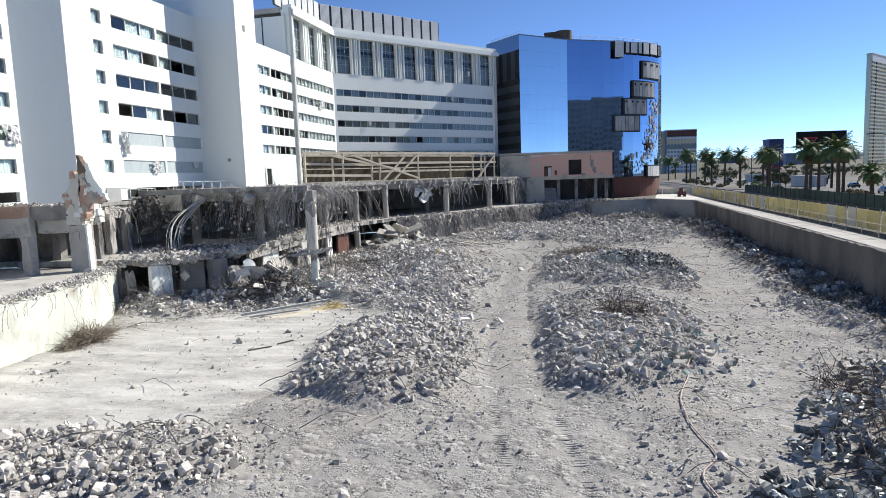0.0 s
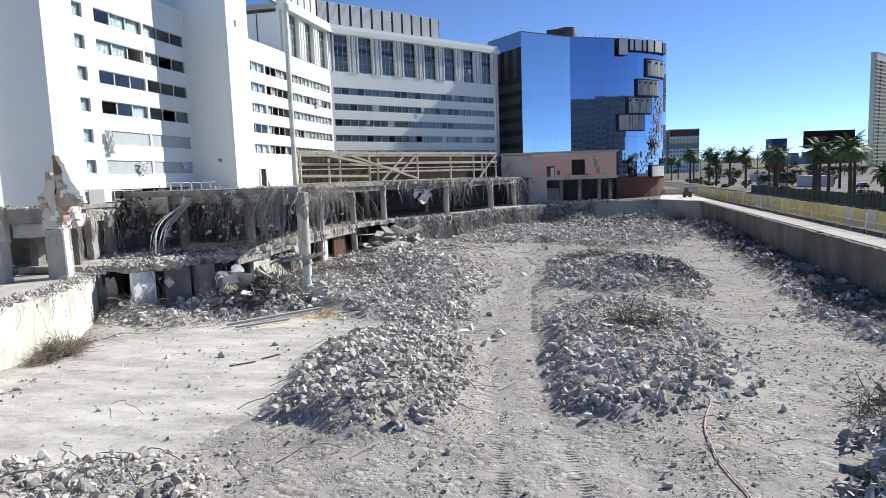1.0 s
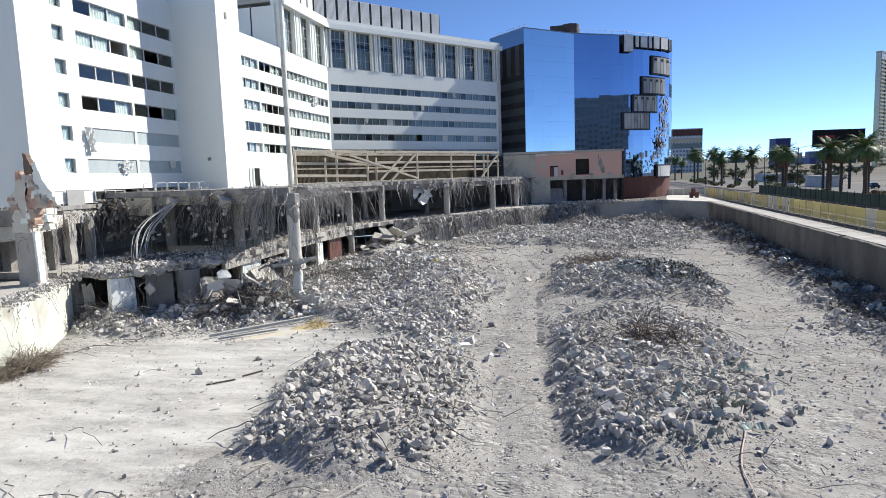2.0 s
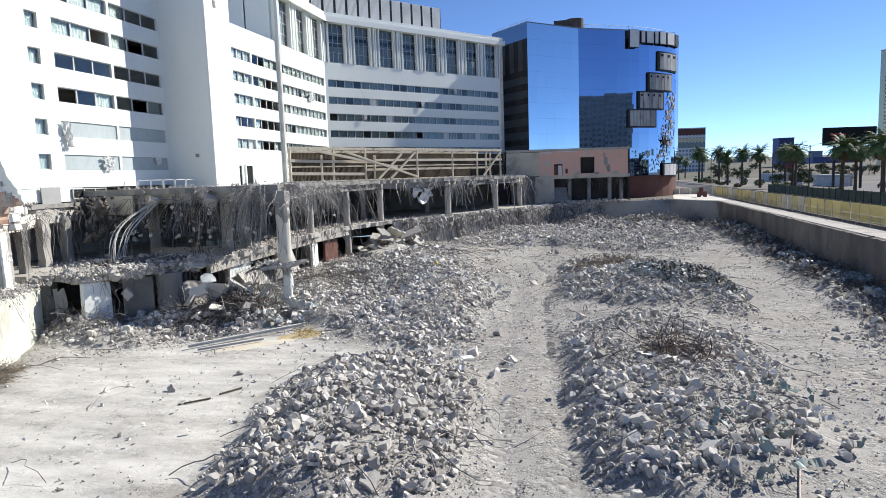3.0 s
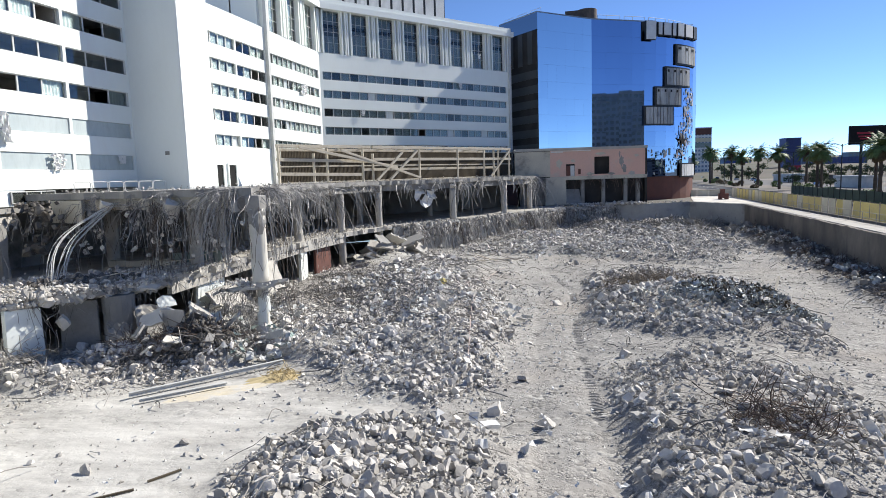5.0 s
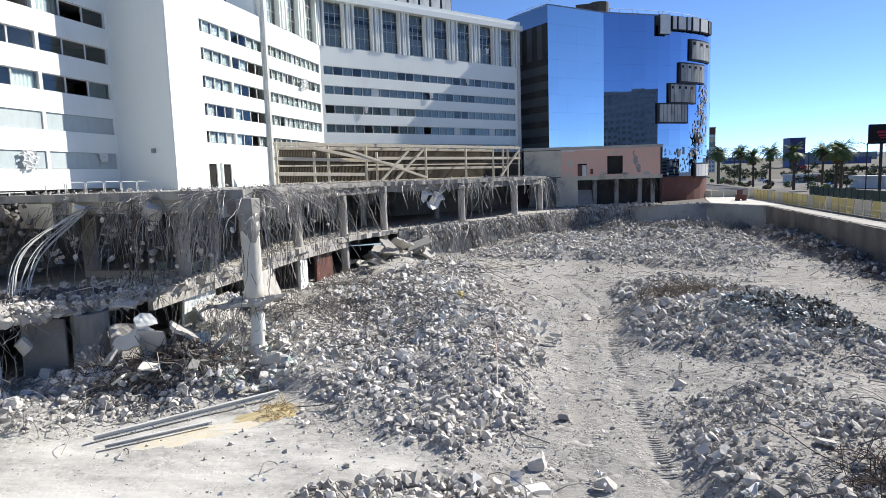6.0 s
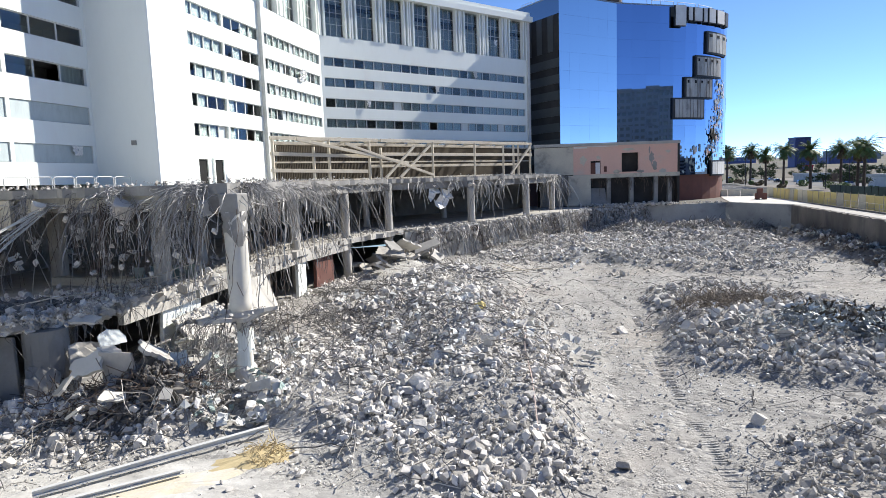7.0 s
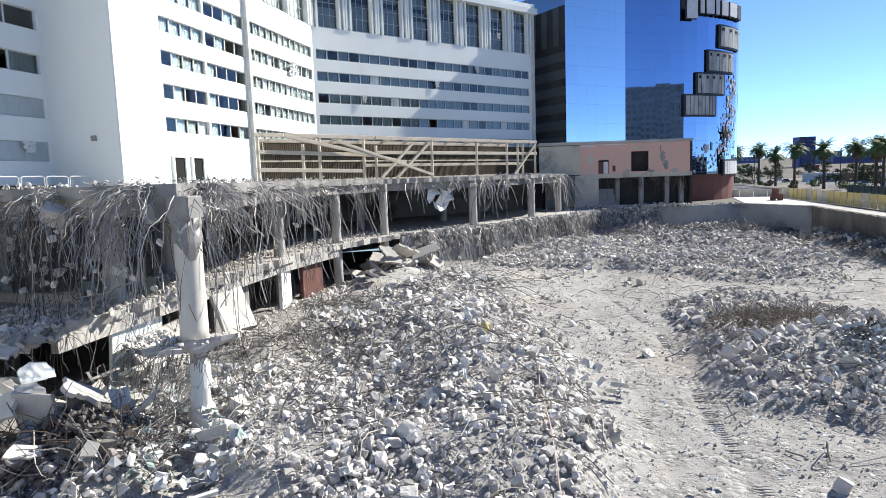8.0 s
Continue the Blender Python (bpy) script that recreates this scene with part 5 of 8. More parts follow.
lump_strip("front_rubble", inset(LOWER[1:5], 0.35), 0.35, 4.36, 620, 0.12, podium, "lumps heaped along the slab front", 414)
lump_strip("front_dirt", inset(LOWER[1:5], 1.6), 0.9, 4.36, 2600, 0.055, podium, "crumbs and dirt over the slab front", 415)
lump_strip("slab_rubble", inset(LOWER[2:9], 3.2), 1.5, 4.36, 1200, 0.075, podium, "rubble heaped on the lower slab", 402)
lump_strip("deck_rubble", inset(DECK[0:7], 0.6), 0.35, 10.26, 1300, 0.042, podium, "crumbled concrete along the deck edge", 403)
# the dark material also carries the shade over this dusty heap
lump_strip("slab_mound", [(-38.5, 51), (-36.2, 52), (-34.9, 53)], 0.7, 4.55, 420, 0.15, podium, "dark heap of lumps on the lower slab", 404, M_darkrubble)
lump_strip("broken_lip", inset(LOWER[1:5], 0.02), 0.16, 3.95, 520, 0.15, podium, "broken lumps that cling to the torn slab lip", 416)
lump_strip("fallen_rubble", [(-34.4, 48.6), (-31.8, 50.4), (-30.2, 52.6)], 0.9, 0.5, 260, 0.2, podium, "large lumps fallen below the torn slab", 417, M_rock_pale)
lump_strip("foot_rubble", inset(LOWER[1:9], -1.2), 0.9, 0.3, 1700, 0.12, podium, "lumps fallen at the foot of the podium", 405, M_rock_pale)
lump_strip("wall_top_rubble", FAR[1:], 0.35, 4.25, 300, 0.11, podium, "lumps along the ruined wall top", 406)


def hanging_bars(name, line, z, n, drop, out, parent, label, seed, mat=M_rebar, r=(0.012, 0.024), gap=2.0, curl=0.5, avoid=None):
    """Torn reinforcement that springs out of a broken edge and droops, in bunches with gaps between."""
    g = np.random.default_rng(seed)
    tb = Tubes()
    seg = [math.dist(a, b) for a, b in zip(line, line[1:])]
    total = sum(seg)
    many = max(2, int(total / gap))
    bunch = [(total * (i + g.uniform(0.1, 0.9)) / many, g.normal() * curl, g.uniform(0.5, 1.5), g.uniform(0.3, 1.0)) for i in range(many)]
    made = 0
    while made < n:
        u0, lean, reach, amount = bunch[int(g.integers(many))]
        if g.random() > amount:
            continue
        made += 1
        t = float(np.clip(u0 + g.normal() * 0.33, 0, total - 1e-3))
        if g.random() < 0.12:
            t = g.random() * (total - 1e-3)
        for (a, b), L in zip(zip(line, line[1:]), seg):
            if t <= L:
                break
            t -= L
        w = Wall(a, b)
        d0 = w.at(t, g.uniform(-0.25, 0.05), z + g.uniform(-0.45, 0.1))
        if avoid and math.dist(avoid, (d0.x, d0.y)) < 0.9 and g.random() < 0.85:
            continue
        L = drop * reach * float(np.clip(g.lognormal(-0.1, 0.6), 0.2, 2.3))
        k = 11
        h = math.radians(g.uniform(-30, 40))
        vel = w.n * (math.cos(h) * out * g.uniform(0.3, 1.3)) + w.u * (lean + g.normal() * 0.75) + Vector((0, 0, 0.35 * math.sin(h)))
        p, pts, kink = d0.copy(), [], g.uniform(0.1, 0.45)
        for i in range(k):
            pts.append(tuple(p))
            p = p + vel.normalized() * (L / (k - 1))
            vel = vel * 0.84 + Vector((g.normal() * kink * 0.8, g.normal() * kink * 0.8, -0.44 + g.normal() * 0.24))
        tb.add(pts, g.uniform(*r), 4)
    ob = link_part(name, tb.mesh(name), mat, parent)
    return tagged(ob, label, kind="stuff")


FRONT, SIDE, BACK = DECK[0:2], DECK[1:5], DECK[4:8]
COL1 = (-26.4, 55.3)
hanging_bars("front_bar", FRONT, 9.9, 34, 2.6, 0.8, podium, "pale torn bars drooping from the deck front", 501, gap=4.5, avoid=COL1)
hanging_bars("front_wire", FRONT, 9.3, 90, 3.6, 0.3, podium, "dark wires drooping below the deck", 502, M_rust, (0.008, 0.018), gap=2.2, avoid=COL1)
hanging_bars("front_strand", FRONT, 9.5, 70, 3.4, 0.5, podium, "pale strands drooping below the deck", 518, M_barpale, (0.010, 0.022), gap=2.6, avoid=COL1)
hanging_bars("side_bar", SIDE, 9.9, 150, 3.0, 0.7, podium, "torn bars along the deck side", 504, M_barpale, (0.016, 0.034), gap=5.0)
hanging_bars("side_wire", SIDE, 9.4, 70, 3.6, 0.3, podium, "dark wires along the deck side", 515, M_rust, (0.008, 0.018), gap=3.0)
hanging_bars("back_bar", BACK, 9.9, 190, 3.2, 0.9, podium, "torn bars along the far deck edge", 505, M_barpale, (0.02, 0.045), gap=5.0)
hanging_bars("lower_bar", LOWER[2:8], 4.1, 190, 1.5, 0.6, podium, "torn bars along the lower slab edge", 506, r=(0.009, 0.018), gap=3.0)
hanging_bars("wall_bar", [(-30, 99.5), (-25, 107.5), (-17, 124), (-9.8, 136.5)], 4.2, 620, 2.8, 0.8, podium, "pale bars hanging down the ruined basement wall", 507, M_barpale, (0.016, 0.04), gap=2.0)
hanging_bars("wall_wire", [(-30, 99.5), (-25, 107.5), (-17, 124), (-9.8, 136.5), (-1, 144)], 4.0, 320, 3.0, 0.4, podium, "dark bars down the ruined basement wall", 516, M_rust, (0.016, 0.035), gap=1.6)
hanging_bars("left_bar", [(-39.5, 43.5), (-44.2, 57.0)], 9.0, 90, 2.2, 0.4, podium, "bars below the torn beam", 508, r=(0.009, 0.018), gap=2.6)


def sheaf(name, x, y, z, n, heading, reach, drop, label, seed, spread=0.5, r=(0.009, 0.02), mat=M_barpale):
    """Bars that spring from one torn spot, arch over together and hang, their ends splayed and curled."""
    g = np.random.default_rng(seed)
    tb = Tubes()
    for _ in range(n):
        h = heading + g.normal() * spread
        out, fall = reach * g.uniform(0.25, 1.25), drop * float(np.clip(g.normal(0.8, 0.35), 0.15, 1.5))
        p0 = np.array([x + g.normal() * 0.22, y + g.normal() * 0.12, z + g.normal() * 0.15])
        side, curl, pts = g.normal() * 0.7, g.normal() * 0.9, []
        rise, wave, ph = g.uniform(0.0, 0.45), g.uniform(0.03, 0.16), g.uniform(0, 6.28, 3)
        for s in np.linspace(0, 1, 13):
            o = out * (1 - (1 - s) ** 2.2)
            c = 0.35 * curl * max(0.0, s - 0.6) ** 1.5 * 4
            q = p0 + [math.cos(h) * (o - c) - math.sin(h) * side * s * s, math.sin(h) * (o - c) + math.cos(h) * side * s * s, rise * math.sin(min(1, 2.4 * s) * math.pi) * 0.5 - fall * max(0.0, s - 0.12) ** 1.35]
            pts.append(q + wave * s * np.sin(ph + 7.0 * s * (1 + 0.3 * ph)) + g.normal(size=3) * 0.03)
        tb.add(pts, g.uniform(*r), 4)
    return tagged(link_part(name, tb.mesh(name), mat, podium), label, kind="stuff")


SOUTH, EAST = radians(-98), radians(-18)
sheaf("corner_sheaf", -28.0, 54.8, 9.95, 90, SOUTH - 0.8, 2.1, 3.9, "dense sheaf of pale bars arching from the deck corner", 521, 0.5)
sheaf("corner_sheaf", -27.4, 54.7, 9.95, 40, SOUTH - 0.3, 1.2, 4.2, "pale bars hanging beside the corner column", 522, 0.7)
sheaf("side_sheaf", -26.6, 57.2, 9.95, 80, EAST, 1.7, 2.5, "dense sheaf of bars behind the corner column", 523, 0.7)
sheaf("side_sheaf", -27.4, 60.0, 9.9, 50, EAST - 0.2, 0.9, 2.6, "bars drooping from the deck side", 524, 0.6)
sheaf("front_sheaf", -32.6, 55.4, 9.9, 34, SOUTH - 0.3, 0.8, 2.6, "narrow bunch of bars on the deck front", 525, 0.4)
sheaf("front_sheaf", -34.6, 55.7, 9.7, 22, SOUTH, 0.5, 3.6, "bunch of hanging wires and crumbs", 526, 0.5, (0.007, 0.015))
sheaf("front_sheaf", -39.6, 56.4, 9.7, 24, SOUTH, 0.6, 2.4, "bunch of torn bars on the deck front", 527, 0.6)
sheaf("side_sheaf", -29.2, 66.2, 9.9, 46, EAST, 0.8, 2.6, "bars drooping from the deck side", 528, 0.7)
sheaf("side_sheaf", -31.6, 75.5, 9.9, 50, EAST, 0.8, 2.6, "bars drooping from the deck side", 529, 0.7)
sheaf("hanging_wire", -33.6, 55.3, 9.2, 16, SOUTH, 0.25, 8.0, "long dark wires hanging to the ground", 530, 0.7, (0.008, 0.018), M_rust)
CON_TOP, CON_END = (-38.0, 56.7), (-38.4, 50.2)
# a slack bundle of conduits from the deck to the lower slab
tb, g = Tubes(), np.random.default_rng(509)
for i in range(11):
    a = np.array([CON_TOP[0] + g.normal() * 0.25, CON_TOP[1] + g.normal() * 0.1, 9.5])
    c = np.array([CON_END[0] + 0.4 + g.normal() * 0.4, CON_END[1] + 0.6 + g.normal() * 0.3, 4.5])
    pts = []
    for s in np.linspace(0, 1, 12):
        q = a * (1 - s) + c * s
        q[0] -= 0.75 * math.sin(math.pi * s) * (0.5 + 0.08 * i)
        q[1] -= 0.7 * math.sin(math.pi * s) * (0.6 + 0.07 * i)
        q[2] += 0.35 * math.sin(math.pi * s) * (0.4 + 0.1 * i) - 0.12 * math.sin(2 * math.pi * s)
        pts.append(q)
    tb.add(pts, 0.027, 5)
tagged(link_part("conduit", tb.mesh("conduit"), M_frame, podium, "slack bundle of pale conduits"), kind="stuff")
# lump that hangs from the slab lip by its bars
ob = link_part("caught_lump", lump_meshes[3], None, podium)
ob.matrix_basis = pose(-35.3, 48.5, 2.7, 20, 15, 40) @ Matrix.Diagonal((0.42, 0.36, 0.62, 1))
sheaf("lump_wire", -35.4, 48.6, 4.2, 14, EAST, 0.3, 1.3, "thin wires round the hanging lump", 531, 0.25, (0.008, 0.015))
# lumps still caught on the bars
g = np.random.default_rng(510)
for i in range(30):
    t = g.random()
    x, y = (-44 + 18 * t, 57.0 - 2.4 * t - 0.5) if i < 20 else (-26.6 - 8 * t, 55.5 + 30 * t)
    k = float(g.uniform(0.08, 0.24))
    ob = link_part("caught_lump", lump_meshes[int(g.integers(0, 12))], None, podium)
    ob.matrix_basis = pose(x + g.normal() * 0.2, y + g.normal() * 0.2, float(g.uniform(5.6, 9.3)), *g.uniform(0, 360, 3)) @ Matrix.Diagonal((k, k * 0.7, k * 1.1, 1))
# broken slab left round the corner column, and its scarred head
bm = bmesh.new()
ragged_prism(bm, [(-28.9, 54.1), (-27.6, 54.1), (-26.3, 53.6), (-25.0, 54.0), (-23.9, 54.4), (-24.6, 55.5), (-26.2, 56.2), (-28.1, 55.9)], 3.76, 3.94, 0.3, 0.22, 21)
for v in bm.verts:
    d = v.co - Vector((-26.0, 54.9, 3.9))
    v.co.z += 0.10 * math.sin(3.1 * v.co.x + 2 * v.co.y) - 0.05 * max(0.0, -d.x) ** 2 + 0.12 * max(0.0, d.x) ** 2
part("slab_remnant", bm, M_pale_conc, podium, "broken slab clinging to the column")
lump_strip("remnant_rubble", [(-28.0, 54.8), (-26.0, 54.8), (-24.5, 54.8)], 0.38, 3.98, 230, 0.085, podium, "crumbled concrete on the broken slab", 407, M_rock_pale)
hanging_bars("remnant_bar", [(-28.7, 54.1), (-26.2, 53.8), (-24.0, 54.5)], 3.9, 110, 1.1, 1.0, podium, "short bar ends sticking out of the broken slab", 512, r=(0.008, 0.018), gap=0.5)
# scarred darker neck of the corner column and the plaster left on its foot
bm = bmesh.new()
round_column(bm, -25.9, 54.9, 7.7, 8.9, 0.56, 14, 5, 0.10, 51)
for v in bm.verts:
    if v.co.z < 7.75:
        v.co.z += 0.5 * math.sin(2.3 * math.atan2(v.co.y - 54.9, v.co.x + 25.9))
part("column_neck", bm, M_concrete, podium, "scarred grey neck of the corner column")
for k, (z0, z1, a0, a1) in enumerate(((0.9, 2.1, -2.6, -0.6), (2.2, 3.2, -1.9, 0.2), (-0.1, 0.8, -1.6, 0.4))):
    bm = bmesh.new()
    rr = random.Random(70 + k)
    ring = [[bm.verts.new((-25.8 + q * math.cos(a), 54.9 + q * math.sin(a), z + rr.uniform(-0.15, 0.15))) for q in (0.36, 0.45)] for z in (z0, z1) for a in (a0 + (a1 - a0) * i / 7 for i in range(8))]
    for i in range(7):
        p, q, r, t = ring[i], ring[i + 1], ring[i + 9], ring[i + 8]
        bm.faces.new((p[1], q[1], r[1], t[1]))
        bm.faces.new((t[0], t[1], r[1], r[0]))
        bm.faces.new((p[1], p[0], q[0], q[1]))
    part("plaster_patch", bm, M_wallpaint, podium, "white plaster left on the column foot")
for i, (x, y, z, s) in enumerate(((-27.3, 54.9, 9.1, 0.6), (-34.4, 86.2, 9.2, 0.6), (-25.2, 108.4, 9.2, 0.7), (-32.5, 55.4, 9.1, 0.7), (-38.5, 56.2, 9.2, 0.6))):
    ob = link_part("torn_capital", lump_meshes[i], None, podium)
    ob.matrix_basis = pose(x, y, z, 10 * i, 15, 40 * i) @ Matrix.Diagonal((s, s, s * 0.8, 1))
# scabs of broken concrete left on the ruined basement wall, and slabs tumbled at its end
g = np.random.default_rng(630)
n = 1500
seg = [(-30, 99.5), (-25, 107.5), (-17, 124), (-9.8, 136.5), (-1, 144)]
pick = g.integers(0, 4, n)
f = g.random(n)
a, b = np.array(seg)[pick], np.array(seg)[pick + 1]
p = a + (b - a) * f[:, None]
side = np.stack([(b - a)[:, 1], -(b - a)[:, 0]], -1) / np.linalg.norm(b - a, axis=1)[:, None]
z = 4.2 - 3.4 * g.random(n) ** 1.4
keep = fbm(p[:, 0] + p[:, 1], z * 3, 4.0, 96) > -0.12
p = (p + side * g.uniform(-0.05, 0.45, n)[:, None] * (1.6 - z[:, None] / 4.2))[keep]
sc = np.clip(0.2 * np.exp(0.5 * g.normal(size=len(p))), 0.06, 0.6)
ob = link_part("wall_scab", scatter_mesh("wall_scab", SHAPES, np.concatenate([p, z[keep][:, None]], 1), sc, g), M_rock, podium, "broken lumps clinging to the basement wall")
tagged(ob, "broken lumps clinging to the basement wall", kind="stuff")
for i in range(34):
    x, y = -30.6 + g.normal() * 1.7, 94.5 + g.normal() * 3.2
    sx, sy = float(g.uniform(0.5, 1.5)), float(g.uniform(0.4, 0.9))
    bm = bmesh.new()
    ragged_prism(bm, [(-sx, -sy), (sx * float(g.uniform(0.5, 1)), -sy * 0.8), (sx * 0.9, sy), (-sx * 0.6, sy * float(g.uniform(0.6, 1.1)))], -0.14, 0.14, 0.16, 0.35, 460 + i)
    ob = part("concrete_fragment", bm, (M_pale_conc, M_stainwhite, M_concrete, M_pale_conc, M_rock)[i % 5])
    ob.matrix_basis = pose(x, y, float(height(x, y)) + float(g.uniform(0.1, 0.9)), float(g.normal() * 28), float(g.normal() * 28), float(g.uniform(0, 360)))
    tagged(ob, "thick broken slab tumbled below the deck", "concrete fragment", group="broken concrete fragments")
# torn mass of concrete and bars hanging at the deck's near end
n = 90
pos = np.stack([-43.6 + g.normal(size=n) * 1.0, 55.6 + g.normal(size=n) * 0.8, 9.6 - 3.6 * g.random(n) ** 1.6], -1)
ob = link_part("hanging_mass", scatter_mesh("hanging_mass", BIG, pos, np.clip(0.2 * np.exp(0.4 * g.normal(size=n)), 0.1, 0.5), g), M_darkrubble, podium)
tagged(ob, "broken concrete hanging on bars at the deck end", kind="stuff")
wall_part("fascia_block", Wall(DECK[0], DECK[1]), (0.2, 3.4, 0.02, 0.25, 8.1, 9.7), M_beige, podium, "beige plastered end of the deck beam")
# piers and leaning panels under the lower slab
def slab_piece(name, a, b, z0, z1, thick, mat, parent, label="", lean=0.0):
    w = Wall(a, b)
    bm = bmesh.new()
    q = w.at
    hexa(bm, [q(0, -thick, z0), q(w.len, -thick, z0), q(w.len, 0, z0), q(0, 0, z0), q(0.1, -thick + lean, z1), q(w.len - 0.05, -thick + lean, z1 - 0.15), q(w.len - 0.05, lean, z1 - 0.1), q(0.1, lean, z1)])
    if name == "fallen_panel":
        bmesh.ops.subdivide_edges(bm, edges=bm.edges[:], cuts=4, use_grid_fill=True)
        rough = random.Random(int(100 * a[0]) + int(10 * a[1]))
        for v in bm.verts:
            high = max(0.0, (v.co.z - z0) / (z1 - z0))
            v.co += Vector((rough.uniform(-0.05, 0.05), rough.uniform(-0.05, 0.05), rough.uniform(-0.55, 0.1) * high ** 3))
    else:
        bmesh.ops.bevel(bm, geom=bm.edges[:], offset=0.03, segments=1, affect="EDGES")
    return part(name, bm, mat, parent, label)


slab_piece("pier", (-36.87, 46.0), (-36.05, 47.8), -0.2, 3.85, 0.6, M_wallpaint, podium, "white plastered pier end")
slab_piece("panel", (-36.6, 49.4), (-34.6, 50.4), -0.2, 3.8, 0.3, M_concrete, podium, "grey wall panel")
bm = bmesh.new()
round_column(bm, -34.0, 51.5, -0.3, 3.85, 0.95, 18, 6, 0.03, 77)
part("pier", bm, M_concrete, podium, "thick round grey pier")
for a, b, z0, z1, lean, mat in (((-33.6, 49.6), (-32.4, 50.4), 0.4, 2.3, -0.7, M_concrete), ((-32.2, 51.0), (-31.2, 52.4), 0.5, 3.1, -0.9, M_pale_conc), ((-39.4, 46.2), (-39.0, 46.9), 0.6, 3.4, -0.5, M_stainwhite), ((-40.2, 46.0), (-39.3, 46.8), 0.6, 2.9, -0.6, M_concrete)):
    slab_piece("fallen_panel", a, b, z0, z1, 0.18, mat, podium, "broken panel leaning below the slab", lean)
slab_piece("panel", (-30.4, 51.0), (-28.9, 51.4), 0.2, 3.2, 0.2, M_pale_conc, podium, "leaning pale slab", 0.7)
slab_piece("panel", (-33.4, 58.5), (-34.0, 63.0), 0.3, 3.6, 0.2, M_wallpaint, podium, "white wall below the slab", 0.2)
slab_piece("panel", (-31.5, 65.6), (-32.1, 69.8), 1.0, 3.7, 0.22, M_pale_conc, podium, "big pale slab leaning against the lower floor", -0.9)
slab_piece("panel", (-31.0, 59.0), (-32.6, 65.5), 0.4, 2.6, 0.25, M_pale_conc, podium, "slab leaning on the rubble", -1.6)
slab_piece("panel", (-34.4, 77.5), (-34.6, 79.5), 0.3, 3.8, 0.3, M_wallpaint, podium, "white wall below the slab")
slab_piece("panel", (-34.6, 81.5), (-34.6, 85.5), 0.3, 3.7, 0.3, M_brickred, podium, "dull red wall below the slab")
slab_piece("panel", (-34.4, 68.5), (-34.8, 73.5), 0.3, 3.6, 0.3, M_concrete, podium, "grey wall below the slab")
for i, (x, y, z, rx, ry, rz, sx, sy, mat) in enumerate(((-29.3, 50.6, 1.6, 30, 20, 30, 0.7, 0.6, M_pale_conc), (-30.6, 50.2, 2.6, 50, -10, 10, 0.7, 0.5, M_stainwhite), (-28.2, 51.6, 2.9, 20, 35, 60, 0.8, 0.5, M_pale_conc), (-31.0, 92.5, 2.4, 18, 10, 20, 1.6, 1.1, M_pale_conc), (-29.5, 94.0, 3.0, -22, 24, 50, 1.3, 0.9, M_stainwhite), (-28.0, 96.5, 2.6, 20, -18, 15, 1.5, 1.0, M_pale_conc), (-30.2, 91.0, 3.2, 40, 10, 75, 1.2, 0.8, M_concrete), (-24.8, 56.0, 0.5, 25, 60, 30, 0.8, 0.5, M_pale_conc), (-16.9, 55.8, 1.0, 30, 30, 60, 0.4, 0.35, M_pale_conc), (-8.8, 42.2, 0.6, 15, 5, 20, 0.4, 0.2, M_white), (5.9, 36.6, 0.5, 8, -6, 10, 0.5, 0.22, M_white), (-15.5, 39.2, 0.45, 6, 8, -15, 1.0, 0.45, M_pale_conc))):
    bm = bmesh.new()
    ragged_prism(bm, [(-sx, -sy), (sx, -sy * 0.8), (sx * 0.9, sy), (-sx * 0.8, sy * 0.9)], -0.09, 0.09, 0.13, 0.22, 60 + i)
    ob = part("concrete_fragment", bm, mat)
    ob.matrix_basis = pose(x, y, z, rx, ry, rz)
    tagged(ob, "broken tilted slab piece lying in the rubble", "concrete fragment", group="broken concrete fragments")

# flat broken pieces lying over the heaps
g = np.random.default_rng(640)
x, y = sample(900, -28, 9, 26, 86, g, lambda x, y: pile_field(x, y) ** 2 * np.where(x < -9, 0.9, 0.35))
slab_kinds = []
for i in range(9):
    sx, sy = float(g.uniform(0.28, 0.6)), float(g.uniform(0.2, 0.4))
    bm = bmesh.new()
    ragged_prism(bm, [(-sx, -sy), (sx * float(g.uniform(0.4, 1)), -sy * 0.8), (sx * 0.9, sy), (-sx * 0.5, sy * float(g.uniform(0.6, 1.2)))], -0.07, 0.07, 0.06, 0.22, 560 + i)
    bmesh.ops.recalc_face_normals(bm, faces=bm.faces[:])
    me = bpy.data.meshes.new("concrete_fragment")
    bm.to_mesh(me)
    bm.free()
    me.materials.append((M_rock_pale, M_rock, M_pale_conc)[i % 3])
    slab_kinds.append(me)
for i in range(min(150, len(x))):
    ob = new("concrete_fragment", slab_kinds[int(g.integers(0, 9))])
    k = float(g.uniform(0.4, 0.95))
    ob.matrix_basis = pose(x[i], y[i], float(height(x[i], y[i])) + 0.12, float(g.normal() * 26), float(g.normal() * 26), float(g.uniform(0, 360))) @ Matrix.Scale(k, 4)
    tagged(ob, "flat broken piece of concrete slab lying on the rubble heap", "concrete fragment", group="broken concrete fragments")
# slabs, boards and pale bars heaped in the gap beside the corner column
g = np.random.default_rng(611)
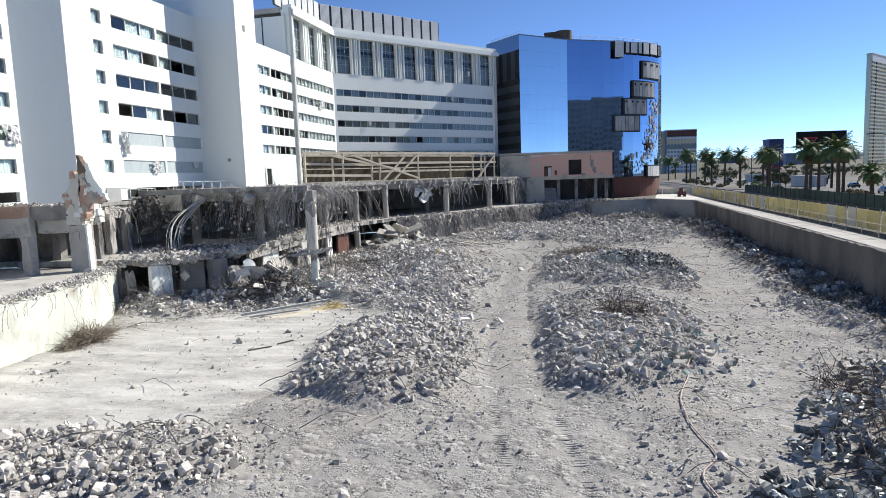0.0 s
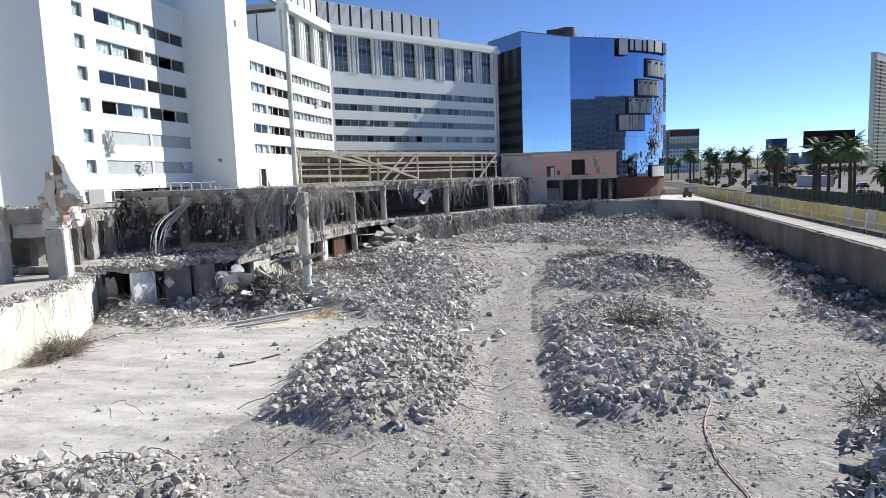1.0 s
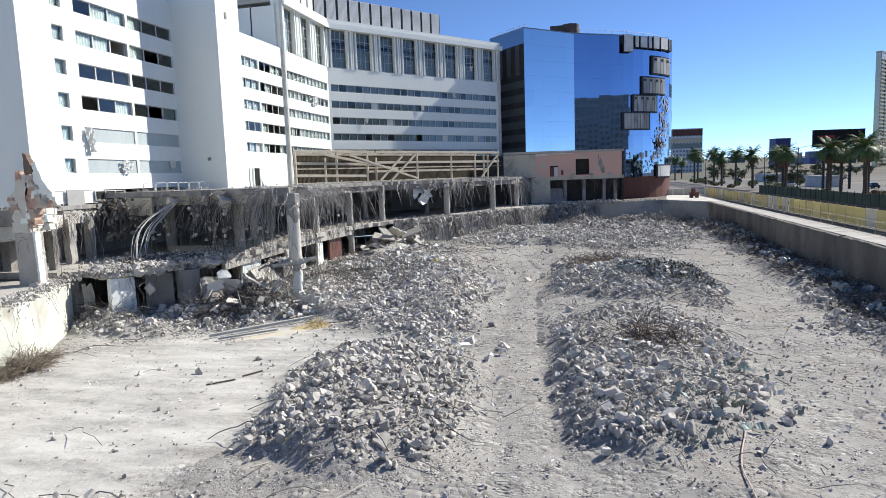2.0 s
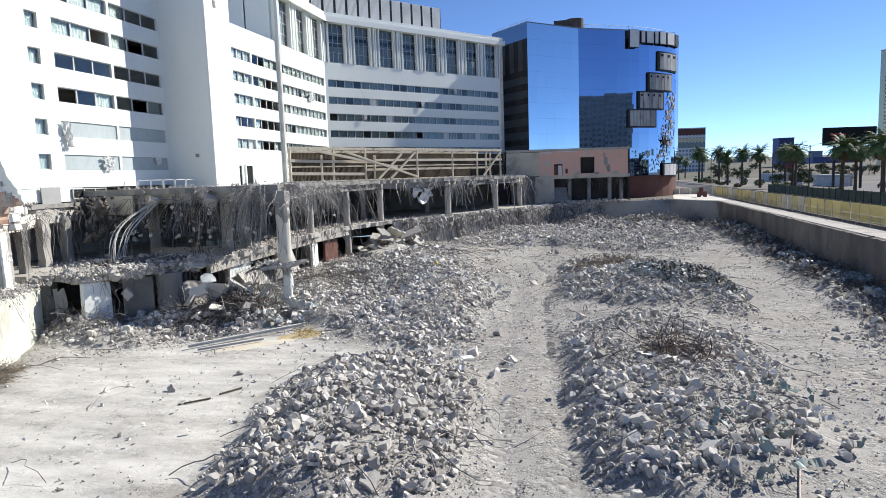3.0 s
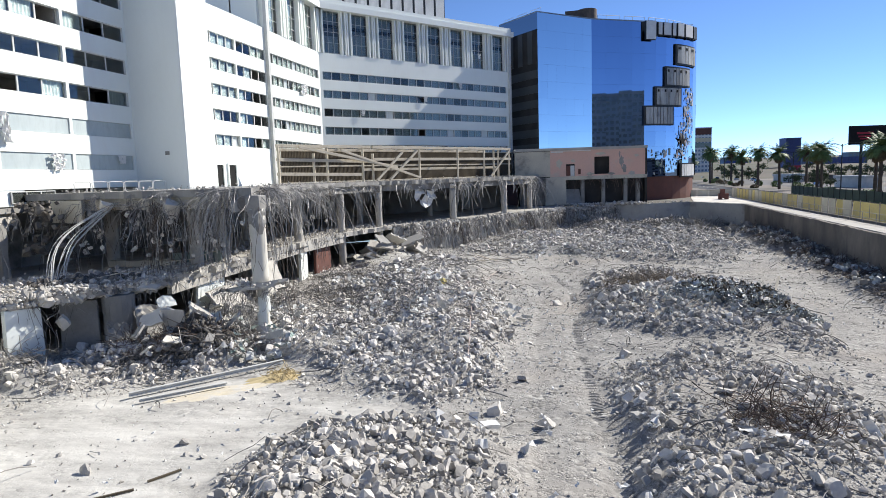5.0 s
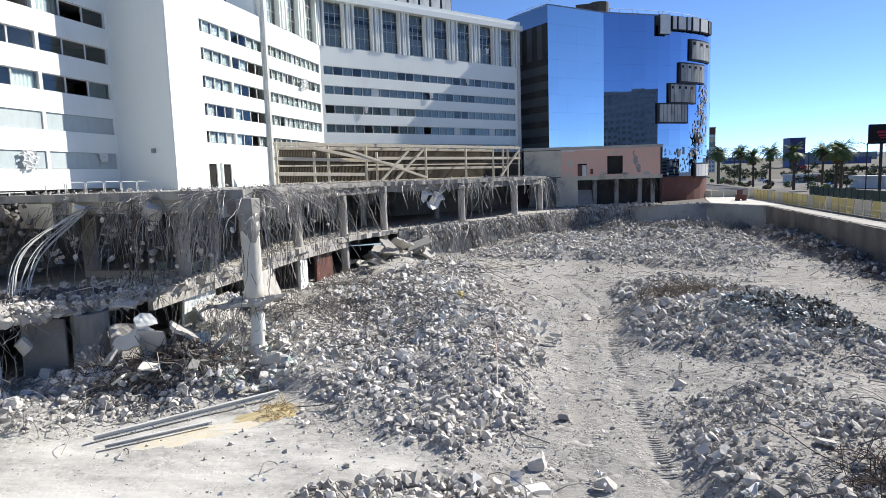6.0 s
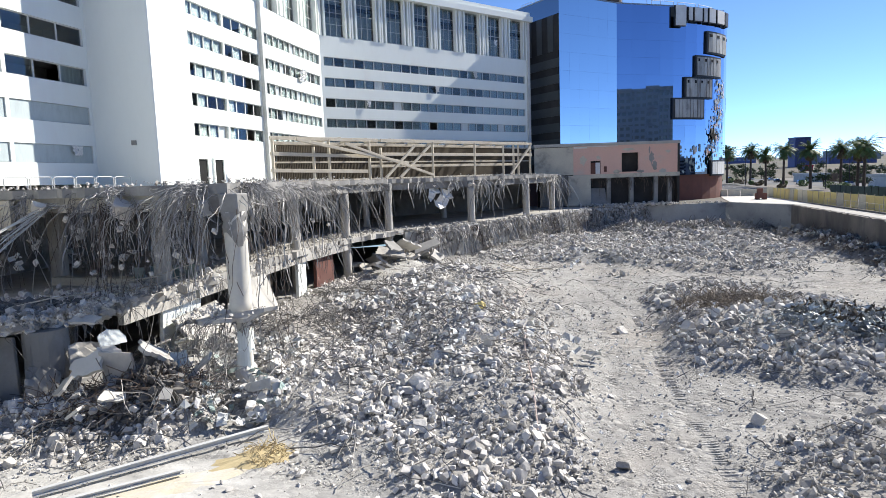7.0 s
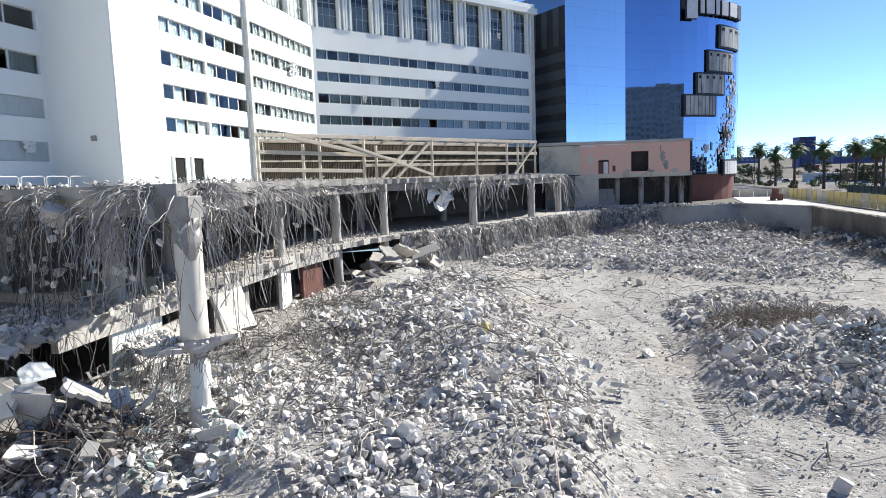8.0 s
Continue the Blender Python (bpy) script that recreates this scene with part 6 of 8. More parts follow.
for i in range(50):
    if i < 30:
        x, y, z = -29.8 + g.normal() * 1.5, 50.9 + g.normal() * 1.1, 0.4 + 1.9 * g.random()
        z = min(z, 3.3 - 0.4 * abs(x + 30.5))
    else:
        x, y = -31.0 + g.normal() * 0.9, 58.5 + g.normal() * 2.5
        z = float(height(x, y)) + 0.3 + 0.5 * g.random()
    z = max(z, float(height(x, y)) + 0.15)
    sx, sy = float(g.uniform(0.2, 0.6)), float(g.uniform(0.15, 0.4))
    bm = bmesh.new()
    ragged_prism(bm, [(-sx, -sy), (sx * float(g.uniform(0.4, 1)), -sy * 0.8), (sx * 0.9, sy), (-sx * 0.5, sy * float(g.uniform(0.6, 1.2)))], -0.06, 0.06, 0.07, 0.25, 160 + i)
    ob = part("concrete_fragment", bm, (M_pale_conc, M_stainwhite, M_concrete, M_concrete)[i % 4])
    ob.matrix_basis = pose(x, y, z, float(g.normal() * 30), float(g.normal() * 35), float(g.uniform(0, 360)))
    tagged(ob, "broken pale slab piece heaped below the podium deck", "concrete fragment", group="broken concrete fragments")
for i in range(26):
    x, y = -31.2 + g.normal() * 1.5, 54.2 + g.normal() * 1.6
    w, h = float(g.uniform(0.3, 0.8)), float(g.uniform(0.2, 0.5))
    bm = bmesh.new()
    ragged_prism(bm, [(-w, -h), (w, -h * 0.8), (w * 0.8, h), (-w * 0.7, h * 0.9)], -0.05, 0.05, 0.08, 0.22, 760 + i)
    ob = part("concrete_fragment", bm, (M_stainwhite, M_wallpaint, M_pale_conc)[i % 3])
    ob.matrix_basis = pose(x, y, float(height(x, y)) + float(g.uniform(0.2, 1.5)), float(g.normal() * 35), float(g.normal() * 35), float(g.uniform(0, 360)))
    tagged(ob, "pale broken board heaped below the lower floor", "concrete fragment", group="broken concrete fragments")
lump_strip("gap_rubble", [(-32.5, 49.6), (-30.0, 50.8), (-28.6, 53.0)], 0.9, 0.9, 520, 0.16, podium, "pale lumps heaped in the gap below the deck", 408, M_rock_pale)
lump_strip("ledge_rubble", [(-39.5, 50.4), (-36.0, 50.2), (-33.0, 51.2)], 1.0, 4.45, 600, 0.085, podium, "dusty lumps heaped on the slab end", 409)
tangle("bar_heap", [(-29.6, 57.0, 1.6, 1.9, 320), (-28.4, 54.6, 1.5, 1.5, 220), (-27.0, 53.0, 2.0, 1.0, 160), (-30.6, 62.0, 1.6, 1.5, 120)], M_barpale, "heap of pale thin bars below the deck", 307, 0.011)
# a collapsed white partition: leaning panels in the sun below the slab corner
for i, (x, y, z, rx, ry, rz, w, h, mat) in enumerate(((-30.7, 51.6, 2.6, 62, 8, 40, 0.55, 0.5, M_stainwhite), (-31.2, 51.0, 4.45, 12, 6, 20, 0.6, 0.4, M_pale_conc), (-29.0, 52.8, 1.7, 70, 6, 60, 0.4, 0.7, M_stainwhite), (-28.3, 54.4, 1.5, 48, 15, 50, 0.5, 0.35, M_pale_conc), (-31.4, 52.6, 3.2, 75, -5, 70, 0.6, 0.45, M_wallpaint))):
    bm = bmesh.new()
    ragged_prism(bm, [(-w, -h), (w, -h * 0.9), (w * 0.85, h * 0.6), (w * 0.2, h), (-w * 0.9, h * 0.8)], -0.05, 0.05, 0.08, 0.2, 260 + i)
    ob = part("leaning_panel", bm, mat)
    ob.matrix_basis = pose(x, y, z, rx, ry, rz)
    tagged(ob, "torn white wall panel leaning in the heap below the slab", "wall panel", group="leaning wall panels")
# strings of torn ceiling scraps and crumbs below the deck front
g = np.random.default_rng(540)
for x, y, many, low in ((-43.0, 57.4, 22, 5.2), (-41.4, 56.9, 18, 5.8), (-40.4, 57.2, 14, 6.4), (-36.6, 56.6, 16, 6.0), (-34.4, 55.9, 22, 5.6), (-33.0, 55.8, 12, 6.6), (-30.0, 56.2, 14, 6.2), (-42.2, 62.0, 20, 5.4)):
    n = many
    u = np.sort(g.random(n))
    pos = np.stack([x + 0.25 * np.sin(5 * u + x) + g.normal(size=n) * 0.2, y + g.normal(size=n) * 0.2, 9.2 - (9.2 - low) * u], -1)
    ob = link_part("hanging_scrap", scatter_mesh("hanging_scrap", SMALL, pos, np.clip(0.15 * np.exp(0.5 * g.normal(size=n)), 0.05, 0.4), g, squash=g.uniform(0.3, 1.2, n)), (M_rock_pale, M_rock, M_frame)[int(g.integers(3))], podium)
    tagged(ob, "torn scraps and crumbs strung on wires below the deck", kind="stuff")
    tb = Tubes()
    for _ in range(7):
        tb.add([(x + g.normal() * 0.3 * k, y + g.normal() * 0.2 * k, 9.6 - (9.9 - low) * k * g.uniform(0.85, 1.0)) for k in np.linspace(0, 1, 9)], g.uniform(0.006, 0.016), 3)
    tagged(link_part("hanging_strand", tb.mesh("hanging_strand"), M_rust, podium), kind="stuff")
lump_strip("floor_rubble", [(-42.5, 52.5), (-38.0, 54.5), (-35.4, 58.0), (-35.2, 64.0)], 1.5, 4.36, 1100, 0.085, podium, "pale dusty rubble over the lower floor", 416, M_rock_pale)
# bent pipe rail left along the lower floor's edge
rail_bent = empty("bent_rail", -33.6, 56, 4.35)
tagged(rail_bent, "bent cream pipe rail along the lower floor edge", "railing")
tb = Tubes()
tb.add([(-36.4, 51.6, 4.7), (-34.6, 52.4, 5.05), (-33.9, 54.4, 5.0), (-33.6, 56.6, 5.25), (-33.7, 58.8, 5.1), (-34.0, 61.5, 5.3), (-34.4, 64.0, 5.1)], 0.035, 6)
link_part("top_rail", tb.mesh("top_rail"), M_cream, rail_bent)
tb = Tubes()
tb.add([(-34.4, 52.8, 4.6), (-33.8, 55.0, 4.7), (-33.7, 58.0, 4.65), (-34.1, 62.0, 4.75)], 0.028, 6)
link_part("lower_rail", tb.mesh("lower_rail"), M_cream, rail_bent)
for px, py, lean in ((-34.6, 52.4, 0.1), (-33.75, 55.4, -0.15), (-33.65, 58.0, 0.2), (-33.95, 61.0, -0.1), (-34.35, 63.8, 0.05)):
    tb = Tubes()
    tb.add([(px, py, 4.3), (px + lean * 0.4, py + lean, 4.8), (px + lean * 0.5, py + lean * 1.5, 5.2)], 0.03, 6)
    link_part("rail_post", tb.mesh("rail_post"), M_cream, rail_bent)
# low curb and a green glass balustrade on the lower floor
ob = empty("low_curb", -37, 60.0, 4.33)
tagged(ob, "low beige curb with broken green glass panels on the lower slab", "curb")
bm = bmesh.new()
box(bm, -42.0, -36.2, 59.8, 60.15, 4.33, 4.85)
bmesh.ops.subdivide_edges(bm, edges=[e for e in bm.edges if e.calc_length() > 2], cuts=6)
for v in bm.verts:
    v.co += Vector((0, float(g.normal()) * 0.03, float(g.normal()) * 0.04 if v.co.z > 4.5 else 0))
part("curb", bm, M_beige, ob)
for k in range(4):
    bm = bmesh.new()
    box(bm, -37.0 + 0.85 * k, -36.25 + 0.85 * k, 61.0 + 0.5 * k, 61.04 + 0.5 * k, 4.36, 5.3)
    part("glass_panel", bm, M_teal, ob, "dusty green glass panel")
for k in range(5):
    bm = bmesh.new()
    box(bm, -37.07 + 0.85 * k, -37.01 + 0.85 * k, 60.98 + 0.5 * k, 61.06 + 0.5 * k, 4.33, 5.4)
    part("post", bm, M_frame, ob)

# ---- torn frame below the older wing ----
ruin = empty("torn_frame", -42, 43.5, 3.8)
tagged(ruin, "torn concrete frame with orange block infill below the white hotel wing", "ruin")


def ruin_box(name, a, b, z0, z1, thick, mat, label=""):
    w = Wall(a, b)
    bm = bmesh.new()
    w.box(bm, 0, w.len, -thick, 0, z0, z1)
    bmesh.ops.subdivide_edges(bm, edges=[e for e in bm.edges if e.calc_length() > 1.5], cuts=3)
    rr = random.Random(int(a[0] * 100))
    for v in bm.verts:
        v.co += Vector((rr.uniform(-1, 1), rr.uniform(-1, 1), rr.uniform(-1, 1))) * 0.06
    return part(name, bm, mat, ruin, label)


for x, y, w, top, mat in ((-44.2, 40.9, 0.8, 6.9, M_pale_conc), (-46.8, 46.5, 0.8, 8.0, M_concrete), (-44.9, 50.6, 0.7, 8.2, M_pale_conc), (-43.2, 47.2, 0.6, 8.0, M_concrete), (-45.6, 53.6, 0.6, 8.2, M_concrete), (-49.4, 45.8, 0.7, 8.0, M_concrete), (-48.0, 51.5, 0.6, 8.0, M_concrete)):
    ruin_box("column", (x - w / 2, y), (x + w / 2, y), 3.75, top, w, mat)
ruin_box("fascia", (-52.2, 43.2), (-45.95, 43.2), 6.7, 8.35, 0.5, M_stainwhite, "cream painted fascia, stained and cracked")
ruin_box("fascia", (-52.2, 43.25), (-45.95, 43.25), 8.37, 9.35, 0.5, M_orange, "pinkish block band above the fascia")
ruin_box("fascia", (-45.93, 43.45), (-42.3, 43.45), 8.15, 9.3, 0.6, M_concrete, "dark stained concrete band")
ruin_box("fascia", (-45.93, 43.9), (-42.3, 43.9), 7.0, 8.12, 0.4, M_stainwhite, "set-back plastered beam")
ruin_box("lintel", (-40.9, 43.7), (-44.9, 50.4), 7.55, 8.65, 0.5, M_stainwhite, "cream lintel over the open bays")
ruin_box("lintel", (-44.9, 50.6), (-46.3, 56.0), 7.7, 8.9, 0.5, M_pale_conc, "torn lintel end")


def torn_piece(name, a, b, outline, thick, mat, label, rough=0.1):
    """A wall piece with a torn outline, given along the wall and up."""
    w = Wall(a, b)
    bm = bmesh.new()
    rr = random.Random(len(outline) + int(10 * a[1]))
    fine = []
    for (u, z), (u2, z2) in zip(outline, outline[1:] + outline[:1]):
        m = max(3, int(math.dist((u, z), (u2, z2)) / 0.22))
        for k in range(m):
            f = k / m
            j = rough if k else 0.3 * rough
            fine.append((u + (u2 - u) * f + rr.uniform(-j, j), z + (z2 - z) * f + rr.uniform(-j, j)))
    f0, f1 = [bm.verts.new(w.at(u, 0, z)) for u, z in fine], [bm.verts.new(w.at(u, -thick, z + rr.uniform(-0.05, 0.05))) for u, z in fine]
    bm.faces.new(f0)
    bm.faces.new(f1[::-1])
    for i in range(len(fine)):
        j = (i + 1) % len(fine)
        bm.faces.new((f0[i], f1[i], f1[j], f0[j]))
    return part(name, bm, mat, ruin, label)


RS, RE = ((-52.0, 43.4), (-36.0, 43.4)), ((-40.5, 43.4), (-44.7, 50.4))
torn_piece("pier", *RS, [(9.7, 3.7), (11.4, 3.7), (11.3, 7.7), (9.7, 7.6)], 0.9, M_pale_conc, "square grey pier", 0.03)
# white strip puts the pier's sunlit right side into the colour
torn_piece("pier_edge", *RS, [(11.42, 3.7), (11.62, 3.7), (11.5, 7.7), (11.32, 7.7)], 0.5, M_wallpaint, "white plastered arris of the pier", 0.02)
torn_piece("pier_head", *RS, [(9.4, 10.0), (9.8, 9.2), (9.6, 7.65), (11.0, 7.7), (10.9, 8.5), (11.2, 10.3), (11.2, 11.9), (10.5, 11.7), (10.0, 10.6)], 0.7, M_stainwhite, "torn plastered pier head", 0.15)
torn_piece("block_wall", *RS, [(11.22, 11.8), (11.8, 11.9), (11.8, 10.1), (13.3, 10.0), (12.9, 9.45), (11.9, 9.4), (11.6, 8.3), (10.95, 8.4)], 0.6, M_orange, "exposed orange clay block", 0.09)
torn_piece("grille", *RE, [(0.2, 8.7), (3.4, 8.7), (3.3, 9.5), (0.2, 9.4)], 0.36, M_concrete, "grey block infill", 0.06)
torn_piece("block_wall", *RE, [(0.1, 9.5), (3.2, 9.5), (2.6, 10.0), (1.4, 10.2), (0.1, 10.4)], 0.34, M_orange, "exposed orange clay block", 0.12)
torn_piece("block_wall", *RE, [(3.4, 8.7), (6.2, 8.7), (5.4, 9.2), (4.4, 9.9), (3.4, 10.0)], 0.34, M_stainwhite, "broken cream block", 0.14)
torn_piece("dark_pier", *RS, [(11.2, 13.4), (11.7, 12.8), (11.9, 12.0), (11.2, 11.9)], 0.4, M_rust, "torn dark pier top", 0.12)
torn_piece("plaster_wall", *RS, [(11.9, 12.6), (12.2, 12.7), (12.6, 11.7), (13.4, 10.3), (13.7, 9.7), (13.2, 10.05), (11.85, 10.15)], 0.3, M_wallpaint, "broken white plaster wall", 0.12)
torn_piece("door_leaf", (-46.3, 52.6), (-46.3, 54.6), [(0, 8.65), (1.9, 8.65), (1.9, 10.65), (0, 10.65)], 0.08, M_greypaint, "grey door leaf", 0.02)
# flakes of plaster and block left on the torn edges
g = np.random.default_rng(620)
for i in range(40):
    w, h = float(g.uniform(0.10, 0.4)), float(g.uniform(0.10, 0.38))
    if i % 2:
        side, u = RS, float(g.uniform(9.6, 13.0))
        z = float(g.uniform(8.0, 12.6 if 10.6 < u < 12.2 else 10.2))
    else:
        side, u = RE, float(g.uniform(0.2, 5.6))
        z = float(g.uniform(8.0, 10.1 - 0.2 * u))
    torn_piece("plaster_flake", *side, [(u - w, z - h), (u + w, z - 0.7 * h), (u + 0.8 * w, z + h), (u - 0.6 * w, z + 0.8 * h)], 0.5, (M_wallpaint, M_stainwhite, M_orange, M_pale_conc)[int(g.integers(4))], "", 0.09).location += Wall(*side).n * float(g.uniform(0.02, 0.12))
EDGE = [(-34.9, 29.5), (-35.5, 37.3), (-39.4, 45.2), (-41.2, 47.6)]
lump_strip("edge_dirt", inset(EDGE, 0.8), 0.5, 3.82, 2000, 0.05, ruin, "dirt and crumbs on the wall top", 410)
lump_strip("edge_rubble", inset(EDGE, 0.8), 0.6, 3.86, 150, 0.11, ruin, "broken lumps on the wall top", 411)
lump_strip("beam_rubble", [(-50, 43.6), (-42.4, 43.6), (-44.8, 50.4)], 0.25, 9.33, 420, 0.07, ruin, "crumbs on the torn beams", 412)
lump_strip("gap_rubble", [(-40.6, 46.6), (-39.0, 45.6), (-38.1, 45.8)], 0.8, 0.6, 380, 0.2, ruin, "lumps heaped in the gap beside the wall end", 413)
hanging_bars("torn_bar", [(-50, 43.1), (-40.6, 43.3)], 7.2, 36, 1.4, 0.3, ruin, "short bars below the torn beams", 513, M_rust, (0.008, 0.016), 1.5)
hanging_bars("lintel_bar", [(-40.8, 43.8), (-44.6, 50.2)], 7.8, 60, 2.0, 0.3, ruin, "bars and wires below the lintel", 517, M_rust, (0.008, 0.018), 1.2)
hanging_bars("edge_bar", [(-35.0, 30.0), (-35.6, 37.2), (-39.4, 44.8)], 3.8, 44, 1.3, 0.5, ruin, "bars poking from the wall top", 514, M_rust, (0.008, 0.016), 1.5)
bm = bmesh.new()
ragged_prism(bm, [(-52.2, 43.8), (-42.5, 43.8), (-44.9, 50.8), (-46.2, 57), (-47, 57), (-47, 49.3), (-52.2, 49.2)], 8.95, 9.3, 0.12, 0.6, 31)
part("torn_slab", bm, M_concrete, ruin)
bm = bmesh.new()
ragged_prism(bm, [(-39.9, 45.2), (-36.0, 37.3), (-35.4, 29.5), (-31.4, 18), (-52, 18), (-52, 45.3), (-47, 45.3)], 3.4, 3.8, 0.12, 0.6, 32)
part("lower_slab", bm, M_pale_conc, ruin)
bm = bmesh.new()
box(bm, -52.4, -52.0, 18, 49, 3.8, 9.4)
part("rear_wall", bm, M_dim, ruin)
# stepped-out wing's base
bm = bmesh.new()
box(bm, -47.0, -46.55, 49.5, 57.2, 9.4, 10.6)
part("base_wall", bm, M_wallpaint, hotel)
# near-black plate on the wall stands in for unlit depth behind the window
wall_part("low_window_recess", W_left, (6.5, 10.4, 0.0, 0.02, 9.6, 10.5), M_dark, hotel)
window(W_left, 8.45, 9.6, 3.9, 0.9, hotel, cols=3, curtain=False, d=0.08)
# ---- deck railing: low metal hoops ----
railing = empty("deck_railing", -43.2, 58, 10.25)
tagged(railing, "low railing of metal hoops on the deck", "railing")
for i in range(6):
    y = 58.0 + i * 1.75
    tb = Tubes()
    tb.add([(-42.8, y, 10.25), (-42.8, y, 10.95), (-42.8, y + 0.15, 11.05), (-42.8, y + 1.45, 11.05), (-42.8, y + 1.6, 10.95), (-42.8, y + 1.6, 10.25)], 0.035, 6)
    link_part("hoop", tb.mesh("hoop"), M_frame, railing)

# ---- cream steel canopy frame on the deck ----
canopy = empty("canopy_frame", -33, 110, 10.25)
tagged(canopy, "stripped cream-painted steel canopy frame, partly collapsed", "canopy")
T = Wall((-43.5, 90.5), (-19.5, 130.5))


def canopy_bar(name, a, b, w, h, mat=M_cream):
    bm = bmesh.new()
    beam(bm, T.at(*a), T.at(*b), w, h)
    bmesh.ops.bevel(bm, geom=bm.edges[:], offset=0.02, segments=1, affect="EDGES")
    return part(name, bm, mat, canopy)


for u in (0.3, 5.5, 7.6, 13.6, 15.4, 24.5, 33.0, 39.5, 42.0, 43.2, 46.2):
    canopy_bar("post", (u, 0, 10.2), (u, 0, 15.1 if u not in (5.5, 15.4) else 14.2), 0.28, 0.28)
for z in (15.1, 13.4):
    canopy_bar("beam", (0, 0.02, z), (15.0, 0.02, z - (0.0 if z > 15 else 0.3)), 0.22, 0.4)
    canopy_bar("beam", (15.4, 0.02, z), (46.6, 0.02, z), 0.22, 0.4)
canopy_bar("beam", (0, 0.02, 11.6), (13, 0.3, 11.3), 0.22, 0.4)
canopy_bar("beam", (15.6, -2.5, 12.0), (46, -2.5, 12.0), 0.2, 0.35)
canopy_bar("fallen_beam", (3.0, 0.5, 15.0), (19.5, 0.6, 12.2), 0.3, 0.35)
canopy_bar("fallen_beam", (9.5, 0.6, 14.6), (24.0, 0.7, 10.6), 0.28, 0.3)
canopy_bar("brace", (18.0, 0.6, 10.4), (23.5, 0.6, 14.6), 0.28, 0.3)
canopy_bar("brace", (15.5, 0.7, 10.4), (20.5, 0.7, 14.4), 0.28, 0.3)
canopy_bar("brace", (40.5, 0.6, 10.4), (45.5, 0.6, 14.7), 0.28, 0.3)
for i in range(2, 12):
    u = 1.5 + i * 3.9
    canopy_bar("rafter", (u, 0.1, 15.25), (u + 0.5, -6.0, 15.2), 0.15, 0.25)
canopy_bar("beam", (0, -6, 15.0), (46.6, -6, 15.0), 0.2, 0.35)
# slatted screen behind
bm = bmesh.new()
for i in range(225):
    u = 0.5 + i * 0.243
    T.box(bm, u, u + 0.12, -6.6, -6.5, 10.3, 12.6)
    T.box(bm, u, u + 0.12, -6.6, -6.5, 12.9, 14.8)
tagged(part("screen_slats", bm, M_corrug, canopy, "close brown screen slats"), kind="stuff")
for z in (10.3, 12.6, 14.8):
    canopy_bar("screen_rail", (0.3, -6.55, z + 0.1), (55.2, -6.55, z + 0.1), 0.2, 0.2)
bm = bmesh.new()
T.box(bm, 0, 55.3, -7.2, -7.0, 10.25, 14.9)
part("screen_back", bm, M_corrug, canopy)

# ---- hanging torn sheet below the far deck ----
bm = bmesh.new()
gx = [(-29.3 + 0.42 * i, 103.2 + 0.6 * i) for i in range(6)]
vs = [[bm.verts.new((x + 0.3 * math.sin(3 * j + i), y - 0.4 * math.sin(2 * i + j), 9.6 - 0.75 * j - 0.3 * math.sin(i * 1.7 + j))) for j in range(5)] for i, (x, y) in enumerate(gx)]
for i in range(5):
    for j in range(4):
        if (i + j) % 4 != 3:
            bm.faces.new((vs[i][j], vs[i + 1][j], vs[i + 1][j + 1], vs[i][j + 1]))
sheet = part("torn_sheet", bm, M_white, podium, "torn white ceiling sheet hanging from the deck")
sol = sheet.modifiers.new("thick", "SOLIDIFY")
sol.thickness = 0.03

# ---- things on the pit floor ----
def ground_bar(name, a, b, w, h, mat, label, category):
    bm = bmesh.new()
    za, zb = float(height(*a)) + 0.12, float(height(*b)) + 0.14
    beam(bm, (*a, za), (*b, zb), w, 0.03)
    beam(bm, (*a, za + h), (*b, zb + h), w, 0.03)
    beam(bm, (*a, za + h / 2), (*b, zb + h / 2), 0.03, h - 0.03)
    return tagged(part(name, bm, mat), label, category)


ground_bar("steel_beam", (-27.4, 44.2), (-22.2, 50.4), 0.2, 0.18, M_frame, "grey steel I-beam lying on the pale slab", "steel beam")
ground_bar("steel_beam", (-26.3, 43.6), (-23.4, 46.6), 0.18, 0.12, M_frame, "short grey steel beam lying on the pale slab", "steel beam")


def patch(name, cx, cy, rx, ry, lean, mat, label, category, seed, lift=0.03):
    """A thin uneven spill on the ground."""
    bm = bmesh.new()
    r = random.Random(seed)
    a = radians(lean)
    mid = bm.verts.new((cx, cy, float(height(cx, cy)) + lift + 0.06))
    rings = []
    for q in (0.5, 1.0):
        ring = []
        for i in range(26):
            t = 2 * math.pi * i / 26
            k = q * (1 + r.uniform(-0.25, 0.25))
            u, v = rx * k * math.cos(t), ry * k * math.sin(t)
            x, y = cx + u * math.cos(a) - v * math.sin(a), cy + u * math.sin(a) + v * math.cos(a)
            ring.append(bm.verts.new((x, y, float(height(x, y)) + (lift if q < 1 else 0.0))))
        rings.append(ring)
    for i in range(26):
        j = (i + 1) % 26
        bm.faces.new((mid, rings[0][i], rings[0][j]))
        bm.faces.new((rings[0][i], rings[1][i], rings[1][j], rings[0][j]))
    return tagged(part(name, bm, mat), label, category, kind="stuff")


patch("straw_patch", -21.6, 48.3, 1.5, 0.8, 40, M_straw, "yellow-brown insulation spilled on the slab", "insulation", 1, 0.1)
patch("sand_patch", -23.2, 46.0, 2.6, 0.75, 45, M_sand, "pale yellow dust on the slab", "dust", 2, 0.03)
tangle("straw_tuft", [(-21.3, 48.6, 0.9, 0.5, 160)], M_straw, "tuft of yellow insulation fibre", 305, 0.012)
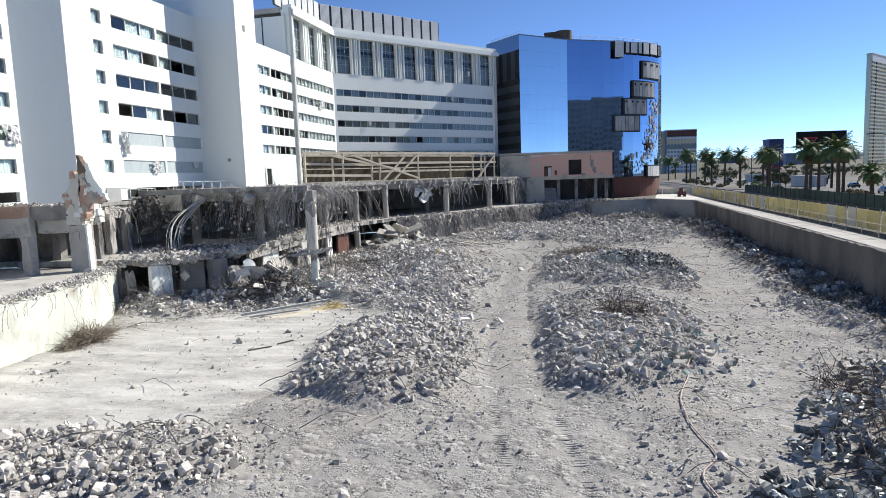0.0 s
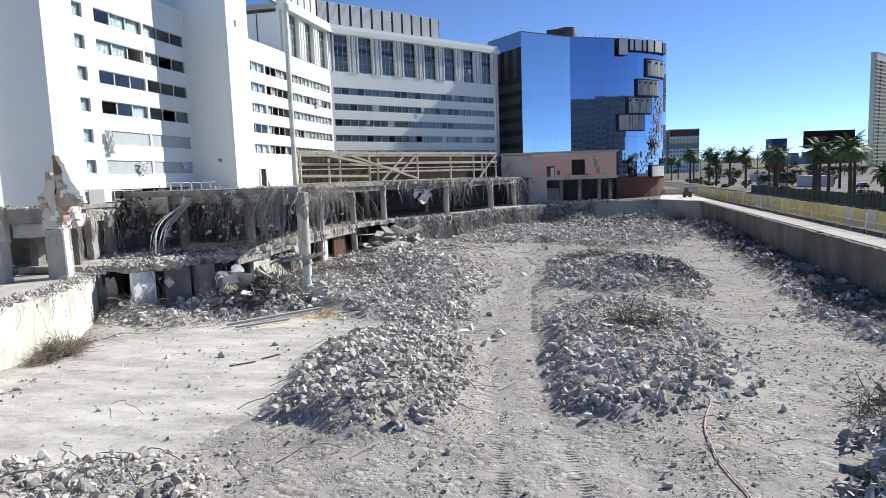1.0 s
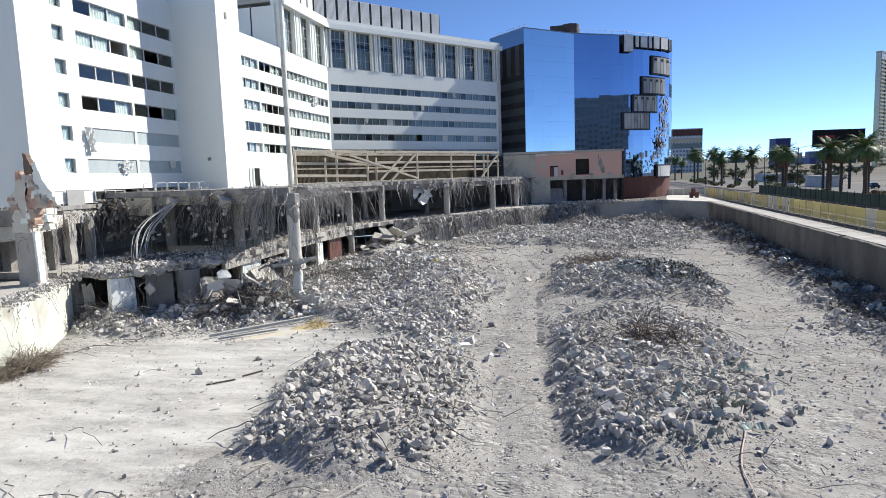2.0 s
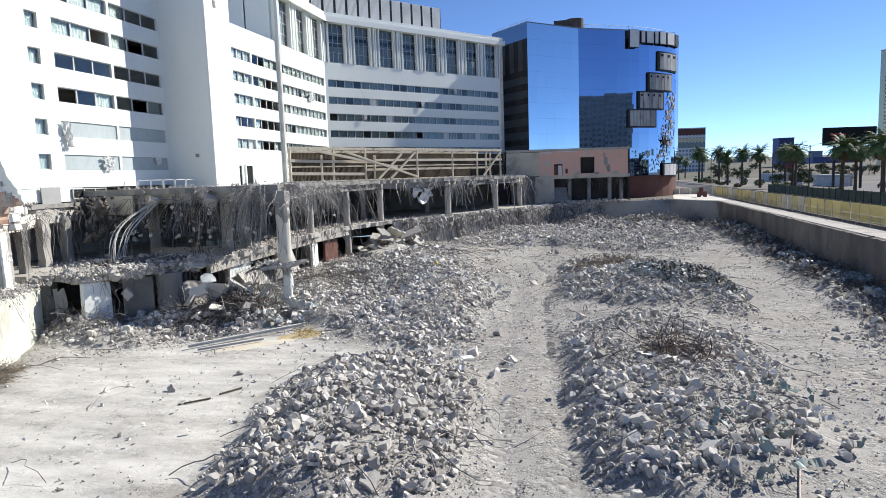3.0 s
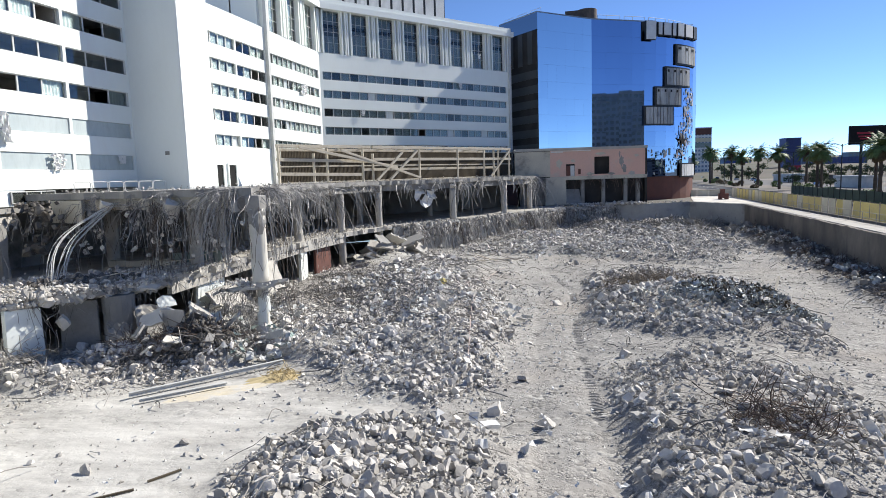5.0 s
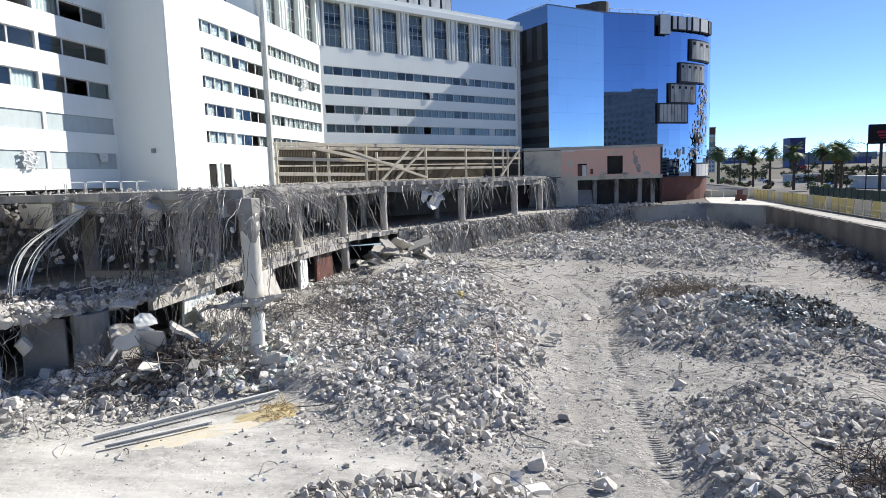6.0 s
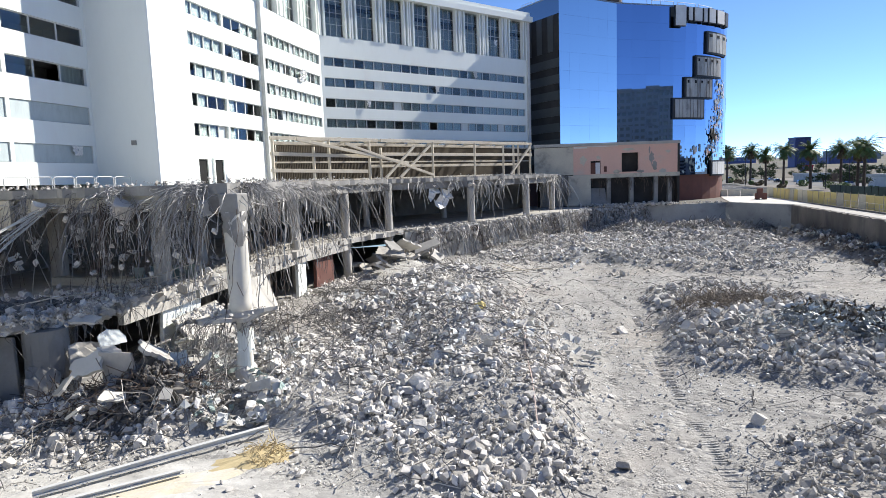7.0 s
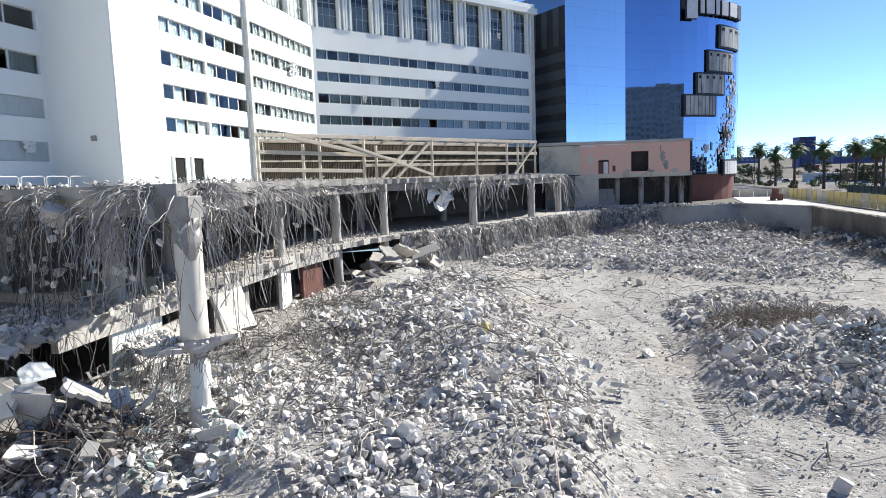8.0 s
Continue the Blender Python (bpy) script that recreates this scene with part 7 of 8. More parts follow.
# hose
tb, g = Tubes(), np.random.default_rng(601)


def laid_line(way, lift, step=0.3):
    """A smooth line through points on the ground."""
    way = [Vector((*p, 0)) for p in way]
    way = [way[0]] + way + [way[-1]]
    out = []
    for a, b, c, d in zip(way, way[1:], way[2:], way[3:]):
        n = max(2, int((c - b).length / step))
        for i in range(n):
            t = i / n
            q = 0.5 * (2 * b + (c - a) * t + (2 * a - 5 * b + 4 * c - d) * t * t + (3 * b - a - 3 * c + d) * t**3)
            out.append((q.x, q.y, float(height(q.x, q.y)) + lift))
    return out


tb.add(laid_line([(5.9, 38.0), (5.6, 36.2), (4.7, 33.4), (4.6, 32.2), (3.8, 29.0), (3.8, 26.4), (4.3, 23.4), (3.6, 21.8), (3.9, 20.3), (4.4, 18.0)], 0.08), 0.03, 8)
tagged(link_part("hose", tb.mesh("hose"), M_hose), "dusty pink hose snaking over the rubble", "hose")
tb = Tubes()
tb.add(laid_line([(-11.3, 50.5), (-11.9, 54.2), (-12.6, 58.0), (-12.9, 61.0), (-13.5, 64.5), (-13.9, 67.2), (-15.8, 72.5), (-15.9, 75.6), (-15.0, 80.0), (-14.6, 88.0)], 0.2), 0.024, 6)
tagged(link_part("cable", tb.mesh("cable"), M_hose), "faded reddish cable lying across the rubble", "cable")
# yellow scrap
bm = bmesh.new()
bmesh.ops.create_icosphere(bm, subdivisions=2, radius=0.3)
rr = random.Random(4)
for v in bm.verts:
    v.co = Vector((v.co.x * rr.uniform(0.7, 1.3), v.co.y * rr.uniform(0.6, 1.2), v.co.z * rr.uniform(0.5, 1.0)))
yb = part("yellow_bag", bm, M_yellow)
yb.location = (-15.6, 62.6, float(height(-15.6, 62.6)) + 0.35)
tagged(yb, "crumpled bright yellow bag on the rubble heap", "bag")
# timber offcuts by the far heap
for i, (x, y, L, h, t) in enumerate(((-18.5, 90, 4.5, 0.2, 3), (-16.0, 91, 4.0, 2.4, 6), (8.4, 69.5, 1.9, 1.2, 25), (-21.4, 35.0, 1.5, 0.7, 1), (-20.2, 36.6, 1.2, 1.0, 1))):
    bm = bmesh.new()
    z = float(height(x, y)) + (0.3 if i < 3 else 0.05)
    beam(bm, (x, y, z), (x + L * math.cos(h), y + L * math.sin(h), z + L * math.sin(radians(t))), 0.16 if i < 3 else 0.07, 0.07)
    ob = part("plank", bm, M_corrug if i > 2 else M_cream)
    tagged(ob, "splintered wooden plank on the rubble", "plank", group="planks in the rubble")


# ---- torn plastic sheets caught on the hotel windows ----
def loose_sheet(wall, u, z, w, h, seed, angle=0):
    r = random.Random(seed)
    bm = bmesh.new()
    n = 7
    vs = [[bm.verts.new(wall.at(u + w * (i / n - 0.5) * (1 - 0.35 * j / n) + angle * j / n + r.uniform(-0.06, 0.06) * w, 0.1 + 0.25 * abs(math.sin(i * 1.3 + j + seed)) * h / 1.5, z - h * j / n + r.uniform(-0.05, 0.05))) for j in range(n + 1)] for i in range(n + 1)]
    for i in range(n):
        for j in range(n):
            if r.random() > 0.12:
                bm.faces.new((vs[i][j], vs[i + 1][j], vs[i + 1][j + 1], vs[i][j + 1]))
    ob = part("plastic_sheet", bm, M_white)
    sol = ob.modifiers.new("thick", "SOLIDIFY")
    sol.thickness = 0.01
    return tagged(ob, "torn white plastic sheet flapping from a hotel window", "plastic sheet", group="torn plastic sheets")


loose_sheet(W_left, 6.3, 16.3, 0.8, 2.2, 1, 0.3)
loose_sheet(W_left, 11.0, 13.4, 1.5, 1.3, 2)
loose_sheet(W_left, 18.0, 13.4, 1.0, 0.7, 3)
loose_sheet(W_mid, 32.5, 25.0, 2.2, 1.6, 4, -0.6)
loose_sheet(W_angle, 20.5, 24.9, 0.9, 0.9, 5)
loose_sheet(W_angle, 28.5, 27.8, 0.9, 1.0, 6, 0.3)
loose_sheet(W_angle, 7.5, 22.1, 0.8, 1.0, 7)
loose_sheet(W_near, 25.2, 16.4, 1.4, 1.6, 8, 0.6)
loose_sheet(W_angle, 33.5, 33.5, 0.8, 1.0, 9)

# ---- signs and screens on the glass tower ----
def on_curve(a_deg, z, out=0.0):
    x, y, k = curve_at(radians(a_deg))
    p, q = curve_at(radians(a_deg - 2)), curve_at(radians(a_deg + 2))
    n = Vector((q[1] - p[1], p[0] - q[0], 0)).normalized()
    return Vector((x, y, 10.5 + (z - 10.5) * k)) + n * out


def curved_plate(bm, a0, a1, z0, z1, d0, d1, n=6):
    prev = None
    for i in range(n + 1):
        p = a0 + (a1 - a0) * i / n
        ring = [bm.verts.new(on_curve(p, z, d)) for z, d in ((z0, d0), (z0, d1), (z1, d1), (z1, d0))]
        if prev:
            for j in range(4):
                bm.faces.new((prev[j], ring[j], ring[(j + 1) % 4], prev[(j + 1) % 4]))
        else:
            bm.faces.new(ring)
        prev = ring
    bm.faces.new(prev[::-1])


for a0, a1, z0, z1 in ((44.5, 70, 31.8, 35.9), (37.1, 56.5, 27.4, 31.3), (31.0, 49.0, 23.4, 27.3), (25.2, 43.1, 19.6, 23.5), (48.5, 69, 8.9, 11.9)):
    bm = bmesh.new()
    curved_plate(bm, a0, a1, z0, z1, 0.1, 0.45)
    scr = part("screen", bm, M_darkframe, tower, "black-framed emptied display panel")
    for i in range(8):
        bm = bmesh.new()
        p, q = a0 + 0.8 + (a1 - a0 - 1.6) * i / 8, a0 + 0.8 + (a1 - a0 - 1.6) * (i + 1) / 8
        curved_plate(bm, p + 0.12, q - 0.12, z0 + 0.3, z1 - 0.3, 0.46, 0.56, 1)
        part("screen_panel", bm, M_screen if z0 > 10 else M_white, scr)
        if z0 > 23 and i % 2 == 0:
            bm = bmesh.new()
            curved_plate(bm, p + 0.5, q - 0.5, z1 - 1.1, z1 - 0.6, 0.57, 0.62, 1)
            part("socket", bm, M_black, scr)
# lettering drawn as plain upright blocks
sign = empty("roof_sign", 8, 150, 37)
tagged(sign, "large white roof sign of plain raised blocks with dark sides", "sign")
LETTERS = [(25.2, 30.6, 36.2, 39.9), (31.8, 34.2, 37.2, 39.7), (35.2, 39.6, 37.2, 39.7), (40.8, 43.0, 37.2, 39.8), (44.2, 48.8, 37.2, 39.9), (50.2, 56.5, 37.3, 39.9), (58.2, 66.0, 37.4, 39.9)]
for i, (a0, a1, z0, z1) in enumerate(LETTERS):
    bm = bmesh.new()
    curved_plate(bm, a0, a1, z0, z1, 0.5, 0.9, 2)
    k = part("sign_block", bm, M_darkframe, sign)
    bm = bmesh.new()
    curved_plate(bm, a0 + 0.12, a1 - 0.12, z0 + 0.12, z1 - 0.08, 0.905, 1.05, 1)
    part("face", bm, M_white, k, "white sign face")
    bm = bmesh.new()
    beam(bm, on_curve((a0 + a1) / 2, z0 + 0.8, 0.0), on_curve((a0 + a1) / 2, z0 + 0.8, 0.5), 0.15, 0.15)
    part("bracket", bm, M_darkframe, k)
# torn picture film and broken glass on the curve
rr = random.Random(12)
shard_mats = [M_frame, M_black, M_white, M_teal, M_hose, M_white, M_blue, M_mirrordark, M_screen, M_teal, M_pink, M_sheet]
for i in range(300):
    t = rr.random()
    z = 12 + 15.5 * t + rr.uniform(-0.8, 0.8)
    a = 50 + 12 * t + rr.gauss(0, 4.0)
    if i < 45:
        z, a = rr.uniform(9.8, 14.5), rr.gauss(38, 5)
    s, tall = rr.uniform(0.10, 0.42), rr.uniform(0.7, 2.6)
    bm = bmesh.new()
    base = on_curve(a, z, 0.07 + 0.0004 * i)
    n = (on_curve(a, z, 1) - on_curve(a, z, 0)).normalized()
    side = n.cross(Vector((0, 0, 1)))
    pts = []
    for j in range(6):
        th = 2 * math.pi * j / 6 + rr.uniform(-0.4, 0.4)
        r = s * rr.uniform(0.2, 1.3)
        pts.append(base + side * r * math.cos(th) + Vector((0, 0, 1)) * r * tall * math.sin(th))
    lo, hi = [bm.verts.new(p) for p in pts], [bm.verts.new(p + n * 0.02) for p in pts]
    bm.faces.new(lo)
    bm.faces.new(hi[::-1])
    for j in range(6):
        bm.faces.new((lo[j], lo[(j + 1) % 6], hi[(j + 1) % 6], hi[j]))
    part("film_scrap", bm, M_teal if i < 30 else rr.choice(shard_mats), tower, "torn scrap of coloured picture film")
# star
bm = bmesh.new()
base = on_curve(50.6, 16.5, 0.3)
n = (on_curve(50.6, 16.5, 1) - on_curve(50.6, 16.5, 0)).normalized()
side = n.cross(Vector((0, 0, 1)))
lo, hi = [], []
for j in range(10):
    r = 1.7 if j % 2 == 0 else 0.6
    p = base + side * r * math.sin(math.pi * j / 5) + Vector((0, 0, 1)) * r * math.cos(math.pi * j / 5)
    lo.append(bm.verts.new(p))
    hi.append(bm.verts.new(p + n * 0.1))
bm.faces.new(lo)
bm.faces.new(hi[::-1])
for j in range(10):
    bm.faces.new((lo[j], lo[(j + 1) % 10], hi[(j + 1) % 10], hi[j]))
part("star", bm, M_black, tower, "dark five-pointed star")
# roof gear: penthouse drum, railings
bm = bmesh.new()
box(bm, -11.0, -6.5, 158, 162, 41.8, 44.4)
round_column(bm, -6.5, 160, 41.8, 44.7, 2.0, 18, 1)
part("roof_plant", bm, M_rust, tower, "dark brown rooftop plant room")
for i in range(5):
    tb = Tubes()
    a0 = 4 + i * 13
    pts = [on_curve(a0 + j * 2.2, 40, -1.2) for j in range(6)]
    pts = [(p.x, p.y, 43.1) for p in pts]
    tb.add(pts, 0.05, 4)
    for j in (0, 2, 5):
        tb.add([(*pts[j][:2], 42.0), pts[j]], 0.05, 4)
    link_part("roof_rail", tb.mesh("roof_rail"), M_frame, tower)
for i in range(3):
    tb = Tubes()
    x0 = -23.5 + i * 3.0
    tb.add([(x0, 156 - i * 3, 42.0), (x0, 156 - i * 3, 43.1), (x0 + 2.3, 153.7 - i * 3, 43.1), (x0 + 2.3, 153.7 - i * 3, 42.0)], 0.05, 4)
    link_part("roof_rail", tb.mesh("roof_rail"), M_frame, tower)

# ---- annex scars ----
for u0, u1, z0, z1, mat, name in ((9.7, 10.5, 10.0, 12.0, M_brickred, "doorway"), (10.5, 11.3, 10.0, 12.0, M_white, "door_leaf"), (12.0, 12.5, 10.3, 11.3, M_brickred, "hatch"), (6.6, 9.0, 14.6, 14.9, M_white, "flashing"), (9.0, 14.5, 14.8, 14.95, M_white, "flashing")):
    bm = bmesh.new()
    P.box(bm, u0, u1, -0.3 if name in ("doorway", "door_leaf") else 0.0, -0.1 if name in ("doorway", "door_leaf") else 0.05, z0, z1)
    part(name, bm, mat, annex)
def plaster_scar(wall, u, z, w, h, mat, seed):
    """An uneven bare patch where the plaster has come away."""
    r = random.Random(seed)
    bm = bmesh.new()
    pts = [(u + w * math.cos(a) * r.uniform(0.5, 1.15), z + h * math.sin(a) * r.uniform(0.5, 1.15)) for a in (2 * math.pi * k / 18 for k in range(18))]
    lo, hi = [bm.verts.new(wall.at(p, -0.05, q)) for p, q in pts], [bm.verts.new(wall.at(p, 0.035, q)) for p, q in pts]
    bm.faces.new(hi)
    for k in range(18):
        bm.faces.new((lo[k], lo[(k + 1) % 18], hi[(k + 1) % 18], hi[k]))
    part("plaster_scar", bm, mat, annex, "bare patch of lost plaster")


for k, (u, z, w, h, mat) in enumerate(((20.6, 12.6, 0.5, 1.1, M_concrete), (21.1, 11.2, 0.6, 0.9, M_concrete), (22.6, 10.2, 0.7, 0.6, M_pale_conc), (20.2, 13.9, 0.2, 0.7, M_concrete), (14.4, 10.3, 0.9, 0.4, M_beige), (11.0, 12.9, 0.5, 0.35, M_beige), (23.5, 13.6, 0.5, 0.3, M_beige), (18.6, 10.2, 0.8, 0.3, M_concrete), (8.2, 12.4, 0.8, 0.9, M_beige), (16.5, 14.2, 1.4, 0.25, M_beige))):
    plaster_scar(P, u, z, w, h, mat, 40 + k)
slab_piece("torn_wall", tuple(P.at(5.4, 0.4, 0))[:2], tuple(P.at(9.6, 0.2, 0))[:2], 4.3, 9.8, 0.3, M_beige, annex, "torn beige wall end")
slab_piece("sloping_slab", tuple(P.at(9.5, 0.6, 0))[:2], tuple(P.at(12.5, 0.6, 0))[:2], 4.3, 8.6, 0.25, M_concrete, annex, "slab sloping from the annex floor", -2.5)
hanging_bars("annex_bar", [tuple(P.at(9, 0, 0))[:2], tuple(P.at(25, 0, 0))[:2]], 9.3, 90, 1.6, 0.2, annex, "bars below the annex floor", 520, M_rust, (0.02, 0.035))
lump_strip("annex_rubble", [tuple(P.at(8, 1.0, 0))[:2], tuple(P.at(25, 1.5, 0))[:2]], 0.6, 4.25, 260, 0.18, annex, "lumps along the annex foot", 521)

# the annex stands a little nearer, and smaller, than laid out
NEARER = Matrix.Translation((0.2, 12, 10.5)) @ Matrix.Scale(0.978, 4) @ Matrix.Translation((-0.2, -12, -10.5))
annex.matrix_basis = NEARER @ annex.matrix_basis

# ---- street side fence ----
bm_cache = {}


def box_mesh(name, sx, sy, sz, mat, bevel=0.0):
    key = (name, sx, sy, sz)
    if key not in bm_cache:
        bm = bmesh.new()
        box(bm, -sx / 2, sx / 2, -sy / 2, sy / 2, 0, sz)
        if bevel:
            bmesh.ops.bevel(bm, geom=bm.edges[:], offset=bevel, segments=1, affect="EDGES")
        me = bpy.data.meshes.new(name)
        bmesh.ops.recalc_face_normals(bm, faces=bm.faces[:])
        bm.to_mesh(me)
        bm.free()
        me.materials.append(mat)
        bm_cache[key] = me
    return bm_cache[key]


def child(name, me, parent, m):
    ob = new(name, me)
    ob.parent = parent
    ob.matrix_parent_inverse = parent.matrix_basis.inverted()
    ob.matrix_basis = m
    return ob


fence = empty("tarp_fence", 25.6, 20, STREET)
tagged(fence, "site fence hung with faded yellow and cream tarps along the street", "fence")
rr = random.Random(8)
for i in range(62):
    y = 12 + 2.6 * i
    x = 25.8 - 0.9 * max(0, (y - 60) / 110)
    me = box_mesh("tarp_yellow", 0.04, 2.56, 1.95, M_yellow) if rr.random() < 0.68 else box_mesh("tarp_cream", 0.04, 2.56, 1.98, M_tarpwhite)
    child("tarp", me, fence, pose(x, y, STREET + 0.05, 0, rr.uniform(-4, 4), rr.uniform(-2, 2)))
    child("fence_post", box_mesh("fence_post", 0.06, 0.06, 2.2, M_cream), fence, pose(x - 0.05, y - 1.3, STREET))
rail = empty("edge_rail", 23.0, 20, STREET)
tagged(rail, "thin cream pipe rail along the pit edge", "railing")
for i in range(34):
    y = 14 + 3.6 * i
    child("rail_post", box_mesh("rail_post", 0.06, 0.06, 1.15, M_cream), rail, pose(23.9, y, STREET + 0.05))
for z in (0.55, 1.15):
    child("rail_bar", box_mesh("rail_bar", 0.05, 119, 0.05, M_cream), rail, pose(23.9, 73.4, STREET + z))
fence2 = empty("cross_fence", 20, 176, STREET)
tagged(fence2, "yellow tarp fence closing the corner slab", "fence")
for i in range(6):
    child("tarp", box_mesh("tarp_cross", 2.5, 0.04, 1.5, M_yellow if i % 3 else M_tarpwhite), fence2, pose(17.0 + 2.55 * i, 177.5 - 0.6 * i, STREET + 0.05, 0, 0, -13))
# red-brown machine on the slab
bm = bmesh.new()
box(bm, -0.9, 0.9, -0.7, 0.7, 0.3, 1.2)
box(bm, -0.6, 0.2, -0.6, 0.6, 1.2, 2.1)
for sx in (-0.6, 0.6):
    for sy in (-0.75, 0.6):
        box(bm, sx - 0.3, sx + 0.3, sy, sy + 0.15, 0, 0.6)
ob = part("barrow_machine", bm, M_brickred)
ob.location = (20.6, 158, 4.16)
tagged(ob, "small rust-brown machine on the white corner slab", "machine")

# ---- road and verge ----
bm = bmesh.new()
box(bm, 28.5, 38.0, -300, 900, 3.9, 4.09)
tagged(part("road", bm, M_road), "grey asphalt road beside the site", "road", kind="structure")
bm = bmesh.new()
box(bm, 38.2, 52.0, -300, 900, 3.9, 4.2)
tagged(part("pavement_median", bm, M_ground), "dusty planted median with a kerb", "pavement", kind="structure")
bm = bmesh.new()
box(bm, 52.2, 74.0, -300, 1200, 3.9, 4.09)
tagged(part("road_far", bm, M_oldroad), "sun-bleached grey far carriageway", "road", kind="structure")
for i in range(30):
    ob = new("lane_mark", box_mesh("lane_mark", 0.14, 3.0, 0.012, M_white))
    ob.location = (33.2, 40 + 9 * i, 4.09)
    tagged(ob, "white painted lane mark on the road", "lane mark", group="lane marks")
green = empty("mesh_fence", 38.8, 100, 4.2)
tagged(green, "dark green mesh fence along the median", "fence")
for i in range(40):
    child("mesh_panel", box_mesh("mesh_panel", 0.05, 2.9, 1.8, M_fencegreen), green, pose(38.8, 60 + 3 * i, 4.2))
    child("mesh_post", box_mesh("mesh_post", 0.08, 0.08, 2.0, M_darkframe), green, pose(38.75, 58.5 + 3 * i, 4.2))


# ---- palms ----
def palm_parts(seed, h, crown):
    r = random.Random(seed)
    bm = bmesh.new()
    lean = r.uniform(-0.25, 0.25)
    prev = None
    for k in range(15):
        s = k / 14
        rad = (0.36 - 0.12 * s) * (1.06 if k % 2 else 0.96) + (0.16 if k >= 12 else 0)
        ring = [bm.verts.new((lean * s * s + rad * math.cos(a), rad * math.sin(a), h * s)) for a in (2 * math.pi * i / 10 for i in range(10))]
        if prev:
            for i in range(10):
                bm.faces.new((prev[i], prev[(i + 1) % 10], ring[(i + 1) % 10], ring[i]))
        else:
            bm.faces.new(ring[::-1])
        prev = ring
    bm.faces.new(prev)
    trunk = bm
    out = []
    for dead in (False, True):
        verts, faces = [], []
        n = 18 if dead else 46
        for i in range(n):
            az = 2 * math.pi * i / n * 2.618 + r.uniform(-0.2, 0.2)
            up = r.uniform(-1.3, -0.75) if dead else r.uniform(-0.35, 1.35)
            L = crown * r.uniform(0.45, 0.65) if dead else crown * r.uniform(0.85, 1.15)
            p = Vector((lean, 0, h - (0.5 if dead else 0.1)))
            d = Vector((math.cos(az) * math.cos(up), math.sin(az) * math.cos(up), math.sin(up)))
            seg = 9
            spine = []
            for k in range(seg + 1):
                spine.append((p.copy(), d.copy()))
                p = p + d * (L / seg)
                d = (d + Vector((0, 0, -0.19 if not dead else -0.12))).normalized()
            for k in range(1, seg + 1):
                p, d = spine[k]
                side = d.cross(Vector((0, 0, 1)))
                side = side.normalized() if side.length > 0.05 else Vector((1, 0, 0))
                lift = side.cross(d)
                fl = crown * 0.23 * math.sin(math.pi * (0.12 + 0.82 * k / seg)) * r.uniform(0.8, 1.1)
                for s in (-1, 1):
                    for q in (0.0, 0.5):
                        b0 = p - d * (L / seg) * q
                        tip = b0 + side * s * fl + d * fl * 0.55 - Vector((0, 0, fl * 0.35)) + lift * r.uniform(-0.1, 0.15)
                        wv = d * 0.07
                        base = len(verts)
                        mid = (b0 + tip) / 2 + lift * 0.03
                        verts += [b0 - wv, b0 + wv, mid + wv * 1.2, tip, mid - wv * 1.2]
                        faces += [(base, base + 1, base + 2), (base, base + 2, base + 4), (base + 4, base + 2, base + 3)]
                a0, d0 = spine[k - 1]
                base = len(verts)
                verts += [a0 - side * 0.03, a0 + side * 0.03, p + side * 0.02, p - side * 0.02]
                faces += [(base, base + 1, base + 2), (base, base + 2, base + 3)]
        out.append(quick("fronds", [tuple(v) for v in verts], faces))
    return trunk, out[0], out[1]


palms = []
for k, (h, crown) in enumerate(((10.0, 3.6), (9.0, 3.3), (4.8, 2.3))):
    trunk, live, dead = palm_parts(30 + k, h, crown)
    root = empty("palm_tree")
    tagged(root, "tall palm with a brown shaggy trunk and green fronds" if k < 2 else "young low palm with green fronds", "palm tree", group="palms along the street")
    part("trunk", trunk, M_trunk, root)
    link_part("fronds", live, M_leaf, root)
    link_part("dry_fronds", dead, M_deadleaf, root, "dry hanging fronds")
    palms.append(root)
rr = random.Random(17)
SPOTS = [(46.9, 135.6, 0, 0.9), (43.4, 138.1, 0, 0.88), (40.6, 119.5, 1, 1.0), (41.0, 137.5, 1, 1.0), (43.9, 175.2, 0, 0.95), (44.8, 181, 1, 1.0), (45.6, 240, 0, 1.1), (43.0, 250, 1, 1.1), (47.5, 292, 0, 1.25), (42.2, 308.4, 0, 1.3), (49.0, 345, 0, 1.25), (44.0, 395, 0, 1.2), (52.0, 430, 1, 1.2), (48.0, 158.0, 1, 1.0), (42.2, 94.3, 2, 1.0), (41.5, 108.5, 2, 1.0), (45.5, 101, 2, 1.1), (44.5, 211, 1, 1.1), (49.5, 205, 0, 1.0), (50.2, 122.0, 2, 1.1), (43, 470, 0, 1.3), (50, 520, 0, 1.3)]
used = set()
for x, y, k, s in SPOTS:
    m = pose(x, y, 4.18, 0, 0, rr.uniform(0, 360))
    if k in used:
        ob = copy_thing(palms[k], m)
    else:
        used.add(k)
        ob = palms[k]
        ob.matrix_basis = m
    ob.scale = (s, s, s)


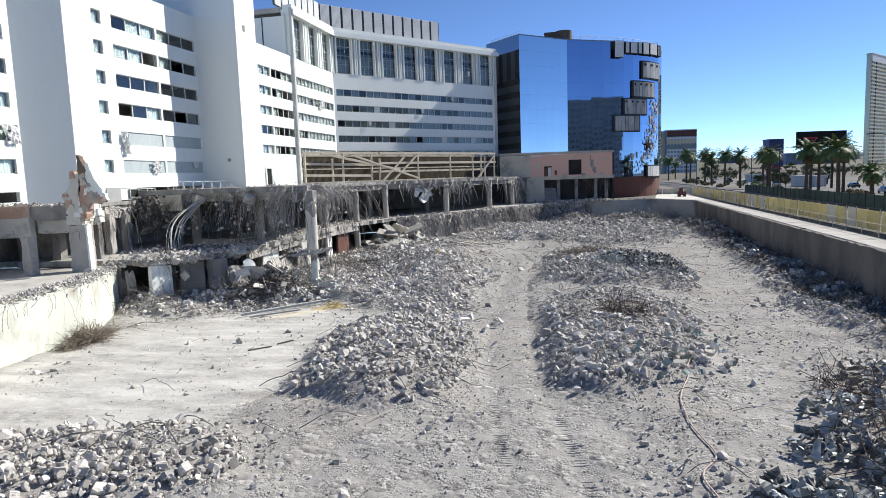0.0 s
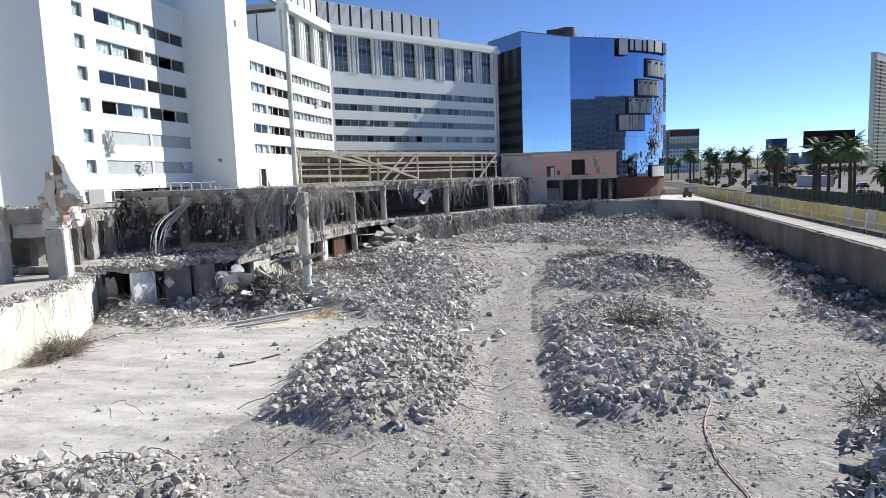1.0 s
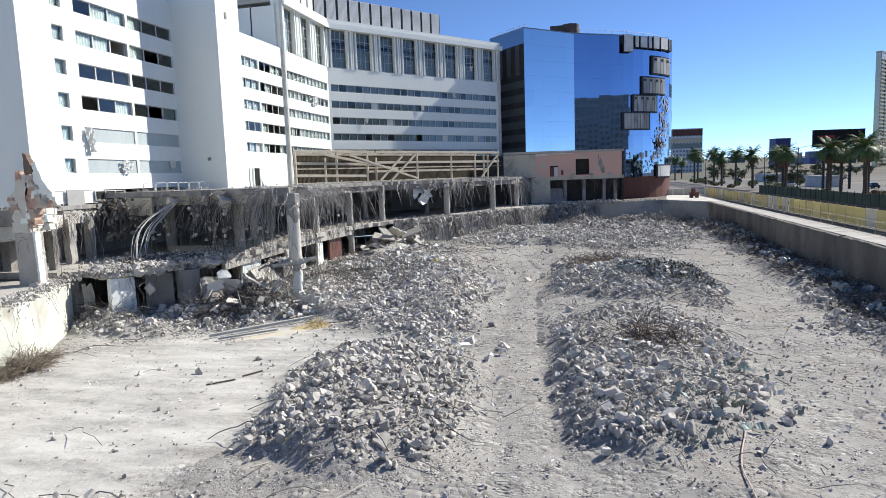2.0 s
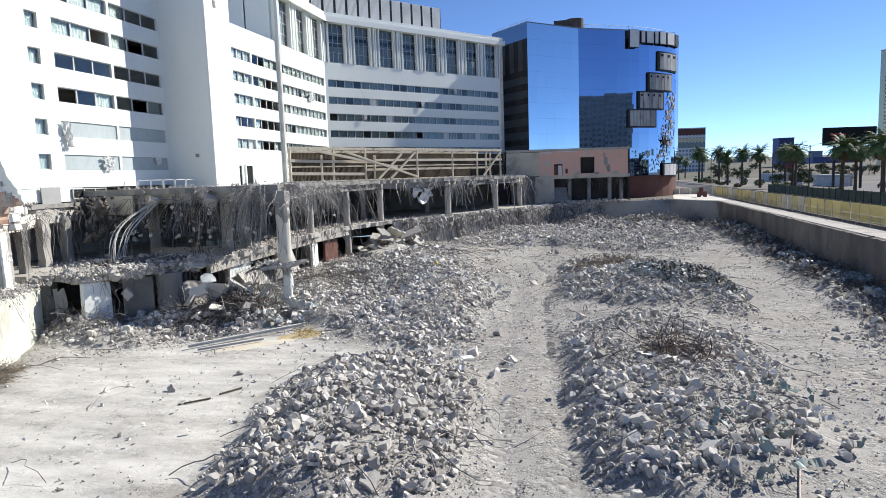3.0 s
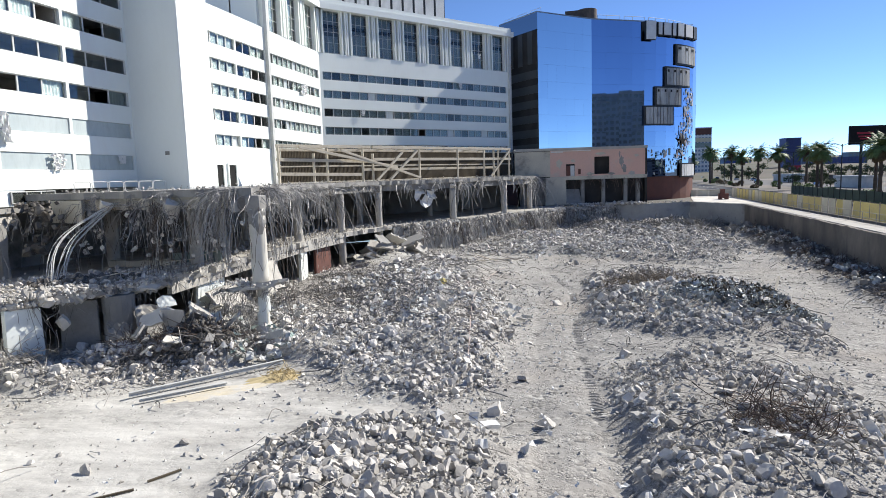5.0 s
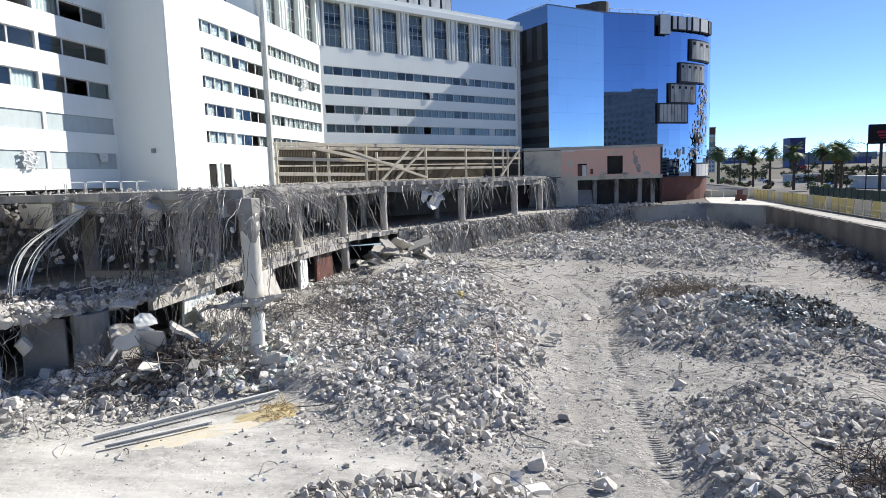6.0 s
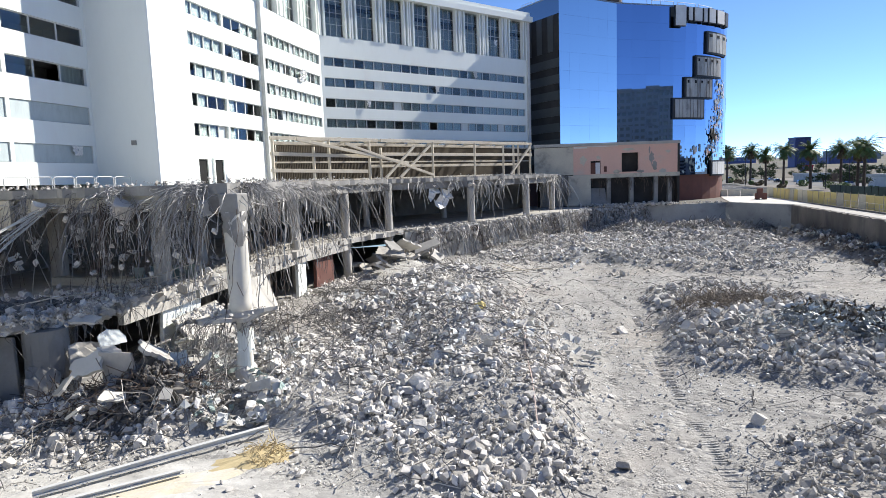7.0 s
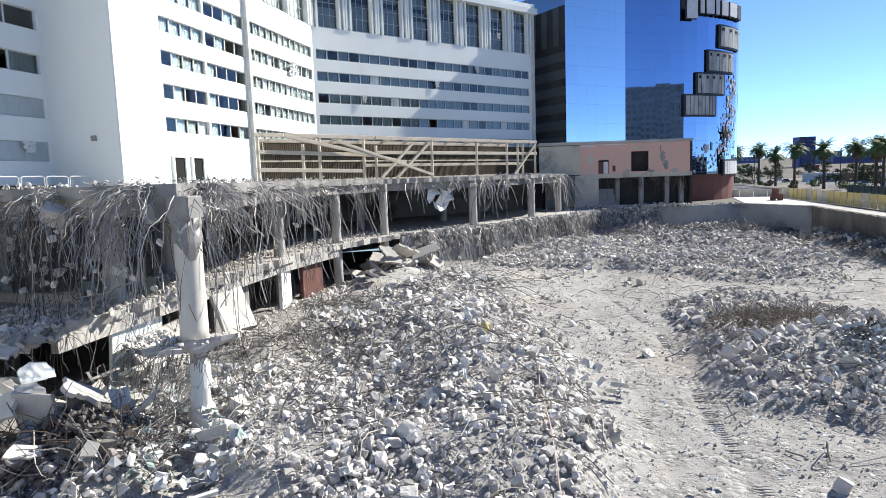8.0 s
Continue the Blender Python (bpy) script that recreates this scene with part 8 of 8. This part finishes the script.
# ---- shrubs, lamps, far side ----
def leaf_clump(name, cx, cy, z, rad, h, n, mat, label, seed):
    g = np.random.default_rng(seed)
    p = g.normal(size=(n, 3))
    p /= np.linalg.norm(p, axis=1)[:, None]
    p *= (0.55 + 0.45 * g.random((n, 1)))
    c = p * [rad, rad, h] + [cx, cy, z + h * 0.9]
    t = random_turns(n, g)
    s = g.uniform(0.12, 0.26, n)
    q = np.array([(-1, -0.5, 0), (1, -0.5, 0), (1, 0.5, 0.1), (-1, 0.5, 0.1)])
    v = np.einsum("nij,nvj->nvi", t, q[None] * s[:, None, None]) + c[:, None]
    f = np.arange(4 * n).reshape(n, 4)
    ob = link_part(name, quick(name, v.reshape(-1, 3), f), mat)
    return tagged(ob, label, "shrub")


rr = random.Random(23)
for i in range(26):
    y = 80 + 11 * i + rr.uniform(-3, 3)
    leaf_clump("shrub", 41 + rr.uniform(0, 9), y, 4.15, rr.uniform(0.9, 2.0), rr.uniform(0.6, 1.1), 260, M_leaf if rr.random() < 0.6 else M_deadleaf, "low dusty green shrub on the median", 700 + i)
for i, (x, y) in enumerate(((39.6, 98), (39.4, 150), (46.5, 206), (39.5, 262), (60.0, 230), (74.5, 150))):
    lamp = empty("street_lamp", x, y, 4.1)
    tagged(lamp, "slim dark street lamp with two curved arms", "street lamp", group="street lamps")
    tb = Tubes()
    tb.add([(x, y, 4.1), (x, y, 9.0), (x, y, 14.2)], 0.10, 8)
    link_part("pole", tb.mesh("pole"), M_darkframe, lamp)
    for s in (-1, 1):
        tb = Tubes()
        tb.add([(x, y, 13.9), (x + s * 1.2, y, 14.4), (x + s * 2.6, y, 14.5)], 0.05, 6)
        arm = link_part("arm", tb.mesh("arm"), M_darkframe, lamp)
        bm = bmesh.new()
        box(bm, x + s * 2.6 - 0.45, x + s * 2.6 + 0.45, y - 0.16, y + 0.16, 14.36, 14.5)
        part("lamp_head", bm, M_darkframe, arm)


def block(name, cx, cy, w, d, h, lean, wall, label, category="building", floors=0, cols=0, glass=None, band=None, z0=4.0):
    """A plain far building with real window recesses on the side towards the site."""
    root = empty(name, cx, cy, z0)
    a = radians(lean)
    u = Vector((math.cos(a), math.sin(a)))
    wl = Wall(tuple(Vector((cx, cy)) - u * w / 2), tuple(Vector((cx, cy)) + u * w / 2))
    bm = bmesh.new()
    wl.box(bm, 0, w, -d, -0.6, z0, z0 + h)
    part("body", bm, glass or wall, root)
    if floors:
        fh = h / floors
        for k in range(floors + 1):
            bm = bmesh.new()
            wl.box(bm, 0, w, -0.6, 0, z0 + fh * k - (0.25 * fh if k else 0), z0 + min(h, fh * k + 0.25 * fh))
            part("floor_band", bm, wall, root)
        for k in range(cols + 1):
            bm = bmesh.new()
            c = w * k / cols
            wl.box(bm, max(0, c - 0.16 * w / cols), min(w, c + 0.16 * w / cols), -0.6, 0.04, z0, z0 + h)
            part("pier", bm, wall, root)
    for low, high, mat in band or ():
        bm = bmesh.new()
        wl.box(bm, 0.0, w, -0.5, 0.1, z0 + h * low, z0 + h * high)
        part("band", bm, mat, root)
    bm = bmesh.new()
    wl.box(bm, -0.3, w + 0.3, -d - 0.3, 0.3, z0 + h, z0 + h + 0.8)
    part("roof", bm, wall, root)
    return tagged(root, label, category)


block("far_hotel", 80, 616, 27, 22, 42, 13, M_farwhite, "far hotel slab with white window grid, blue and red bands", floors=12, cols=9, glass=M_blue, band=((0.60, 0.70, M_teal), (0.72, 0.80, M_tan), (0.87, 1.0, M_brickred)))
block("far_hotel_wing", 62, 618, 9, 20, 40, 13, M_tan, "far tan hotel wing", floors=12, cols=3, glass=M_tan)
block("dark_tower", 181, 701, 15, 12, 33, 15, M_purple, "far dark blue glass tower", floors=12, cols=8, glass=M_purple)
tan = block("tan_tower", 260, 627.6, 150, 4, 91, 52, M_tan, "tall tan tower with gold glass and a white crown", glass=M_gold, band=[(k / 32, k / 32 + 0.015, M_tan) for k in range(30)] + [(0.94, 1.0, M_farwhite)])
tan_wall = Wall((260 - 75 * math.cos(radians(52)), 627.6 - 75 * math.sin(radians(52))), (260, 627.6))
for k in range(1, 12):
    wall_part("groove" if k == 3 else "mullion", tan_wall, (3.3 * k - (0.4 if k == 3 else 0.15), 3.3 * k + (0.4 if k == 3 else 0.15), -0.45, 0.14, 4.0, 89.5), M_darkframe if k == 3 else M_tan, tan)
block("gold_tower", 150, -190, 240, 30, 74, -155, M_tan, "tan tower across the street, mirrored in the glass", floors=20, cols=30, glass=M_gold)
block("resort_tower", 132, 92, 62, 22, 40, 240, M_beige, "tan resort tower across the street, mirrored in the glass", floors=15, cols=26, glass=M_gold)
block("resort_wing", 215, 110, 90, 20, 12, -98, M_concrete, "grey resort block across the street, mirrored in the glass", floors=7, cols=12, glass=M_dark)
brown = empty("hoarding", 77, 280, 4)
tagged(brown, "long dark brown site hoarding across the road", "fence")
for i in range(30):
    bm = bmesh.new()
    Wall((79.5, 350), (75.5, 232)).box(bm, 3.95 * i, 3.95 * i + 3.9, -0.1, 0, 4.0, 7.0)
    part("panel", bm, M_trunk, brown)
# scrubland that rises gently towards the hills
xs, ys = np.linspace(-1500, 2900, 90), np.concatenate([np.linspace(380, 900, 30), np.linspace(930, 2720, 40)])
X, Y = np.meshgrid(xs, ys, indexing="ij")
Z = 3.9 + np.clip((Y - 390) * 0.0165, 0, 60) + 1.2 * fbm(X, Y, 140, 91) * np.clip((Y - 390) / 200, 0, 1)
idx = np.arange(X.size).reshape(X.shape)
ob = link_part("ground_scrubland", quick("ground_scrubland", np.stack([X, Y, Z], -1).reshape(-1, 3), np.stack([idx[:-1, :-1], idx[1:, :-1], idx[1:, 1:], idx[:-1, 1:]], -1).reshape(-1, 4)), M_farland)
ob.data.shade_smooth()
tagged(ob, "tan and olive scrubland rising towards far hills", "ground", kind="structure")
block("far_mall", 262, 812, 50, 20, 14, 8, M_purple, "long low purple building far off", floors=3, cols=14, glass=M_purple)
block("far_glass_tower", 236, 850, 11, 10, 21, 8, M_blue, "far pale blue glass tower", floors=8, cols=4, glass=M_blue)
block("far_glass_tower", 257, 860, 12, 10, 22, 8, M_blue, "far pale blue glass tower", floors=8, cols=4, glass=M_blue)
block("white_trailer", 66, 215, 16, 3, 2.6, 98, M_frame, "long white site trailer across the road", category="trailer", floors=1, cols=9, glass=M_white)
block("blue_trailer", 72, 300, 22, 3, 2.6, 98, M_frame, "long pale grey site trailer across the road", category="trailer")
block("purple_shop", 140, 540, 6, 6, 6, 20, M_red, "low dark red shop front far off", floors=2, cols=4, glass=M_purple)
for i in range(22):
    rr2 = random.Random(900 + i)
    x = rr2.uniform(95, 900)
    y = 1000 + rr2.uniform(0, 900)
    block("city_block", x, y, rr2.uniform(20, 60), rr2.uniform(15, 30), rr2.uniform(16, 30), rr2.uniform(0, 40), rr2.choice([M_tan, M_beige, M_concrete, M_purple, M_blue]), "small far city building in haze", floors=3, cols=6, glass=M_blue)
for i in range(9):
    rr2 = random.Random(950 + i)
    car = empty("parked_car", 57 + rr2.uniform(0, 14), 150 + 38 * i, 4.1)
    tagged(car, rr2.choice(["small white car on the far road", "small dark car on the far road", "small silver car on the far road"]), "car", group="cars on the far road")
    x, y = car.location.x, car.location.y
    bm = bmesh.new()
    hexa(bm, [(x - 0.9, y - 2.2, 4.4), (x + 0.9, y - 2.2, 4.4), (x + 0.9, y + 2.2, 4.4), (x - 0.9, y + 2.2, 4.4), (x - 0.85, y - 2.1, 5.0), (x + 0.85, y - 2.1, 5.0), (x + 0.85, y + 2.1, 5.0), (x - 0.85, y + 2.1, 5.0)])
    bmesh.ops.bevel(bm, geom=bm.edges[:], offset=0.12, segments=2, affect="EDGES")
    part("body", bm, [M_white, M_darkframe, M_frame][i % 3], car)
    bm = bmesh.new()
    hexa(bm, [(x - 0.82, y - 1.3, 5.0), (x + 0.82, y - 1.3, 5.0), (x + 0.82, y + 1.4, 5.0), (x - 0.82, y + 1.4, 5.0), (x - 0.65, y - 0.8, 5.55), (x + 0.65, y - 0.8, 5.55), (x + 0.65, y + 0.9, 5.55), (x - 0.65, y + 0.9, 5.55)])
    part("cabin", bm, M_mirrordark, car)
    for sx in (-0.85, 0.7):
        for sy in (-1.4, 1.4):
            bm = bmesh.new()
            bmesh.ops.create_cone(bm, cap_ends=True, segments=14, radius1=0.33, radius2=0.33, depth=0.18, matrix=Matrix.Translation((x + sx + 0.07, y + sy, 4.43)) @ Matrix.Rotation(math.pi / 2, 4, "Y"))
            part("wheel", bm, M_black, car)
# dark trees and scrub between the road and the far city
tree_kinds = []
for k in range(3):
    root = empty("far_tree")
    tagged(root, "dark green broadleaf tree on the far side of the road", "tree", group="far trees")
    g = np.random.default_rng(800 + k)
    tb = Tubes()
    tb.add([(0, 0, -0.2), (0.1, 0, 1.4), (0.0, 0.1, 2.6)], 0.16, 7)
    for _ in range(5):
        a = g.uniform(0, 6.28)
        tb.add([(0, 0, 1.5), (0.6 * math.cos(a), 0.6 * math.sin(a), 2.6), (1.3 * math.cos(a), 1.3 * math.sin(a), 3.4)], 0.06, 5)
    link_part("trunk", tb.mesh("trunk"), M_trunk, root)
    blobs = g.normal(size=(9, 3)) * [1.1, 1.1, 0.7] + [0, 0, 3.3]
    n = 520
    c = blobs[g.integers(0, 9, n)] + g.normal(size=(n, 3)) * [0.5, 0.5, 0.4]
    t = random_turns(n, g)
    q = np.array([(-1, -0.5, 0), (1, -0.5, 0), (1, 0.5, 0.1), (-1, 0.5, 0.1)])
    v = np.einsum("nij,nvj->nvi", t, q[None] * g.uniform(0.14, 0.3, n)[:, None, None]) + c[:, None]
    link_part("crown", quick("crown", v.reshape(-1, 3), np.arange(4 * n).reshape(n, 4)), M_tree, root)
    tree_kinds.append(root)
rr = random.Random(61)
for i in range(64):
    y = rr.uniform(210, 620)
    x = 52 + (y - 190) * rr.uniform(0.02, 0.42) + rr.uniform(0, 14)
    k = i % 3
    m = pose(x, y, 4.0 + max(0, (y - 390) * 0.0165), 0, 0, rr.uniform(0, 360))
    ob = copy_thing(tree_kinds[k], m) if i >= 3 else tree_kinds[k]
    ob.matrix_basis = m
    q = rr.uniform(0.45, 0.95) * (1 + y / 900)
    ob.scale = (q, q, q * rr.uniform(0.7, 1.0))
# billboard: dark screen with plain bars for its writing
board = empty("billboard", 60, 189, 4)
tagged(board, "dark roadside screen with red bars of writing on two posts", "billboard")
B = Wall((53.3, 187), (66.3, 190.6))
bm = bmesh.new()
B.box(bm, 0, B.len, -0.6, 0, 15.0, 19.4)
scr = part("screen", bm, M_black, board)
for u0, u1, z0, z1, mat in ((1.6, 5.6, 17.4, 17.9, M_red), (2.0, 5.0, 16.7, 17.1, M_red), (2.4, 4.6, 16.2, 16.45, M_red)):
    bm = bmesh.new()
    B.box(bm, u0, u1, 0.01, 0.05, z0, z1)
    part("writing_bar", bm, mat, scr)
for u in (3.0, 10.0):
    bm = bmesh.new()
    B.box(bm, u - 0.25, u + 0.25, -0.5, -0.1, 4.0, 15.0)
    part("post", bm, M_darkframe, board)
# far hills
g = np.random.default_rng(77)
xs = np.linspace(-2600, 2900, 150)
hh = 4 + 48 * np.clip(0.5 + 1.1 * fbm(xs, xs * 0, 900, 88, 5), 0.12, 1.4) + 38
v = np.concatenate([np.stack([xs, np.full(150, 2700.0), np.full(150, 0.0)], -1), np.stack([xs, np.full(150, 2850.0), hh], -1), np.stack([xs, np.full(150, 2990.0), np.full(150, 0.0)], -1)])
i = np.arange(149)
f = np.concatenate([np.stack([i + 150 * k, i + 1 + 150 * k, i + 151 + 150 * k, i + 150 + 150 * k], -1) for k in (0, 1)])
tagged(link_part("hills", quick("hills", v, f), M_mount), "low hazy blue hills on the horizon", "hills", kind="structure")
